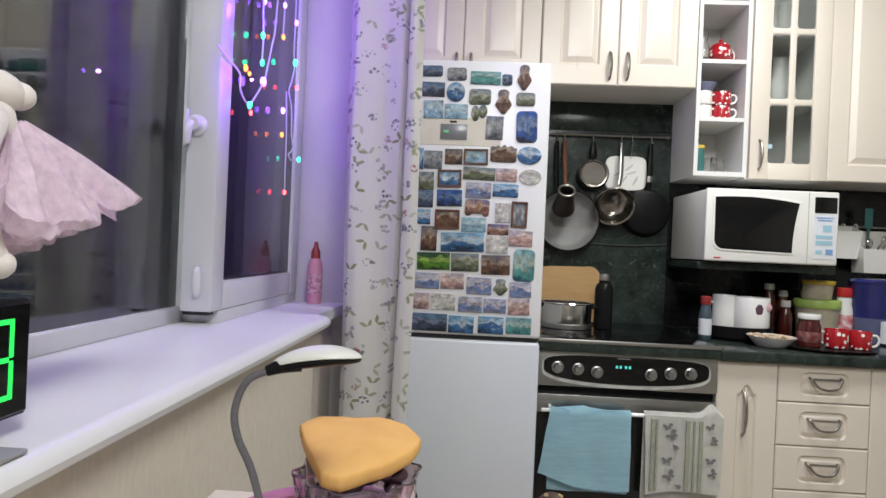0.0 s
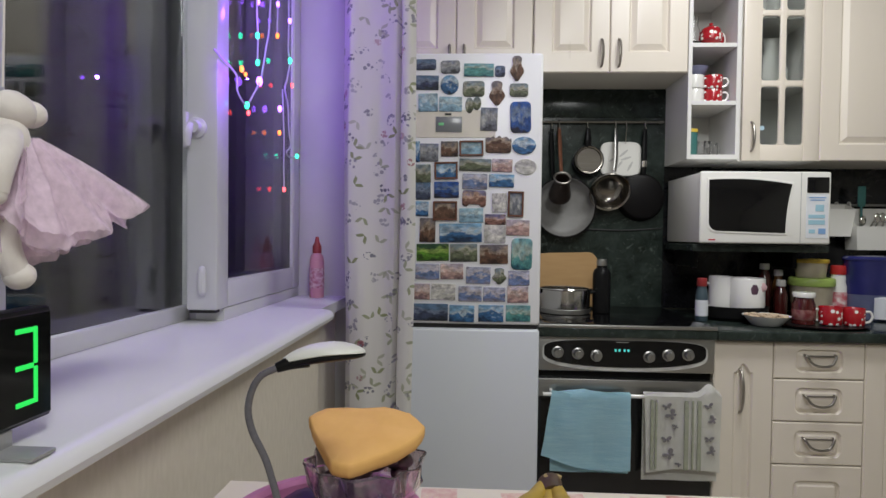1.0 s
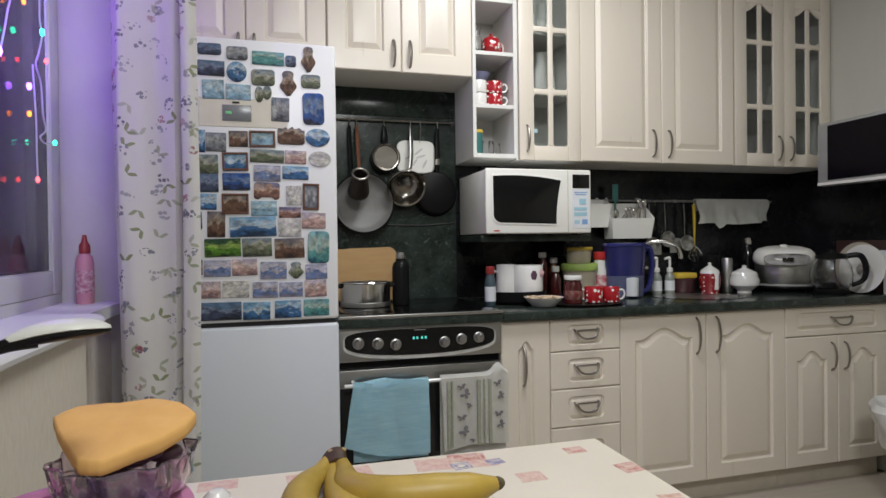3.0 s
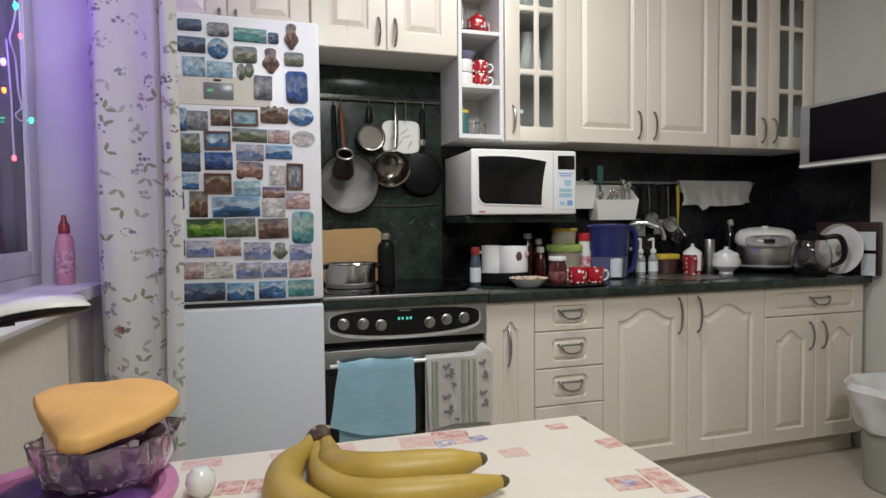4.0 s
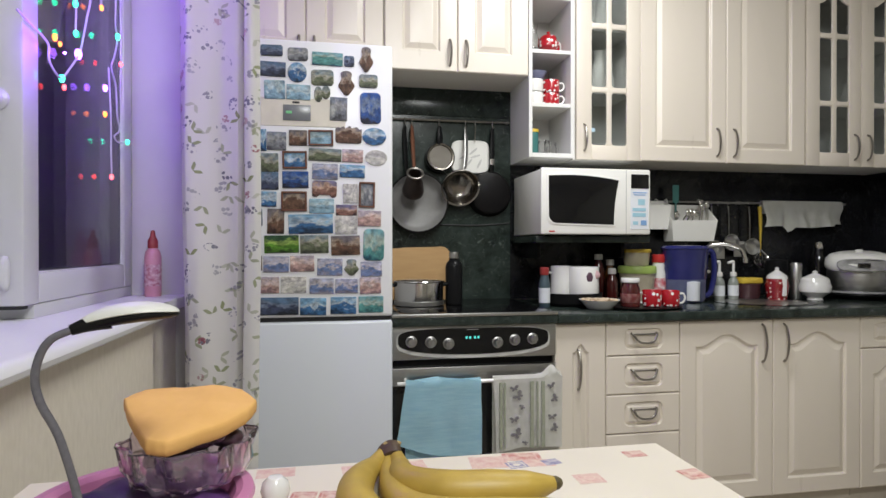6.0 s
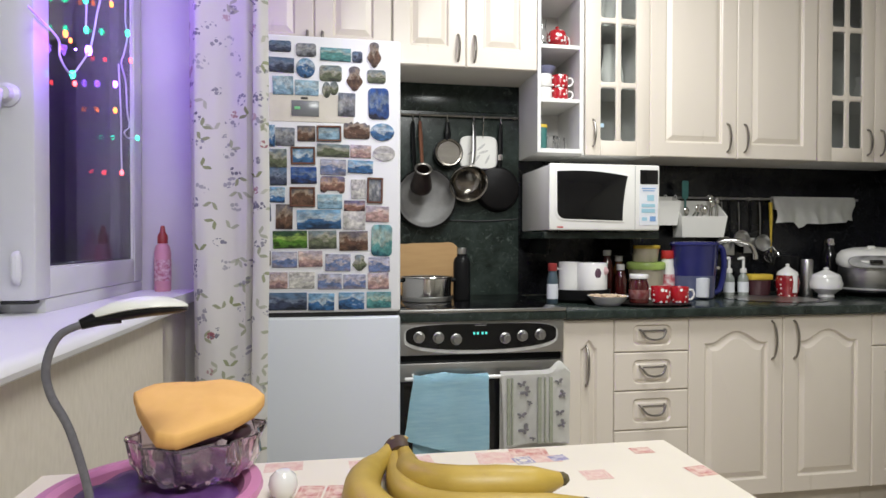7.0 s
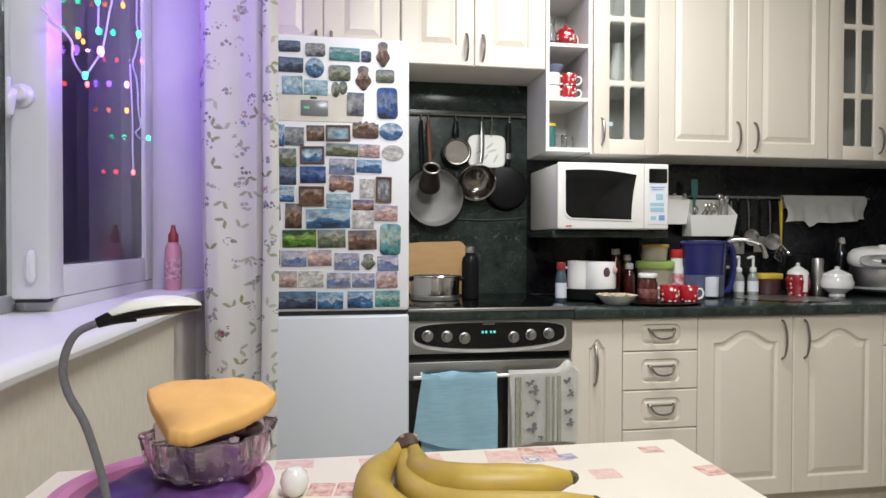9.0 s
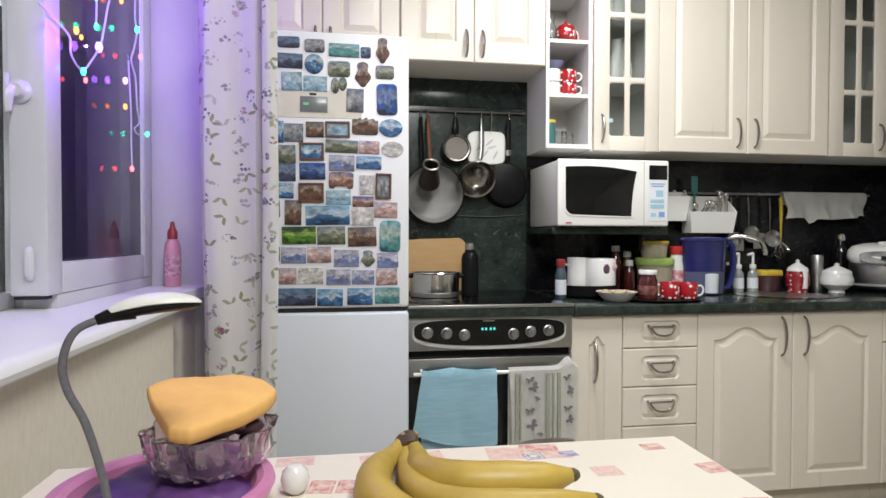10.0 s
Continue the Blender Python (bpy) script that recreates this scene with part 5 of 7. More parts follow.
bottle("spice_bottle", 0.632, 0.2, WZ, 0.022, 0.16, material("dark_label", (0.05, 0.08, 0.10), 0.4), REDCAP, "small dark bottle with a red cap and pale label", 0.6, 0.03, LABELPAPER)
tray = thing("black_tray", (0.78, 0.26, WZ), "low black tray under the white mugs", "tray")
part("dish", lathe([(0, 0), (0.10, 0), (0.115, 0.012), (0.12, 0.052), (0.116, 0.053), (0.108, 0.014), (0, 0.008)], (0.78, 0.27, WZ), 32, (1.05, 0.8)), BLACK, tray)
mug("white_mug", 0.742, 0.30, WZ + 0.012, 0.044, 0.150, CERAMIC, "white mug standing on the black tray", math.pi, "mugs")
wm = mug("white_mug", 0.822, 0.255, WZ + 0.012, 0.062, 0.148, CERAMIC, "large white mug with a flower print", 0.9, "mugs")
part("flower_print", lathe([(0, 0), (0.010, 0.012), (0.013, 0.03), (0.007, 0.052), (0, 0.06)], (0.822, 0.196, 0.918), 14, (1.2, 0.35)), material("plum_print", (0.10, 0.05, 0.08), 0.4), wm, "dark plum flower print")
part("flower_print", lathe([(0, 0), (0.014, 0.010), (0.016, 0.022), (0.008, 0.034), (0, 0.038)], (0.853, 0.204, 0.936), 14, (1.2, 0.35)), material("pink_print", (0.62, 0.40, 0.42), 0.4), wm, "pale pink flower print")
bottle("sauce_bottle", 0.965, 0.42, WZ, 0.026, 0.21, JAM, CERAMIC, "dark sauce bottle with a white cap", 0.5)
bottle("sauce_bottle", 1.02, 0.42, WZ, 0.024, 0.185, material("amber_sauce", (0.12, 0.05, 0.015), 0.2, coat=0.3), CERAMIC, "amber sauce bottle with a white cap", 0.5)
bottle("oil_bottle", 0.985, 0.33, WZ, 0.024, 0.15, JAM, CERAMIC, "short dark bottle with a white cap", 0.5)


def tub(x, y, z, r, h, mat, lid, label):
    t = thing("food_container", (x, y, z), label, "food container", "food containers")
    part("tub", lathe([(0, 0), (r * 0.82, 0), (r * 0.86, h * 0.05), (r * 0.97, h * 0.8), (0, h * 0.8)], (x, y, z), 28), mat, t)
    part("lid", lathe([(0, h * 0.8), (r * 1.03, h * 0.8), (r * 1.05, h * 0.83), (r * 1.05, h * 0.95), (r, h), (0, h)], (x, y, z), 28), lid, t)


tub(1.118, 0.36, WZ, 0.078, 0.158, FROSTED, LIME, "clear round container with a lime green lid")
tub(1.114, 0.36, WZ + 0.159, 0.060, 0.072, FROSTED, YELLOW, "small tub with a yellow lid on another container")
bottle("spray_can", 1.216, 0.35, WZ, 0.030, 0.208, CERAMIC, RED, "white spray can with a red cap and red label", 0.75, 0.035, material("red_white_label", (0.55, 0.12, 0.15), 0.35, 0, (0.7, 0.6, 0.6), 40, amount=0.2))
jar = thing("jam_jar", (0.975, 0.15, WZ), "dark jam jar with a white lid", "jar")
part("glass", lathe([(0, 0), (0.034, 0), (0.038, 0.005), (0.038, 0.075), (0.032, 0.088), (0.031, 0.10), (0, 0.10)], (0.975, 0.15, WZ), 26), JAM, jar)
part("lid", lathe([(0, 0.10), (0.036, 0.10), (0.037, 0.103), (0.037, 0.115), (0.035, 0.118), (0, 0.118)], (0.975, 0.15, WZ), 26), CERAMIC, jar)
part("label", lathe([(0.0385, 0.02), (0.039, 0.021), (0.039, 0.055), (0.0385, 0.056)], (0.975, 0.15, WZ), 26), material("jam_label", (0.22, 0.10, 0.09), 0.5, 0, (0.14, 0.02, 0.02), 60, amount=0.2), jar)
tr = thing("dark_plate", (1.0, 0.12, WZ), "flat dark plate under the jar and cups", "plate")
part("disc", lathe([(0, 0), (0.10, 0), (0.13, 0.006), (0.132, 0.009), (0.10, 0.004), (0, 0.003)], (1.01, 0.105, WZ - 0.0005), 36, (1.2, 0.8)), BLACK, tr)
bw = thing("crumb_bowl", (0.825, 0.11, WZ), "shallow cream bowl full of crumbs", "bowl")
part("dish", lathe([(0, 0), (0.042, 0), (0.05, 0.004), (0.076, 0.034), (0.079, 0.037), (0.074, 0.034), (0.05, 0.010), (0, 0.008)], (0.825, 0.11, WZ), 30), CERAMIC, bw)
bm = bmesh.new()
rng = random.Random(4)
for i in range(46):
    a, r = rng.uniform(0, 6.28), 0.066 * math.sqrt(rng.random())
    q = (0.825 + r * math.cos(a), 0.11 + r * math.sin(a), WZ + 0.026 + rng.uniform(0, 0.012))
    s = rng.uniform(0.006, 0.012)
    own = bmesh.new()
    bmesh.ops.create_icosphere(own, subdivisions=1, radius=s)
    bmesh.ops.scale(own, verts=own.verts, vec=(1.4, 1, 0.6))
    bmesh.ops.rotate(own, verts=own.verts, matrix=Matrix.Rotation(rng.uniform(0, 3), 3, "Z"))
    bmesh.ops.translate(own, verts=own.verts, vec=q)
    join(bm, own)
tagged(part("crumbs", bm, material("pale_crumbs", (0.62, 0.50, 0.36), 0.8, 0, (0.5, 0.36, 0.24), 60), bw), kind="stuff")
mug("red_dotted_mug", 1.055, 0.125, WZ + 0.004, 0.038, 0.066, RED_DOTS, "red mug with white dots on a dark plate", 2.6, "mugs")
mug("red_dotted_mug", 1.130, 0.115, WZ + 0.004, 0.035, 0.064, RED_DOTS, "small red mug with white dots", -0.4, "mugs")

# water filter jug
jx, jy = 1.33, 0.33
jg = thing("water_filter_jug", (jx, jy, WZ), "blue plastic water filter jug on the worktop", "jug")
part("body", lathe([(0, 0), (0.078, 0), (0.084, 0.006), (0.090, 0.10), (0, 0.10)], (jx, jy, WZ), 32, (1.05, 0.75)), JUGWATER, jg, "clear lower part")
part("funnel", lathe([(0, 0.10), (0.091, 0.10), (0.100, 0.225), (0.102, 0.230), (0, 0.232)], (jx, jy, WZ), 32, (1.05, 0.75)), COBALT, jg, "blue upper funnel")
part("lid", lathe([(0, 0.232), (0.104, 0.231), (0.105, 0.238), (0.095, 0.246), (0, 0.250)], (jx, jy, WZ), 32, (1.05, 0.75)), COBALT, jg)
part("handle", tube([(jx + 0.095, jy, WZ + 0.225), (jx + 0.135, jy, WZ + 0.215), (jx + 0.145, jy, WZ + 0.13), (jx + 0.125, jy, WZ + 0.04), (jx + 0.088, jy, WZ + 0.02)], 0.012, 10), COBALT, jg)
part("filter", lathe([(0, 0.01), (0.030, 0.01), (0.032, 0.09), (0, 0.095)], (jx, jy - 0.055, WZ), 18), LABELPAPER, jg, "pale filter cartridge")

# sink and tap
sk = thing("sink", (1.62, 0.27, 0.826), "inset steel sink in the worktop", "sink")
part("rim", lathe([(0.165, 0.0005), (0.19, 0.0008), (0.192, 0.003), (0.17, 0.004), (0.160, 0.002)], (1.66, 0.25, 0.826), 40, (1.1, 0.95)), CHROME, sk)
part("basin", lathe([(0, 0.0006), (0.162, 0.0007), (0.162, 0.0018), (0.10, 0.0016), (0, 0.0014)], (1.66, 0.25, 0.826), 40, (1.1, 0.95)), STEEL, sk)
tp = thing("tap", (1.50, 0.5, WZ), "chrome kitchen tap with a curved spout", "tap")
part("post", lathe([(0, 0), (0.026, 0), (0.027, 0.006), (0.020, 0.014), (0.019, 0.09), (0, 0.1)], (1.515, 0.49, WZ), 20), CHROME, tp)
part("spout", tube([(1.515, 0.49, 0.90), (1.515, 0.488, 1.02), (1.54, 0.47, 1.068), (1.60, 0.43, 1.080), (1.655, 0.40, 1.060), (1.672, 0.39, 1.02), (1.674, 0.39, 0.995)], (0.013, 0.012, 0.011, 0.011, 0.011, 0.012, 0.012), 12), CHROME, tp)
part("lever", tube([(1.515, 0.49, 0.92), (1.50, 0.44, 0.945), (1.495, 0.40, 0.955)], (0.008, 0.007, 0.008), 8), CHROME, tp)


def soap(x, y, tint):
    s = bottle("soap_dispenser", x, y, WZ, 0.023, 0.125, tint, CERAMIC, "clear soap bottle with a white pump", 0.4, 0.02, LABELPAPER, "soap dispensers")
    part("pump", tube([(x, y, WZ + 0.12), (x, y, WZ + 0.165), (x - 0.004, y, WZ + 0.172), (x - 0.03, y - 0.004, WZ + 0.168)], (0.006, 0.006, 0.008, 0.005), 8), CERAMIC, s)


soap(1.556, 0.41, SOAPGLASS)
soap(1.628, 0.41, SOAPGLASS)
sj = thing("sponge_jar", (1.71, 0.42, WZ), "low dark jar with a yellow sponge on top", "jar")
part("tub", lathe([(0, 0), (0.045, 0), (0.052, 0.01), (0.054, 0.07), (0, 0.07)], (1.71, 0.42, WZ), 24), material("red_brown_tub", (0.06, 0.02, 0.025), 0.4), sj)
part("sponge", box(1.655, 1.765, 0.385, 0.455, WZ + 0.071, WZ + 0.098, 0.006), YELLOW, sj, "yellow kitchen sponge")


def sugar_pot(x, y, label, r, h, mat, lid, accent=None):
    p = thing("lidded_pot", (x, y, WZ), label, "pot", "lidded pots")
    foot = 0.8 if accent else 0.5
    part("bowl", lathe([(0, 0), (r * foot, 0), (r * (foot * 1.3 - 0.2), h * 0.08), (r * 0.95, h * 0.28), (r, h * 0.45), (r * 0.86, h * 0.64), (0, h * 0.64)], (x, y, WZ), 28), mat, p)
    part("lid", lathe([(0, h * 0.64), (r * 0.9, h * 0.64), (r * 0.8, h * 0.74), (r * 0.3, h * 0.86), (r * 0.14, h * 0.9), (r * 0.18, h * 0.96), (0, h)], (x, y, WZ), 28), lid, p)
    if accent:
        part("stripe", box(x - r * 0.2, x + r * 0.2, y - r * 1.03, y - r * 0.6, WZ + h * 0.12, WZ + h * 0.66, 0.004), accent, p)
    return p


sugar_pot(1.807, 0.35, "dark red lidded sugar pot with a white panel", 0.050, 0.150, spotted("dark_red_glaze", (0.26, 0.012, 0.018), (0.7, 0.55, 0.5), 42, 0.2), CERAMIC, CERAMIC)
th = thing("steel_shaker", (1.912, 0.35, WZ), "slim brushed steel shaker", "shaker")
part("tube", lathe([(0, 0), (0.023, 0), (0.025, 0.004), (0.025, 0.160), (0.022, 0.167), (0, 0.169)], (1.915, 0.36, WZ), 26), STEEL, th)
dk = thing("dark_canister", (1.88, 0.45, WZ), "dark canister behind the steel shaker", "canister")
part("can", lathe([(0, 0), (0.05, 0), (0.052, 0.005), (0.052, 0.175), (0.048, 0.18), (0, 0.182)], (1.90, 0.46, WZ), 26), BLACK, dk)
sugar_pot(1.962, 0.30, "white porcelain sugar bowl with a lid on a foot", 0.066, 0.135, CERAMIC, CERAMIC)
vs = thing("black_thermos", (2.17, 0.50, WZ), "glossy black thermos with steel cap", "thermos")
part("body", lathe([(0, 0), (0.04, 0), (0.042, 0.006), (0.042, 0.17), (0.03, 0.21), (0.024, 0.23), (0, 0.23)], (2.165, 0.50, WZ), 26), BLACKGLASS, vs)
part("cap", lathe([(0, 0.23), (0.024, 0.23), (0.026, 0.235), (0.024, 0.26), (0.012, 0.268), (0, 0.27)], (2.165, 0.50, WZ), 22), CHROME, vs)

# multicooker, glass kettle, plates by the side wall
rc = thing("multicooker", (2.20, 0.3, WZ), "oval steel and white multicooker on the worktop", "multicooker")
def turned_front(bm):
    """Turns a piece of the multicooker so that its front looks out into the room."""
    bmesh.ops.scale(bm, verts=bm.verts, vec=(0.9, 0.9, 1.0))
    bmesh.ops.rotate(bm, verts=bm.verts, matrix=Matrix.Rotation(radians(-37), 3, "Z"))
    bmesh.ops.translate(bm, verts=bm.verts, vec=(2.205, 0.31, WZ))
    return bm


part("base", turned_front(lathe([(0, 0.0), (0.10, 0.0), (0.105, 0.014), (0.140, 0.016), (0.148, 0.022), (0.146, 0.030), (0, 0.03)], (0, 0, 0), 40, (1, 0.85))), BLACK, rc)
part("body", turned_front(lathe([(0.140, 0.026), (0.143, 0.03), (0.142, 0.135), (0.136, 0.150), (0, 0.15)], (0, 0, 0), 40, (1, 0.85))), STEEL, rc, "brushed steel drum")
part("drum_rim", turned_front(lathe([(0.141, 0.030), (0.148, 0.031), (0.148, 0.037), (0.142, 0.039)], (0, 0, 0), 40, (1, 0.85))), SILVER, rc)
bm = lathe([(0, 0.138), (0.142, 0.138), (0.150, 0.148), (0.151, 0.165), (0.146, 0.188), (0.128, 0.206), (0.09, 0.216), (0, 0.219)], (0, 0, 0), 40, (1, 0.85))
for v in bm.verts:
    v.co.z += 0.10 * v.co.y
part("lid", turned_front(bm), WHITE, rc, "white domed lid")
bm = loops_mesh([[((0.108 - i) * math.copysign(abs(math.cos(a)) ** 0.6, math.cos(a)), y + 0.040 * math.cos(a) ** 2 + 0.5 * (0.020 - i) * math.sin(a), 0.160 + (0.027 - i) * math.copysign(abs(math.sin(a)) ** 0.7, math.sin(a))) for a in [2 * math.pi * (k + 0.5) / 40 for k in range(40)]] for i, y in ((0, -0.09), (0, -0.146), (0.003, -0.148))])
part("control_panel", turned_front(bm), material("grey_control_panel", (0.16, 0.16, 0.155), 0.4, 0, (0.32, 0.31, 0.30), 40), rc, "grey oval control panel")
part("display", turned_front(box(-0.026, 0.026, -0.151, -0.135, 0.152, 0.168, 0.002)), BLACKGLASS, rc)
part("knob", turned_front(lathe([(0, 0.218), (0.018, 0.217), (0.020, 0.224), (0.014, 0.229), (0, 0.230)], (0, 0, 0), 18)), WHITE, rc)
kt = thing("glass_kettle", (2.262, 0.10, WZ), "glass coffee pot with a black handle", "kettle")
part("base", lathe([(0, 0), (0.066, 0), (0.07, 0.006), (0.07, 0.024), (0, 0.026)], (2.262, 0.10, WZ), 30), BLACK, kt)
part("jug", lathe([(0.02, 0.027), (0.068, 0.028), (0.084, 0.05), (0.088, 0.09), (0.078, 0.14), (0.062, 0.165), (0.060, 0.165), (0.075, 0.139), (0.085, 0.09), (0.081, 0.052), (0.066, 0.031), (0.02, 0.030)], (2.262, 0.10, WZ), 32), GLASS, kt, "clear glass jug")
part("lid", lathe([(0, 0.160), (0.063, 0.163), (0.065, 0.172), (0.05, 0.186), (0.015, 0.192), (0.013, 0.205), (0, 0.207)], (2.262, 0.10, WZ), 28), BLACK, kt)
part("handle", tube([(2.307, 0.065, WZ + 0.175), (2.347, 0.03, WZ + 0.178), (2.364, 0.015, WZ + 0.13), (2.357, 0.02, WZ + 0.07), (2.322, 0.05, WZ + 0.04)], (0.012, 0.013, 0.013, 0.011, 0.009), 10), BLACK, kt)


def standing_plate(x, y, r, mat, label, tilt):
    p = thing("standing_plate", (x, y, WZ), label, "plate", "plates by the wall")
    bm = lathe([(0, 0), (r * 0.55, 0), (r * 0.62, 0.006), (r, 0.016), (r * 1.01, 0.019), (r * 0.98, 0.020), (r * 0.6, 0.010), (0, 0.006)], (0, 0, 0), 40)
    bmesh.ops.rotate(bm, verts=bm.verts, matrix=Matrix.Rotation(radians(-90 + tilt), 3, "Y"))
    bmesh.ops.translate(bm, verts=bm.verts, vec=(x, y, WZ + r * 1.0))
    part("dish", bm, mat, p)
    return p


white_plate = standing_plate(2.425, 0.07, 0.112, CERAMIC, "white plate with a grey print standing against the wall", 8)
PLATEPRINT = material("grey_plate_print", (0.36, 0.34, 0.33), 0.3, 0, (0.66, 0.62, 0.58), 45, amount=0.2)
standing_plate(2.450, 0.105, 0.118, material("beige_glaze", (0.46, 0.41, 0.33), 0.3, 0, (0.40, 0.35, 0.28), 20), "beige plate standing behind a white plate", 4)
bm = lathe([(0, 0.0065), (0.058, 0.0065), (0.060, 0.0085), (0, 0.0075)], (0, 0, 0), 30)
bmesh.ops.rotate(bm, verts=bm.verts, matrix=Matrix.Rotation(radians(-82), 3, "Y"))
bmesh.ops.translate(bm, verts=bm.verts, vec=(2.425, 0.07, WZ + 0.112))
part("print", bm, PLATEPRINT, white_plate, "grey flower print")
tr = thing("red_brown_tray", (2.47, 0.02, WZ), "dark red-brown tray leaning against the side wall", "tray")
part("panel", box(2.472, 2.486, -0.07, 0.26, WZ, WZ + 0.245, 0.006, 3), material("red_brown_lacquer", (0.05, 0.026, 0.022), 0.45), tr)
cd = thing("white_card", (2.44, -0.02, WZ), "small white leaflet standing by the tray", "leaflet")
part("sheet", box(2.447, 2.450, -0.066, 0.0, WZ, WZ + 0.10, 0.001, 1), LABELPAPER, cd)
part("sheet", box(2.452, 2.455, -0.062, 0.02, WZ + 0.115, WZ + 0.20, 0.001, 1), LABELPAPER, cd)

# ---- rail with utensils over the worktop ----
RZ = 1.283
ur = thing("utensil_rail", (1.78, 0.55, RZ), "steel utensil rail on the dark backsplash", "rail")
part("bar", tube([(1.16, 0.545, RZ), (1.7, 0.545, RZ), (2.36, 0.545, RZ)], 0.006, 10), STEEL, ur)
for x in (1.18, 1.76, 2.34):
    part("bracket", box(x - 0.008, x + 0.008, 0.545, YB - 0.012, RZ - 0.008, RZ + 0.008, 0.002), STEEL, ur)


def caddy(x0, x1, z0, z1, y0, y1, lip, label):
    """An open, tapered plastic caddy hooked on the rail; its front wall is lower than its back."""
    c = thing("rail_caddy", ((x0 + x1) / 2, y1, z0), label, "caddy", "rail caddies")
    t, k = 0.003, 0.012
    bm = bmesh.new()

    def ring(inset, zf, zb, taper):
        return [bm.verts.new(p) for p in ((x0 + inset + taper, y0 + inset + taper, zf), (x1 - inset - taper, y0 + inset + taper, zf), (x1 - inset - taper, y1 - inset, zb), (x0 + inset + taper, y1 - inset, zb))]
    rows = [ring(0, z0, z0, k), ring(0, lip, z1, 0), ring(t, lip, z1, 0), ring(t, z0 + t, z0 + t, k)]
    for a, b in zip(rows, rows[1:]):
        for i in range(4):
            bm.faces.new((a[i], a[(i + 1) % 4], b[(i + 1) % 4], b[i]))
    bm.faces.new(rows[0])
    bm.faces.new(rows[-1])
    part("box", bm, WHITE, c)
    for x in (x0 + 0.03, x1 - 0.03):
        part("hook", tube([(x, y1, z1 - 0.01), (x, y1 + 0.005, RZ + 0.008), (x, 0.550, RZ + 0.010), (x, 0.555, RZ - 0.004)], 0.003, 6), WHITE, c)


caddy(1.205, 1.345, 1.150, 1.285, 0.46, 0.53, 1.262, "white plastic caddy hanging from the utensil rail")
caddy(1.336, 1.568, 1.095, 1.268, 0.44, 0.53, 1.192, "wide white plastic caddy full of spoons")
rng = random.Random(9)
for k, x in enumerate((1.372, 1.405, 1.425, 1.455, 1.49, 1.515, 1.54)):
    s = thing("spoon", (x, 0.49, 1.12), "steel spoon standing in the white caddy", "spoon", "spoons")
    top = (x + rng.uniform(-0.01, 0.03), 0.475 + rng.uniform(-0.015, 0.02), 1.212 + rng.uniform(0, 0.03) + (0.04 if x > 1.48 else 0))
    bm = tube([(x, 0.49, 1.115), ((x + top[0]) / 2, 0.482, 1.19), top], (0.003, 0.003, 0.004), 6)
    lathe([(0, -0.022), (0.010, -0.014), (0.014, 0), (0.010, 0.014), (0, 0.02)], top, 14, (1, 0.4), bm)
    part("spoon_body", bm, CHROME, s)
gs = thing("green_spatula", (1.39, 0.5, 1.2), "green plastic spatula standing in a caddy", "spatula")
part("blade", box(1.376, 1.408, 0.500, 0.506, 1.275, 1.36, 0.003), TEAL, gs)
part("handle", tube([(1.392, 0.503, 1.18), (1.392, 0.503, 1.23), (1.392, 0.503, 1.278)], 0.005, 8), TEAL, gs)


def utensil(x, low, kind, label):
    u = thing("hanging_utensil", (x, 0.53, low), label, "utensil", "hanging utensils")
    part("hook", tube([(x, 0.553, RZ + 0.004), (x, 0.545, RZ + 0.011), (x, 0.535, RZ), (x, 0.533, RZ - 0.02)], 0.002, 6), CHROME, u)
    part("handle", tube([(x, 0.533, RZ - 0.018), (x + 0.002, 0.53, RZ - 0.09), (x + 0.004, 0.532, low + 0.06)], (0.015, 0.014, 0.004) if kind == "whisk" else (0.006, 0.006, 0.004), 8, (1.3, 0.6)), YELLOW if kind == "whisk" else (BLACK if kind == "turner" else STEEL), u)
    if kind == "ladle":
        part("bowl", facing_dish([(0, 0), (0.022, 0.004), (0.036, 0.018), (0.040, 0.034), (0.038, 0.034), (0.03, 0.018), (0, 0.004)], (x + 0.006, 0.545, low + 0.03), 0, 22), STEEL, u)
    elif kind == "turner":
        part("blade", box(x - 0.026, x + 0.034, 0.529, 0.533, low, low + 0.075, 0.0015, 1), STEEL, u)
    elif kind == "whisk":
        bm = bmesh.new()
        for i in range(6):
            a = math.pi * i / 6
            c, s = 0.034 * math.cos(a), 0.034 * math.sin(a)
            tube([(x, 0.52, low + 0.09), (x + c, 0.52 + s, low + 0.04), (x, 0.52, low), (x - c, 0.52 - s, low + 0.04), (x, 0.52, low + 0.09)], 0.0012, 5, (1, 1), bm)
        part("wires", bm, CHROME, u)


utensil(1.60, 1.03, "ladle", "steel ladle hanging on the rail beside the caddy")
utensil(1.635, 1.01, "turner", "black-handled steel turner hanging on the rail")
utensil(1.69, 1.06, "ladle", "steel ladle hanging on the rail")
utensil(1.745, 1.02, "turner", "black-handled steel turner hanging on the rail")
utensil(1.803, 1.04, "ladle", "steel skimmer hanging on the rail")
utensil(1.862, 0.965, "whisk", "whisk with a yellow handle hanging on the rail")


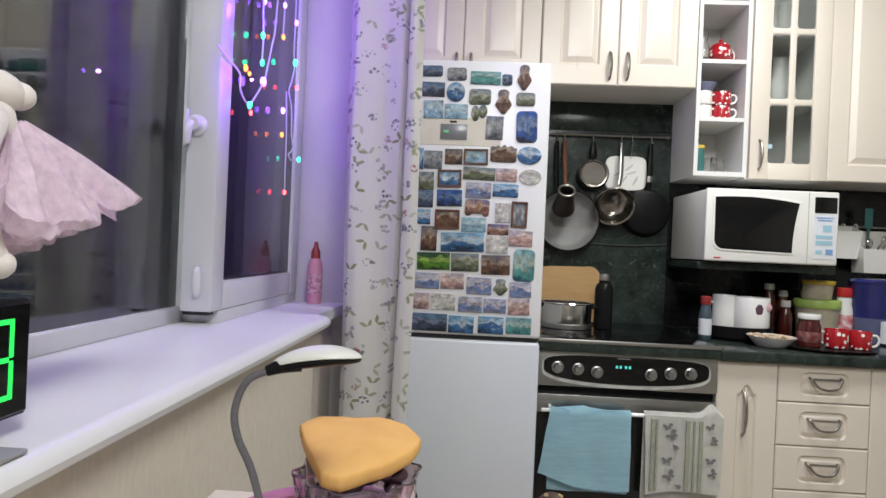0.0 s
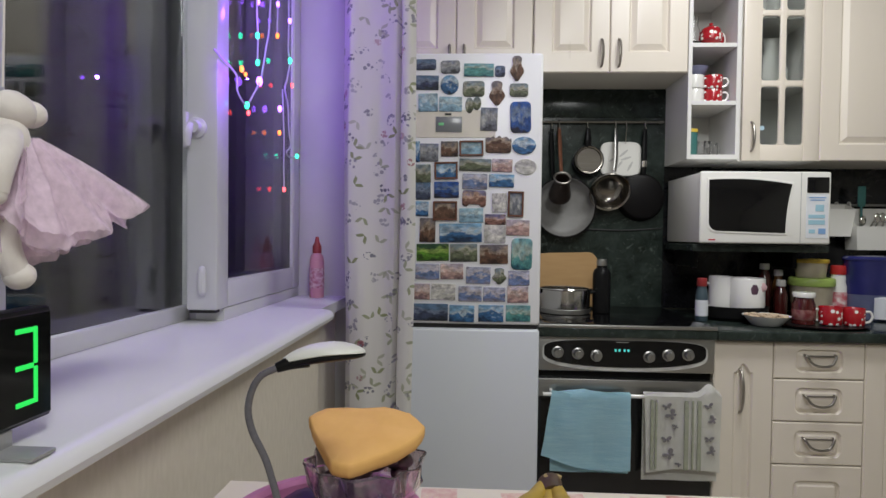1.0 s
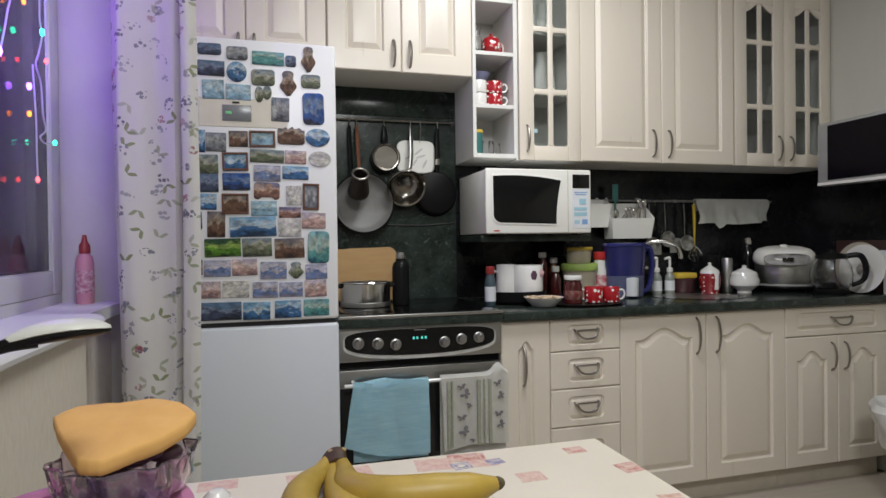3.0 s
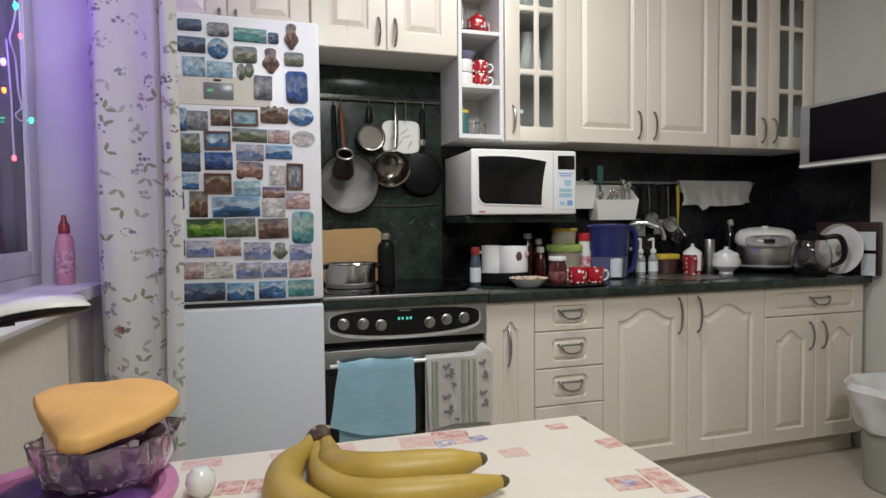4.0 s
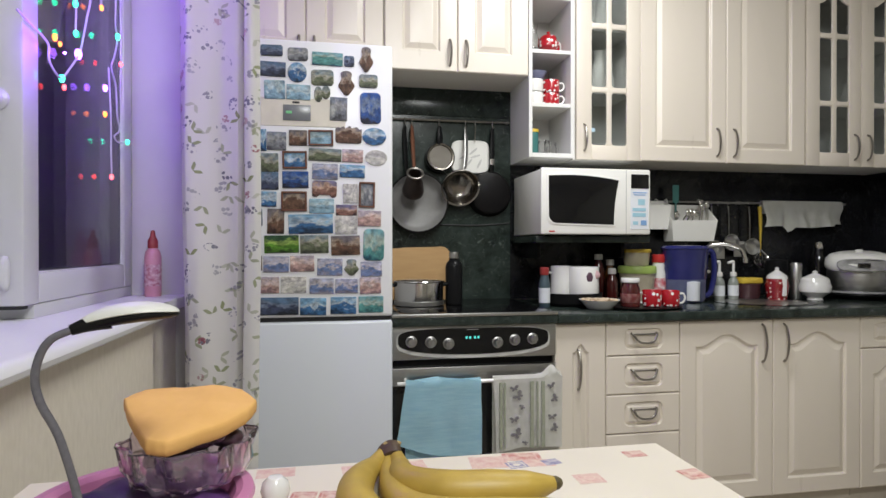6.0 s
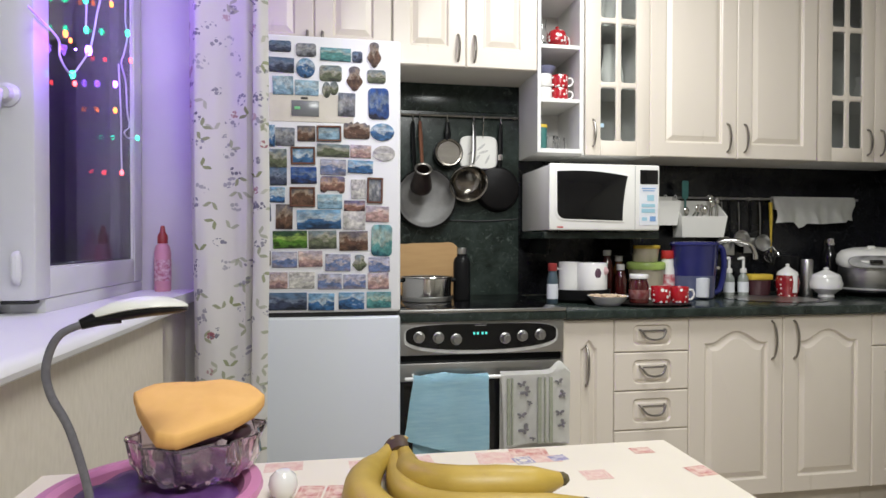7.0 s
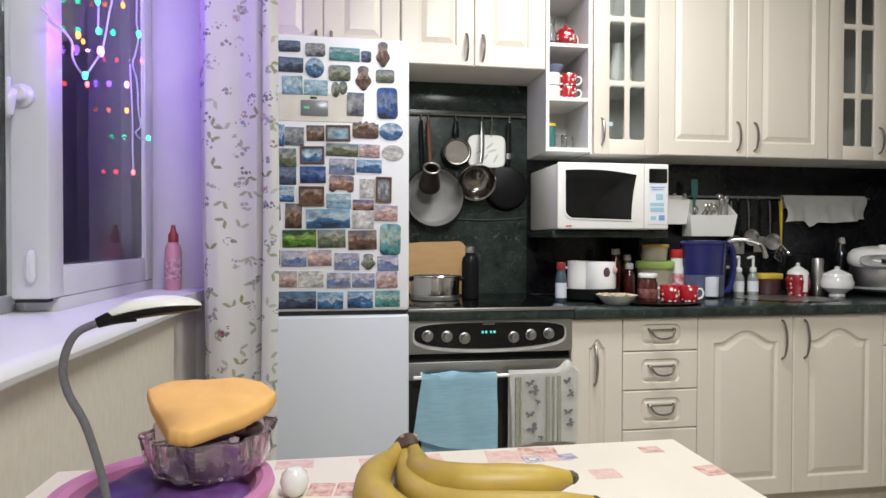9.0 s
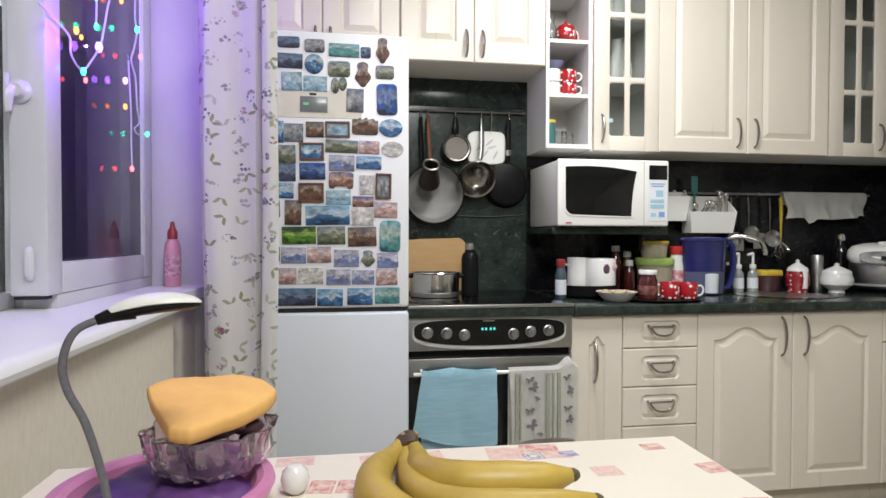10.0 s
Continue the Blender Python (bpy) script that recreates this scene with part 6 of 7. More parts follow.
def draped(name, x0, x1, low, y, mat, label):
    """A thin cloth folded over the utensil rail."""
    own = bmesh.new()
    cols, rows = 30, 16
    grid = []
    for j in range(rows + 1):
        line = []
        for i in range(cols + 1):
            u, s = i / cols, j / rows
            zl = low + 0.004 * math.sin(u * 9.0) - 0.028 * math.exp(-((u - 0.31) / 0.035) ** 2) + (0.012 if u > 0.88 else 0.0)
            z = zl + (RZ + 0.012 - zl) * s
            yy = y - 0.012 * math.sin(u * 17 + 2 * s) * (1 - s) - 0.006 * math.sin(u * 41) * (1 - s) + (0.545 - 0.012 - y) * s ** 5
            line.append(own.verts.new((x0 + (x1 - x0) * u + 0.008 * math.sin(s * 6 + u * 3), yy, z)))
        grid.append(line)
    back = [own.verts.new((v.co.x, 0.558, RZ - 0.05)) for v in grid[-1]]
    grid.append([own.verts.new((v.co.x, 0.549, RZ + 0.014)) for v in grid[-1]])
    grid.append(back)
    for a, b in zip(grid, grid[1:]):
        for i in range(cols):
            own.faces.new((a[i], a[i + 1], b[i + 1], b[i]))
    bmesh.ops.solidify(own, geom=own.faces[:], thickness=0.002)
    ob = part(name, own, mat, None, "", 60)
    tagged(ob, label, "cloth")


draped("dish_cloth", 1.880, 2.322, 1.166, 0.52, material("off_white_cloth", (0.82, 0.82, 0.77), 0.9, 0, (0.74, 0.74, 0.69), 30, bump=0.6, bump_scale=200), "crumpled off-white dish cloth over the utensil rail")

# ---- crockery on the open shelves and behind the panes ----
mug("white_cup", 0.650, 0.37, 1.669, 0.036, 0.055, CERAMIC, "white cup in a stack on the open shelf", -0.3, "cups")
mug("white_cup", 0.650, 0.37, 1.725, 0.036, 0.055, CERAMIC, "white cup on top of another cup", -0.3, "cups")
mug("red_dotted_mug", 0.722, 0.37, 1.669, 0.036, 0.055, RED_DOTS, "red mug with white dots on the open shelf", -0.2, "cups")
mug("red_dotted_mug", 0.722, 0.37, 1.725, 0.036, 0.055, RED_DOTS, "red mug with white dots on another mug", -0.2, "cups")
bl = thing("blue_bowl", (0.655, 0.37, 1.781), "small grey-blue bowl on the stacked cups", "bowl")
part("dish", lathe([(0, 0), (0.024, 0), (0.03, 0.006), (0.046, 0.034), (0.044, 0.035), (0.028, 0.01), (0, 0.006)], (0.66, 0.38, 1.781), 26), material("grey_blue_glaze", (0.22, 0.23, 0.36), 0.3), bl)
cf = thing("glass_carafe", (0.64, 0.38, 1.892), "clear glass carafe on the open shelf", "carafe")
part("vessel", lathe([(0, 0), (0.026, 0), (0.030, 0.02), (0.026, 0.06), (0.016, 0.085), (0.020, 0.12), (0.018, 0.12), (0.014, 0.086), (0.024, 0.06), (0.028, 0.02), (0, 0.004)], (0.642, 0.37, 1.892), 24), GLASS, cf)
sugar = sugar_pot(0.71, 0.37, "small red dotted teapot on the open shelf", 0.042, 0.10, RED_DOTS, RED_DOTS)
sugar.location.z = 1.892
mug("red_dotted_mug", 0.758, 0.42, 1.892, 0.024, 0.07, RED_DOTS, "slim red dotted mug beside the teapot", -1.2, "cups")
tj = thing("tea_tin", (0.64, 0.38, 1.461), "teal tin with a yellow lid on the open shelf", "tin")
part("can", lathe([(0, 0), (0.022, 0), (0.023, 0.003), (0.023, 0.095), (0, 0.095)], (0.642, 0.37, 1.461), 22), TEAL, tj)
part("lid", lathe([(0, 0.095), (0.025, 0.095), (0.025, 0.108), (0, 0.110)], (0.642, 0.37, 1.461), 22), YELLOW, tj)
for x, y, label in ((0.690, 0.37, "clear glass tea cup on the open shelf"), (0.735, 0.41, "small clear glass cup")):
    mug("glass_cup", x, y, 1.461, 0.026, 0.06, GLASS, label, 0.3, "cups")
for x, y, z, r, h in ((0.90, 0.45, 1.746, 0.04, 0.19), (0.985, 0.45, 1.746, 0.042, 0.20), (1.04, 0.50, 1.746, 0.035, 0.17), (0.92, 0.45, 2.012, 0.04, 0.15), (1.0, 0.46, 2.012, 0.04, 0.16), (0.90, 0.48, 1.4565, 0.03, 0.09),
                      (1.99, 0.46, 1.7335, 0.045, 0.16), (2.30, 0.46, 1.7335, 0.04, 0.14), (2.06, 0.47, 2.0435, 0.045, 0.13), (2.34, 0.47, 2.0435, 0.05, 0.12), (2.02, 0.46, 1.4565, 0.04, 0.12)):
    v = thing("pale_vase", (x, y, z), "pale tall vessel behind the cabinet pane", "vase", "crockery behind glass")
    part("vessel", lathe([(0, 0), (r * 0.7, 0), (r * 0.95, h * 0.15), (r, h * 0.45), (r * 0.7, h * 0.8), (r * 0.8, h), (r * 0.74, h), (r * 0.62, h * 0.8), (0, h * 0.6)], (x, y, z), 22), CERAMIC, v)
gb = thing("green_box", (1.985, 0.40, 1.7335), "green packet behind the corner cabinet pane", "box")
part("carton", box(1.965, 2.035, 0.37, 0.41, 1.734, 1.86, 0.003), material("green_packet", (0.03, 0.16, 0.05), 0.4), gb)
# thin pale blue box that stands in for a reflection on the pane
ns = thing("pane_glint", (0.885, 0.305, 1.53), "small pale blue reflection painted on a glass pane", "sticker")
part("paper", box(0.862, 0.895, 0.3055, 0.308, 1.556, 1.572), material("pale_blue_glint", (0.45, 0.62, 0.72), 0.5), ns)

# ---- television on the side wall ----
tv = thing("television", (2.24, -0.18, 1.46), "small flat television with a silver frame on a wall arm", "television")
part("case", box(2.205, 2.255, -0.42, 0.117, 1.323, 1.607, 0.006), SILVER, tv)
part("screen", box(2.2025, 2.206, -0.392, 0.064, 1.347, 1.592, 0.001, 1), SCREEN, tv, "black glossy screen")
part("lower_trim", box(2.2015, 2.2055, -0.418, 0.115, 1.325, 1.338, 0.001, 1), CERAMIC, tv, "pale lower trim")
part("arm", box(2.254, XR - 0.012, -0.19, -0.13, 1.43, 1.49, 0.006), BLACK, tv)
part("wall_plate", box(XR - 0.013, XR - 0.001, -0.23, -0.09, 1.37, 1.55, 0.003), BLACK, tv)

# ---- waste bin ----
bn = thing("waste_bin", (2.24, -0.33, 0), "grey waste bin with a white bag over its rim", "waste bin")
part("bucket", lathe([(0, 0), (0.115, 0), (0.122, 0.006), (0.140, 0.33), (0, 0.33)], (2.245, -0.34, 0), 30), BINGREY, bn)
part("bag", lathe([(0.146, 0.24), (0.158, 0.27), (0.166, 0.32), (0.185, 0.36), (0.196, 0.40), (0.178, 0.425), (0.15, 0.40), (0.12, 0.34), (0, 0.30)], (2.245, -0.34, 0), 60, (1, 1), None, 0.05, 7, 14), BAG, bn, "crumpled white bin bag")
bm = bmesh.new()
bmesh.ops.create_icosphere(bm, subdivisions=2, radius=0.024)
bmesh.ops.scale(bm, verts=bm.verts, vec=(0.5, 0.35, 1.1))
bmesh.ops.translate(bm, verts=bm.verts, vec=(2.16, -0.505, 0.345))
part("hole", bm, BLACK, bn, "dark hole in the bag")

# ---- table things ----
oc = thing("oilcloth", (-0.13, -1.53, TZ - 0.002), "cream oilcloth printed with reddish squares on the table", "tablecloth")
bm = box(-0.606, 0.345, -1.93, -1.13, TZ - 0.002, TZ, 0.0008, 1)
box(0.3425, 0.345, -1.93, -1.13, TZ - 0.012, TZ - 0.0022, 0, 1, bm)
box(-0.606, 0.342, -1.1325, -1.13, TZ - 0.012, TZ - 0.0022, 0, 1, bm)
part("sheet", bm, OILCLOTH, oc)


PRINTS = []


def print_square(x, y, w, h, turn, mat, rings=2):
    """One printed motif: a frame, an inner field and a mark."""
    field = part("printed_square", box(-w / 2, w / 2, -h / 2, h / 2, 0, 0.00012), mat, None)
    field.parent = oc
    PRINTS.append(field)
    field.location = Vector((x, y, TZ + 0.00002 * len(PRINTS))) - BASE[oc]
    field.rotation_euler = (0, 0, radians(turn))
    BASE[field] = Vector((0, 0, 0))
    if rings:
        other = {BRICK_PRINT: PINK_PRINT, PINK_PRINT: PALE_PRINT, BLUE_PRINT: OILCLOTH}[mat]
        bm = bmesh.new()
        n = 24
        for a, b, c, d in ((-w * 0.40, w * 0.40, h * 0.32, h * 0.38), (-w * 0.40, w * 0.40, -h * 0.38, -h * 0.32), (-w * 0.40, -w * 0.34, -h * 0.32, h * 0.32), (w * 0.34, w * 0.40, -h * 0.32, h * 0.32)):
            box(a, b, c, d, 0.00012, 0.00022, 0, 1, bm)
        if rings > 1:
            lathe([(0.0, 0.00012), (w * 0.20, 0.00012), (w * 0.20, 0.00022), (0, 0.00022)], (0, 0, 0), 16, (1, h / w), bm)
            box(-w * 0.05, w * 0.05, -h * 0.14, h * 0.14, 0.00022, 0.0003, 0, 1, bm)
        part("motif", bm, other, field)


print_square(-0.272, -1.152, 0.055, 0.034, 2, PINK_PRINT, 0)
print_square(-0.152, -1.160, 0.05, 0.036, 4, PINK_PRINT, 1)
print_square(-0.082, -1.166, 0.062, 0.050, 6, PINK_PRINT, 2)
print_square(-0.229, -1.248, 0.034, 0.042, -8, BRICK_PRINT, 2)
print_square(-0.192, -1.252, 0.034, 0.042, -8, BRICK_PRINT, 2)
print_square(0.045, -1.166, 0.058, 0.048, -4, PINK_PRINT, 1)
print_square(0.102, -1.152, 0.060, 0.032, -6, BRICK_PRINT, 1)
print_square(0.120, -1.182, 0.046, 0.028, -4, PINK_PRINT, 0)
print_square(0.084, -1.184, 0.030, 0.026, 8, BLUE_PRINT, 2)
print_square(0.140, -1.182, 0.027, 0.022, 10, BLUE_PRINT, 0)
print_square(0.283, -1.172, 0.034, 0.026, 0, BRICK_PRINT, 2)
print_square(0.170, -1.253, 0.040, 0.034, 0, PINK_PRINT, 2)
print_square(0.326, -1.264, 0.034, 0.036, 6, BRICK_PRINT, 2)
print_square(0.272, -1.394, 0.050, 0.040, -4, BRICK_PRINT, 1)
print_square(0.272, -1.394, 0.020, 0.016, 20, BLUE_PRINT, 0)
print_square(0.318, -1.400, 0.034, 0.075, -6, BRICK_PRINT, 1)
print_square(0.322, -1.470, 0.034, 0.034, 0, BLUE_PRINT, 2)
print_square(0.05, -1.45, 0.05, 0.05, 12, BRICK_PRINT, 2)
print_square(-0.30, -1.42, 0.05, 0.05, 12, PINK_PRINT, 2)


def banana(line, radii, parent):
    """One banana: a five-sided, softened body along a bent line, with dark tip."""
    body = part("banana", tube(line, radii, 10, (1, 1), None, 8), BANANA, parent, "ripe yellow banana", 50)
    end, before = Vector(line[-1]), Vector(line[-2])
    way = (end - before).normalized()
    part("tip", tube([end - way * 0.004, end + way * 0.004, end + way * 0.010], (radii[-1] * 1.06, radii[-1] * 0.95, radii[-1] * 0.5), 10), BANANA_TIP, body, "dark tip")


bc = thing("banana_bunch", (-0.05, -1.27, TZ), "bunch of yellow bananas lying on the oilcloth", "bananas")
R5 = (0.009, 0.012, 0.018, 0.0205, 0.0205, 0.017, 0.008)
R6 = (0.010, 0.013, 0.022, 0.0255, 0.0255, 0.021, 0.009)
banana([(-0.100, -1.182, 0.767), (-0.098, -1.222, 0.766), (-0.095, -1.280, 0.766), (-0.055, -1.322, 0.768), (0.005, -1.335, 0.769), (0.050, -1.337, 0.770), (0.086, -1.335, 0.772)], R6, bc)
banana([(-0.109, -1.184, 0.764), (-0.116, -1.240, 0.760), (-0.110, -1.320, 0.7605), (-0.070, -1.368, 0.7605), (0.000, -1.384, 0.7605), (0.055, -1.385, 0.760), (0.098, -1.381, 0.760)], R5, bc)
banana([(-0.119, -1.180, 0.767), (-0.134, -1.214, 0.764), (-0.156, -1.265, 0.763), (-0.162, -1.335, 0.764), (-0.136, -1.40, 0.763), (-0.09, -1.445, 0.762), (-0.04, -1.47, 0.765)], R6, bc)
part("stem", tube([(-0.110, -1.196, 0.763), (-0.110, -1.184, 0.766), (-0.110, -1.172, 0.769), (-0.109, -1.166, 0.770)], (0.0165, 0.019, 0.0185, 0.0150), 20, (1.15, 0.8)), BANANA_STEM, bc, "browned stem end", 70)
part("stem_cut", lathe([(0, -0.004), (0.011, -0.004), (0.0125, 0.000), (0.010, 0.0022), (0, 0.0028)], (-0.105, -1.176, 0.782), 20, (1.1, 0.6), None, 0.08, 3, 20), BANANA_CUT, bc, "pale cut stem end", 60)

eg = thing("white_ball", (-0.262, -1.262, TZ), "small glossy white ball on the table", "ball")
part("ball", lathe([(0, 0), (0.008, 0.0005), (0.0155, 0.008), (0.0185, 0.019), (0.0165, 0.029), (0.009, 0.0365), (0, 0.038)], (-0.262, -1.262, TZ), 26), CERAMIC, eg)

# pink basin, faceted bowl, orange cloth
px_, py_ = -0.408, -1.305
pb = thing("pink_basin", (px_, py_, TZ), "round pink plastic basin on the table", "basin")
part("basin", lathe([(0, 0), (0.100, 0), (0.112, 0.006), (0.122, 0.026), (0.126, 0.034), (0.124, 0.040), (0.112, 0.041), (0.104, 0.036), (0.100, 0.022), (0.09, 0.012), (0, 0.010)], (px_, py_, TZ), 44), PINK, pb)
cl = thing("purple_cloth", (px_, py_, TZ + 0.012), "dark purple cloth lying in the pink basin", "cloth")
bm = lathe([(0, 0.028), (0.03, 0.026), (0.06, 0.030), (0.085, 0.024), (0.097, 0.012), (0.085, 0.004), (0, 0.002)], (px_, py_, TZ + 0.0115), 44, (1, 1), None, 0.06, 5, 30)
for v in bm.verts:
    v.co.z += 0.010 * noise.noise(v.co * 28)
part("folds", bm, PURPLE, cl)
bx, by = -0.366, -1.258
fb = thing("faceted_bowl", (bx, by, TZ + 0.03), "faceted pinkish glass bowl standing in the basin", "bowl")
bm = lathe([(0, 0), (0.045, 0.0), (0.062, 0.010), (0.075, 0.030), (0.077, 0.056), (0.076, 0.059), (0.074, 0.056), (0.071, 0.034), (0.058, 0.014), (0, 0.008)], (bx, by, TZ + 0.036), 60, (1, 1), None, 0.06, 10, 60)
for v in bm.verts:
    v.co += (v.co - Vector((bx, by, v.co.z))) * 0.11 * noise.noise(v.co * 55)
part("vessel", bm, PINKGLASS, fb, "", 28)
dk = thing("dark_sweets", (bx, by, TZ + 0.05), "dark wrapped sweets inside the glass bowl", "sweets")
WRAPPER = material("brown_wrapper", (0.10, 0.05, 0.06), 0.3, 0, (0.04, 0.02, 0.03), 40, coat=0.3)
rng = random.Random(12)
for i in range(16):
    a, r = rng.uniform(0, 6.28), 0.050 * math.sqrt(rng.random())
    own = bmesh.new()
    bmesh.ops.create_icosphere(own, subdivisions=2, radius=rng.uniform(0.012, 0.018))
    bmesh.ops.scale(own, verts=own.verts, vec=(1.3, 0.9, 0.7))
    bmesh.ops.rotate(own, verts=own.verts, matrix=Matrix.Rotation(rng.uniform(0, 3), 3, "Z"))
    bmesh.ops.translate(own, verts=own.verts, vec=(bx + r * math.cos(a), by + r * math.sin(a), TZ + 0.064 + rng.uniform(0, 0.035)))
    part("sweet", own, WRAPPER, dk)


def orange_cloth():
    """A thick folded cloth, rounded at the back and pointed towards the table's front."""
    corners = [(-0.460, -1.222), (-0.445, -1.196), (-0.350, -1.178), (-0.310, -1.190), (-0.284, -1.226), (-0.292, -1.258), (-0.335, -1.308), (-0.375, -1.338), (-0.398, -1.334), (-0.430, -1.280)]
    line = []
    for k, c in enumerate(corners):
        a, b = Vector((*corners[k - 1], 0)), Vector((*corners[(k + 1) % len(corners)], 0))
        c = Vector((*c, 0))
        line += [c + (a - c) * 0.42, c + (a - c) * 0.15 + (b - c) * 0.04, c + (a - c) * 0.04 + (b - c) * 0.04, c + (b - c) * 0.15 + (a - c) * 0.04, c + (b - c) * 0.42]
    mid = Vector((-0.37, -1.25, 0))

    def lift(p):
        return 0.864 + (p.y + 1.25) * 0.20 - (p.x + 0.37) * 0.045
    loops = []
    for s, dz in ((0.86, -0.0135), (0.97, -0.0133), (0.99, -0.011), (1.0, -0.005), (1.0, 0.000), (0.992, 0.0042), (0.965, 0.0055), (0.80, 0.006), (0.55, 0.0065), (0.25, 0.007), (0.05, 0.007)):
        loop = []
        for p in line:
            q = mid + (p - mid) * s * 0.955
            sag = 0.004 * max(0.0, s - 0.7) / 0.3
            loop.append((q.x, q.y, lift(q) + dz - sag * 0.5 + 0.0035 * noise.noise((q.x * 30, q.y * 30, 2.0))))
        loops.append(loop)
    return loops_mesh(loops)


orc = part("orange_cloth", orange_cloth(), ORANGE, None, "", 50)
tagged(orc, "folded orange microfibre cloth over the glass bowl", "cloth")

# gooseneck lamp
gl = thing("gooseneck_lamp", (-0.41, -1.50, TZ), "small gooseneck clip lamp with a white bean-shaped head", "lamp")
part("base", lathe([(0, 0), (0.035, 0), (0.038, 0.006), (0.034, 0.016), (0.012, 0.022), (0, 0.023)], (-0.405, -1.475, TZ), 26), BLACK, gl)
part("neck", tube([(-0.405, -1.475, TZ + 0.018), (-0.416, -1.452, 0.825), (-0.434, -1.448, 0.892), (-0.452, -1.447, 0.930), (-0.456, -1.446, 0.957), (-0.446, -1.443, 0.984), (-0.422, -1.436, 0.996)], 0.0037, 12, (1, 1), None, 8), GREYCORD, gl, "grey ribbed gooseneck")
part("collar", tube([(-0.430, -1.438, 0.993), (-0.416, -1.432, 0.998), (-0.400, -1.425, 1.001)], (0.0055, 0.008, 0.010), 12, (1, 0.8)), BLACK, gl)


def lamp_head(top):
    """The bean-shaped head: its upper shell or its underside tray."""
    own = bmesh.new()
    bmesh.ops.create_uvsphere(own, u_segments=28, v_segments=14, radius=1)
    for v in own.verts:
        k = v.co.copy()
        wide = 0.034 * (0.72 + 0.28 * k.x)
        thick = (0.010 if k.z > 0 else 0.003) if top else (0.002 if k.z > 0 else 0.009)
        v.co = Vector((k.x * 0.046, k.y * wide, k.z * thick - 0.006 * k.x * k.x + (0 if top else -0.002)))
    bmesh.ops.rotate(own, verts=own.verts, matrix=Matrix.Rotation(radians(18), 3, "Z"))
    bmesh.ops.rotate(own, verts=own.verts, matrix=Matrix.Rotation(radians(-6), 3, "Y"))
    bmesh.ops.translate(own, verts=own.verts, vec=(-0.386, -1.417, 1.007))
    return own


part("shade", lamp_head(True), LAMPWHITE, gl, "white upper shell")
part("underside", lamp_head(False), BLACK, gl, "dark underside")

# ---- curtain ----
def curtain_mesh():
    own = bmesh.new()
    cols, rows = 60, 60
    grid = []
    for j in range(rows + 1):
        z = 0.06 + (2.36 - 0.06) * j / rows
        line = []
        for i in range(cols + 1):
            u = i / cols
            x = -0.622 + 0.220 * u + 0.005 * math.sin(z * 3.1 + u * 4) + 0.003 * noise.noise((u * 3, z * 2.5, 7))
            fold = 0.006 * math.sin(u * 7.2 + 0.4) if u < 0.76 else 0.010 * math.sin((u - 0.76) * 13)
            crease = 0.055 * math.exp(-((u - 0.765) / 0.024) ** 2)
            y = -0.275 - fold + crease + 0.05 * max(0, 0.12 - u) / 0.12 + 0.010 * math.sin(z * 2.2 + u * 9) + 0.006 * noise.noise((u * 6, z * 3, 1))
            line.append(own.verts.new((x, y, z)))
        grid.append(line)
    for a, b in zip(grid, grid[1:]):
        for i in range(cols):
            own.faces.new((a[i], a[i + 1], b[i + 1], b[i]))
    bmesh.ops.solidify(own, geom=own.faces[:], thickness=0.0025)
    return own


ct = thing("curtain", (-0.52, -0.27, 0.06), "white curtain printed with small flowers and leaves beside the fridge", "curtain")
part("drape", curtain_mesh(), CURTAIN, ct, "", 70)
part("rod", tube([(-0.60, -2.0, 2.40), (-0.56, -1.0, 2.40), (-0.56, 0.2, 2.40)], 0.012, 10), PVC, ct)
for y in (-1.7, 0.1):
    part("bracket", box(-0.68, -0.56, y - 0.01, y + 0.01, 2.39, 2.41, 0.002), PVC, ct)

# ---- window sill things ----
sb = thing("pink_bottle", (-0.785, 0.06, SILLZ), "pink plastic bottle with a red pointed cap on the sill", "bottle")
part("body", lathe([(0, 0), (0.024, 0), (0.026, 0.005), (0.026, 0.13), (0.022, 0.150), (0.013, 0.160), (0, 0.16)], (-0.785, 0.06, SILLZ), 26), PINKSOAP, sb)
part("cap", lathe([(0, 0.160), (0.016, 0.160), (0.016, 0.185), (0.009, 0.198), (0.006, 0.218), (0, 0.22)], (-0.785, 0.06, SILLZ), 22), REDCAP, sb)
part("label", lathe([(0.0265, 0.035), (0.0268, 0.036), (0.0268, 0.105), (0.0265, 0.106)], (-0.785, 0.06, SILLZ), 26), material("pink_label", (0.66, 0.46, 0.50), 0.4, 0, (0.42, 0.14, 0.2), 90, amount=0.25), sb)

ck = thing("digital_clock", (-0.71, -1.5, SILLZ), "black desk clock with glowing green digits on the sill", "clock")
part("case", box(-0.722, -0.701, -1.62, -1.400, 0.926, 1.050, 0.004), BLACK, ck)
face = part("face", box(-0.7015, -0.6985, -1.615, -1.404, 0.931, 1.045, 0.001, 1), BLACKGLASS, ck, "glossy black face")
bm = box(-0.735, -0.655, -1.49, -1.455, SILLZ, SILLZ + 0.005, 0.002)
box(-0.72, -0.702, -1.49, -1.455, SILLZ + 0.004, 0.927, 0.002, 2, bm)
part("foot", bm, SILVER, ck, "silver foot")


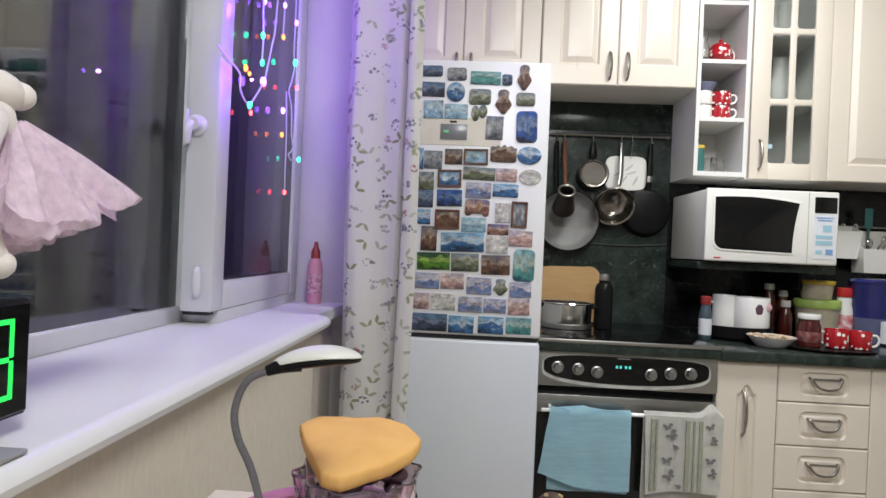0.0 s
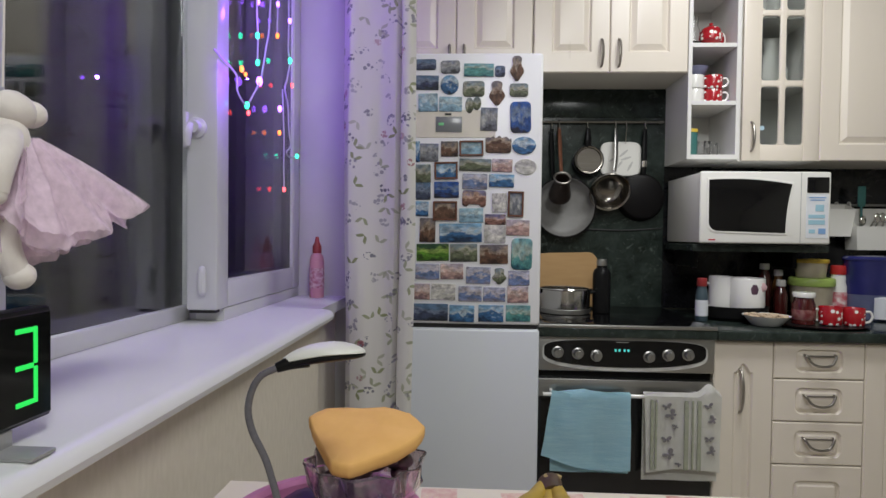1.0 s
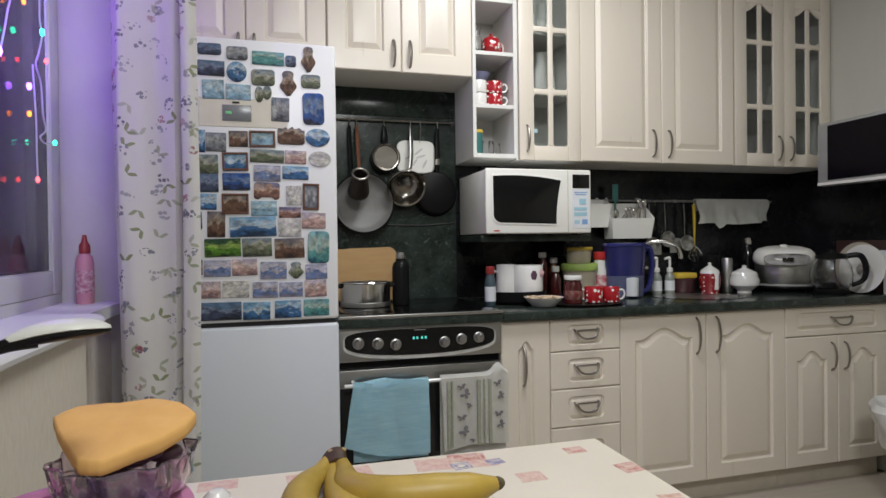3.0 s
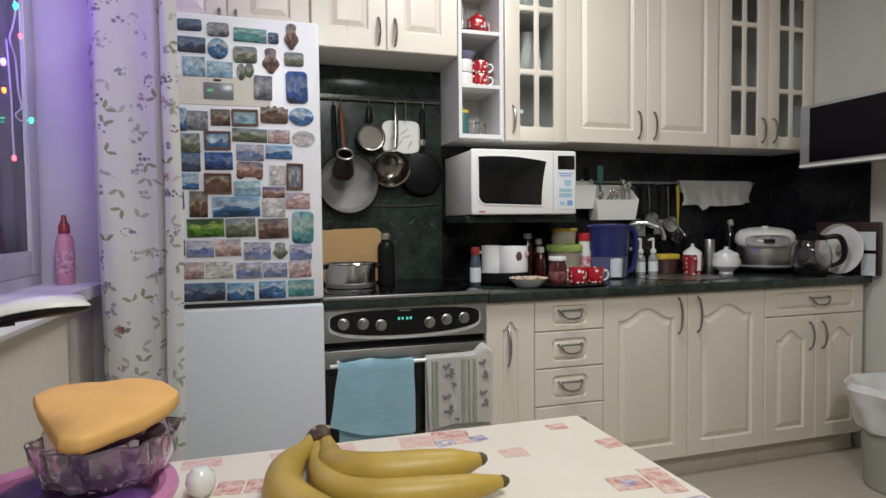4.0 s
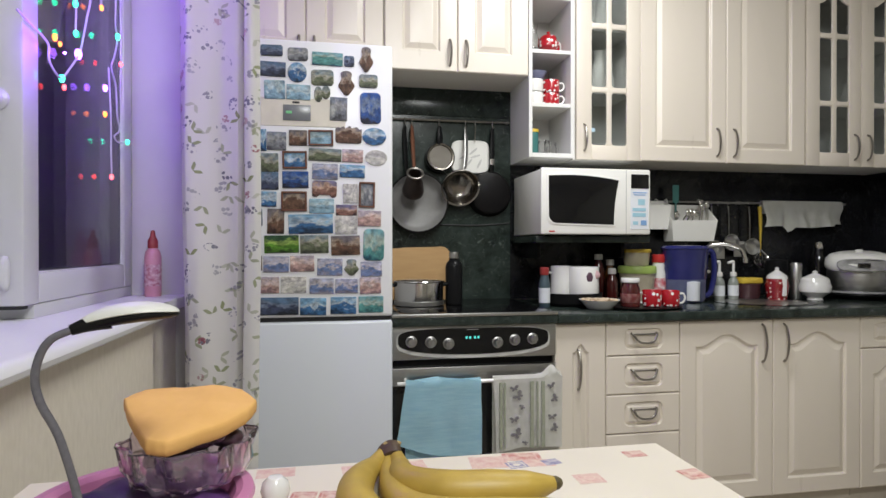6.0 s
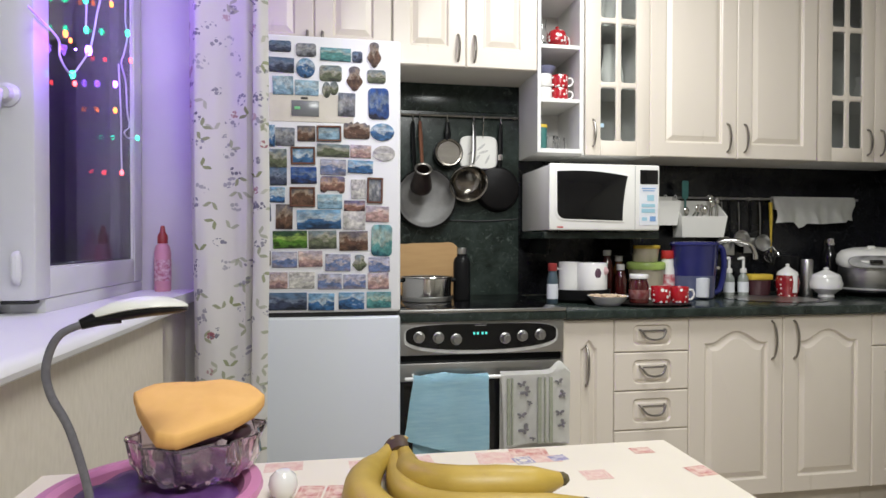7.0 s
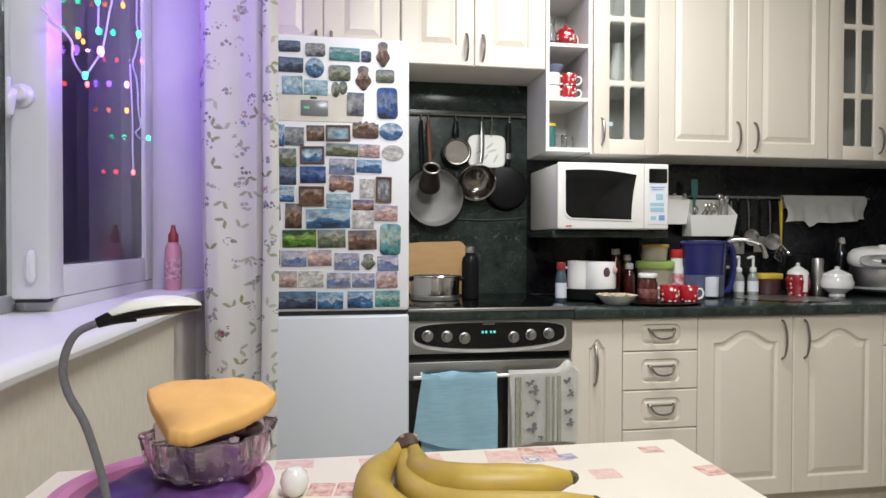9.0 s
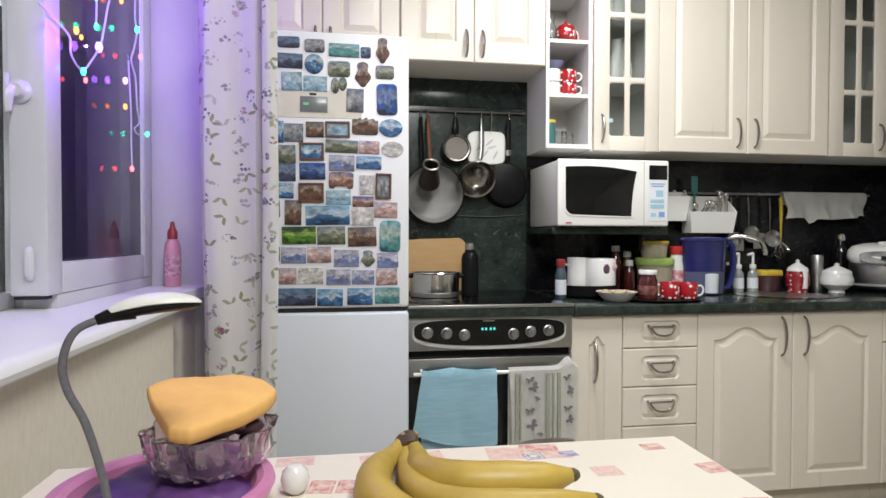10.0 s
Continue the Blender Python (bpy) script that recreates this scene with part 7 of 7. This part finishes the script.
def digit(y, z, w, h, lit):
    """Seven-segment digit; lit names the segments that glow."""
    t = 0.0085
    spots = {"a": (y, y + w, z + h - t, z + h), "g": (y, y + w, z + h / 2 - t / 2, z + h / 2 + t / 2), "d": (y, y + w, z, z + t),
             "f": (y - t * 0.7, y + t * 0.3, z + h / 2, z + h), "b": (y + w - t * 0.3, y + w + t * 0.7, z + h / 2, z + h), "e": (y - t * 0.7, y + t * 0.3, z, z + h / 2), "c": (y + w - t * 0.3, y + w + t * 0.7, z, z + h / 2)}
    for s in lit:
        a, b, c, d = spots[s]
        g = 0.0016
        part("segment", box(-0.699, -0.6972, a + g, b - g, c + g, d - g, 0.0006, 1), GREEN_LED, face, "glowing green segment")


digit(-1.511, 0.946, 0.028, 0.086, "abged")
digit(-1.458, 0.946, 0.028, 0.086, "abgcd")


PLUSH = material("cream_plush", (0.84, 0.79, 0.74), 0.95, 0, (0.76, 0.70, 0.66), 60, bump=0.6, bump_scale=260, sheen=0.4)


def net_material(name, colour):
    """Fine net cloth: mostly see-through, with uneven density."""
    m = material(name, colour, 0.95, 0, tuple(c * 0.93 for c in colour), 22, amount=0.7)
    nt = m.node_tree
    b = nt.nodes["Principled BSDF"]
    co = nt.nodes.new("ShaderNodeTexCoord")
    n = nt.nodes.new("ShaderNodeTexNoise")
    n.inputs["Scale"].default_value = 70
    n.inputs["Detail"].default_value = 3
    nt.links.new(co.outputs["Object"], n.inputs["Vector"])
    r = nt.nodes.new("ShaderNodeMapRange")
    r.inputs["From Min"].default_value, r.inputs["From Max"].default_value = 0.3, 0.7
    r.inputs["To Min"].default_value, r.inputs["To Max"].default_value = 0.46, 0.70
    nt.links.new(n.outputs["Fac"], r.inputs["Value"])
    nt.links.new(r.outputs[0], b.inputs["Alpha"])
    return m


NET = net_material("pink_net", (0.97, 0.78, 0.92))


def plush():
    """A soft hanging toy in a full net skirt, as one mesh; its skirt's faces take the second material."""
    bm = bmesh.new()

    def lump(place, size, turn=0.0):
        own = bmesh.new()
        bmesh.ops.create_uvsphere(own, u_segments=24, v_segments=14, radius=1)
        for v in own.verts:
            k = 1 + 0.05 * noise.noise(v.co * 3 + Vector(place) * 40)
            v.co = Vector((v.co.x * size[0] * k, v.co.y * size[1] * k, v.co.z * size[2] * k))
        bmesh.ops.rotate(own, verts=own.verts, matrix=Matrix.Rotation(radians(turn), 3, "X"))
        bmesh.ops.translate(own, verts=own.verts, vec=place)
        join(bm, own)

    lump((-0.722, -1.430, 1.262), (0.022, 0.025, 0.021), -15)
    lump((-0.716, -1.410, 1.262), (0.016, 0.014, 0.015))
    lump((-0.728, -1.464, 1.277), (0.008, 0.010, 0.012), 20)
    lump((-0.722, -1.436, 1.228), (0.020, 0.022, 0.030))
    tube([(-0.712, -1.445, 1.234), (-0.700, -1.466, 1.220), (-0.694, -1.484, 1.198), (-0.696, -1.488, 1.172)], (0.012, 0.015, 0.016, 0.014), 14, (1, 1), bm)
    lump((-0.697, -1.488, 1.170), (0.014, 0.014, 0.014))
    tube([(-0.722, -1.446, 1.20), (-0.716, -1.449, 1.165), (-0.712, -1.452, 1.118), (-0.708, -1.442, 1.088)], (0.018, 0.017, 0.014, 0.013), 14, (1, 1), bm)
    lump((-0.707, -1.440, 1.086), (0.016, 0.015, 0.015))
    tube([(-0.724, -1.440, 1.285), (-0.73, -1.430, 1.45), (-0.74, -1.425, 1.70)], 0.0012, 5, (1, 1), bm)
    solid = len(bm.faces)
    # net layers: fans from the waist, folded, of uneven length, the upper ones lifted to the room's far end
    rng = random.Random(21)
    for k in range(9):
        own = bmesh.new()
        reach, lift, deep = rng.uniform(0.86, 1.04), rng.uniform(0.9, 1.05), (k - 3) * 0.007
        rows = []
        for j in range(9):
            s = j / 8
            row = []
            for i in range(49):
                u = i / 48
                ang = radians(-122 + 108 * u * lift)
                long = (0.112 + 0.022 * math.sin(math.pi * min(u * 2, 1)) + 0.066 * u ** 1.6) * reach * (1 - 0.28 * math.exp(-((u - 0.76) / 0.04) ** 2))
                long *= 1 + 0.05 * noise.noise(Vector((u * 11, k * 3.7, 0))) + 0.03 * noise.noise(Vector((u * 40, k * 5.1, 2)))
                fold = 0.008 * s * math.sin(u * 19 + k * 1.9) + 0.006 * s * noise.noise(Vector((u * 9, s * 3, k)))
                r = 0.012 + long * s
                row.append(own.verts.new((-0.716 + deep * (0.3 + s) + fold, -1.424 + r * math.cos(ang) + 0.004 * s * math.sin(u * 25 + k), 1.240 + r * math.sin(ang) * (1 - 0.03 * k % 2) - 0.016 * s * s * u)))
            rows.append(row)
        for a, b in zip(rows, rows[1:]):
            for i in range(48):
                own.faces.new((a[i], a[i + 1], b[i + 1], b[i]))
        join(bm, own)
    return bm, solid


toy, solid = plush()
bmesh.ops.recalc_face_normals(toy, faces=toy.faces)
doll = part("plush_doll", toy, PLUSH, None, "", 60)
doll.data.materials.append(NET)
for face_ in doll.data.polygons:
    face_.material_index = 1 if face_.index >= solid else 0
tagged(doll, "cream plush toy in a pink net skirt hanging at the window", "doll")

# ---- string lights on the sash ----
sl = thing("string_lights", (-0.85, -0.3, 1.7), "string of coloured lights hanging inside the window", "string lights")


def wire(pts, x=-0.847):
    part("wire", tube([(x + 0.002 * (i % 2), y, z) for i, (y, z) in enumerate(pts)], 0.0026, 6), CORD, sl, "clear white wire")


wire([(-0.66, 1.572), (-0.60, 1.560), (-0.545, 1.553), (-0.522, 1.540), (-0.513, 1.505), (-0.462, 1.482), (-0.405, 1.521), (-0.355, 1.575), (-0.325, 1.625), (-0.305, 1.69), (-0.275, 1.76), (-0.265, 1.95), (-0.26, 2.28)])
wire([(-0.09, 2.28), (-0.10, 2.05), (-0.088, 1.90), (-0.094, 1.80), (-0.090, 1.745), (-0.080, 1.705), (-0.102, 1.645), (-0.130, 1.605), (-0.090, 1.56), (-0.084, 1.475), (-0.060, 1.432), (-0.108, 1.404), (-0.070, 1.392), (-0.006, 1.404)])
wire([(-0.130, 1.605), (-0.118, 1.45), (-0.112, 1.36), (-0.113, 1.285)], -0.853)
wire([(-0.355, 2.28), (-0.352, 2.0), (-0.362, 1.80), (-0.358, 1.70), (-0.356, 1.63)], -0.853)
wire([(-0.19, 2.28), (-0.182, 2.0), (-0.185, 1.765)], -0.853)
wire([(-0.60, 2.282), (-0.45, 2.288), (-0.25, 2.28), (-0.06, 2.284)])

GLOW = {"violet": material("violet_bulb", (0.34, 0.12, 1.0), 0.3, emit=10), "red": material("red_bulb", (1.0, 0.07, 0.08), 0.3, emit=7), "amber": material("amber_bulb", (1.0, 0.24, 0.04), 0.3, emit=4),
        "green": material("green_bulb", (0.03, 1.0, 0.40), 0.3, emit=7)}


def bulb(y, z, tone, big=1.0, x=-0.850):
    bm = lathe([(0, -0.006 * big), (0.0025 * big, -0.0055 * big), (0.0042 * big, -0.001), (0.0042 * big, 0.003), (0.0028 * big, 0.006 * big), (0, 0.0066 * big)], (x, y, z), 12)
    part("bulb", bm, GLOW[tone], sl, tone + " glowing bulb")


for y, z, tone, big, x in ((-0.359, 1.702, "green", 1.4, -0.852), (-0.185, 1.760, "amber", 1.3, -0.852), (-0.357, 1.625, "green", 1.3, -0.852), (-0.488, 1.570, "amber", 1.4, -0.846), (-0.452, 1.566, "amber", 1.0, -0.850),
                           (-0.358, 1.571, "violet", 2.1, -0.846), (-0.452, 1.482, "green", 1.5, -0.846), (-0.430, 1.466, "red", 1.1, -0.850), (-0.093, 1.709, "green", 1.5, -0.840), (-0.068, 1.633, "red", 1.2, -0.840),
                           (-0.159, 1.535, "violet", 1.6, -0.852), (-0.161, 1.458, "amber", 1.3, -0.852), (-0.009, 1.403, "green", 1.3, -0.840), (-0.111, 1.280, "red", 1.3, -0.852), (-0.182, 1.860, "violet", 1.4, -0.852),
                           (-0.355, 1.800, "violet", 1.3, -0.852), (-0.270, 1.880, "red", 1.2, -0.846), (-0.092, 1.840, "violet", 1.4, -0.842), (-0.352, 1.960, "green", 1.3, -0.852), (-0.182, 1.990, "red", 1.2, -0.852),
                           (-0.264, 2.080, "violet", 1.3, -0.846), (-0.100, 2.060, "green", 1.3, -0.842)):
    bulb(y, z, tone, big, x)
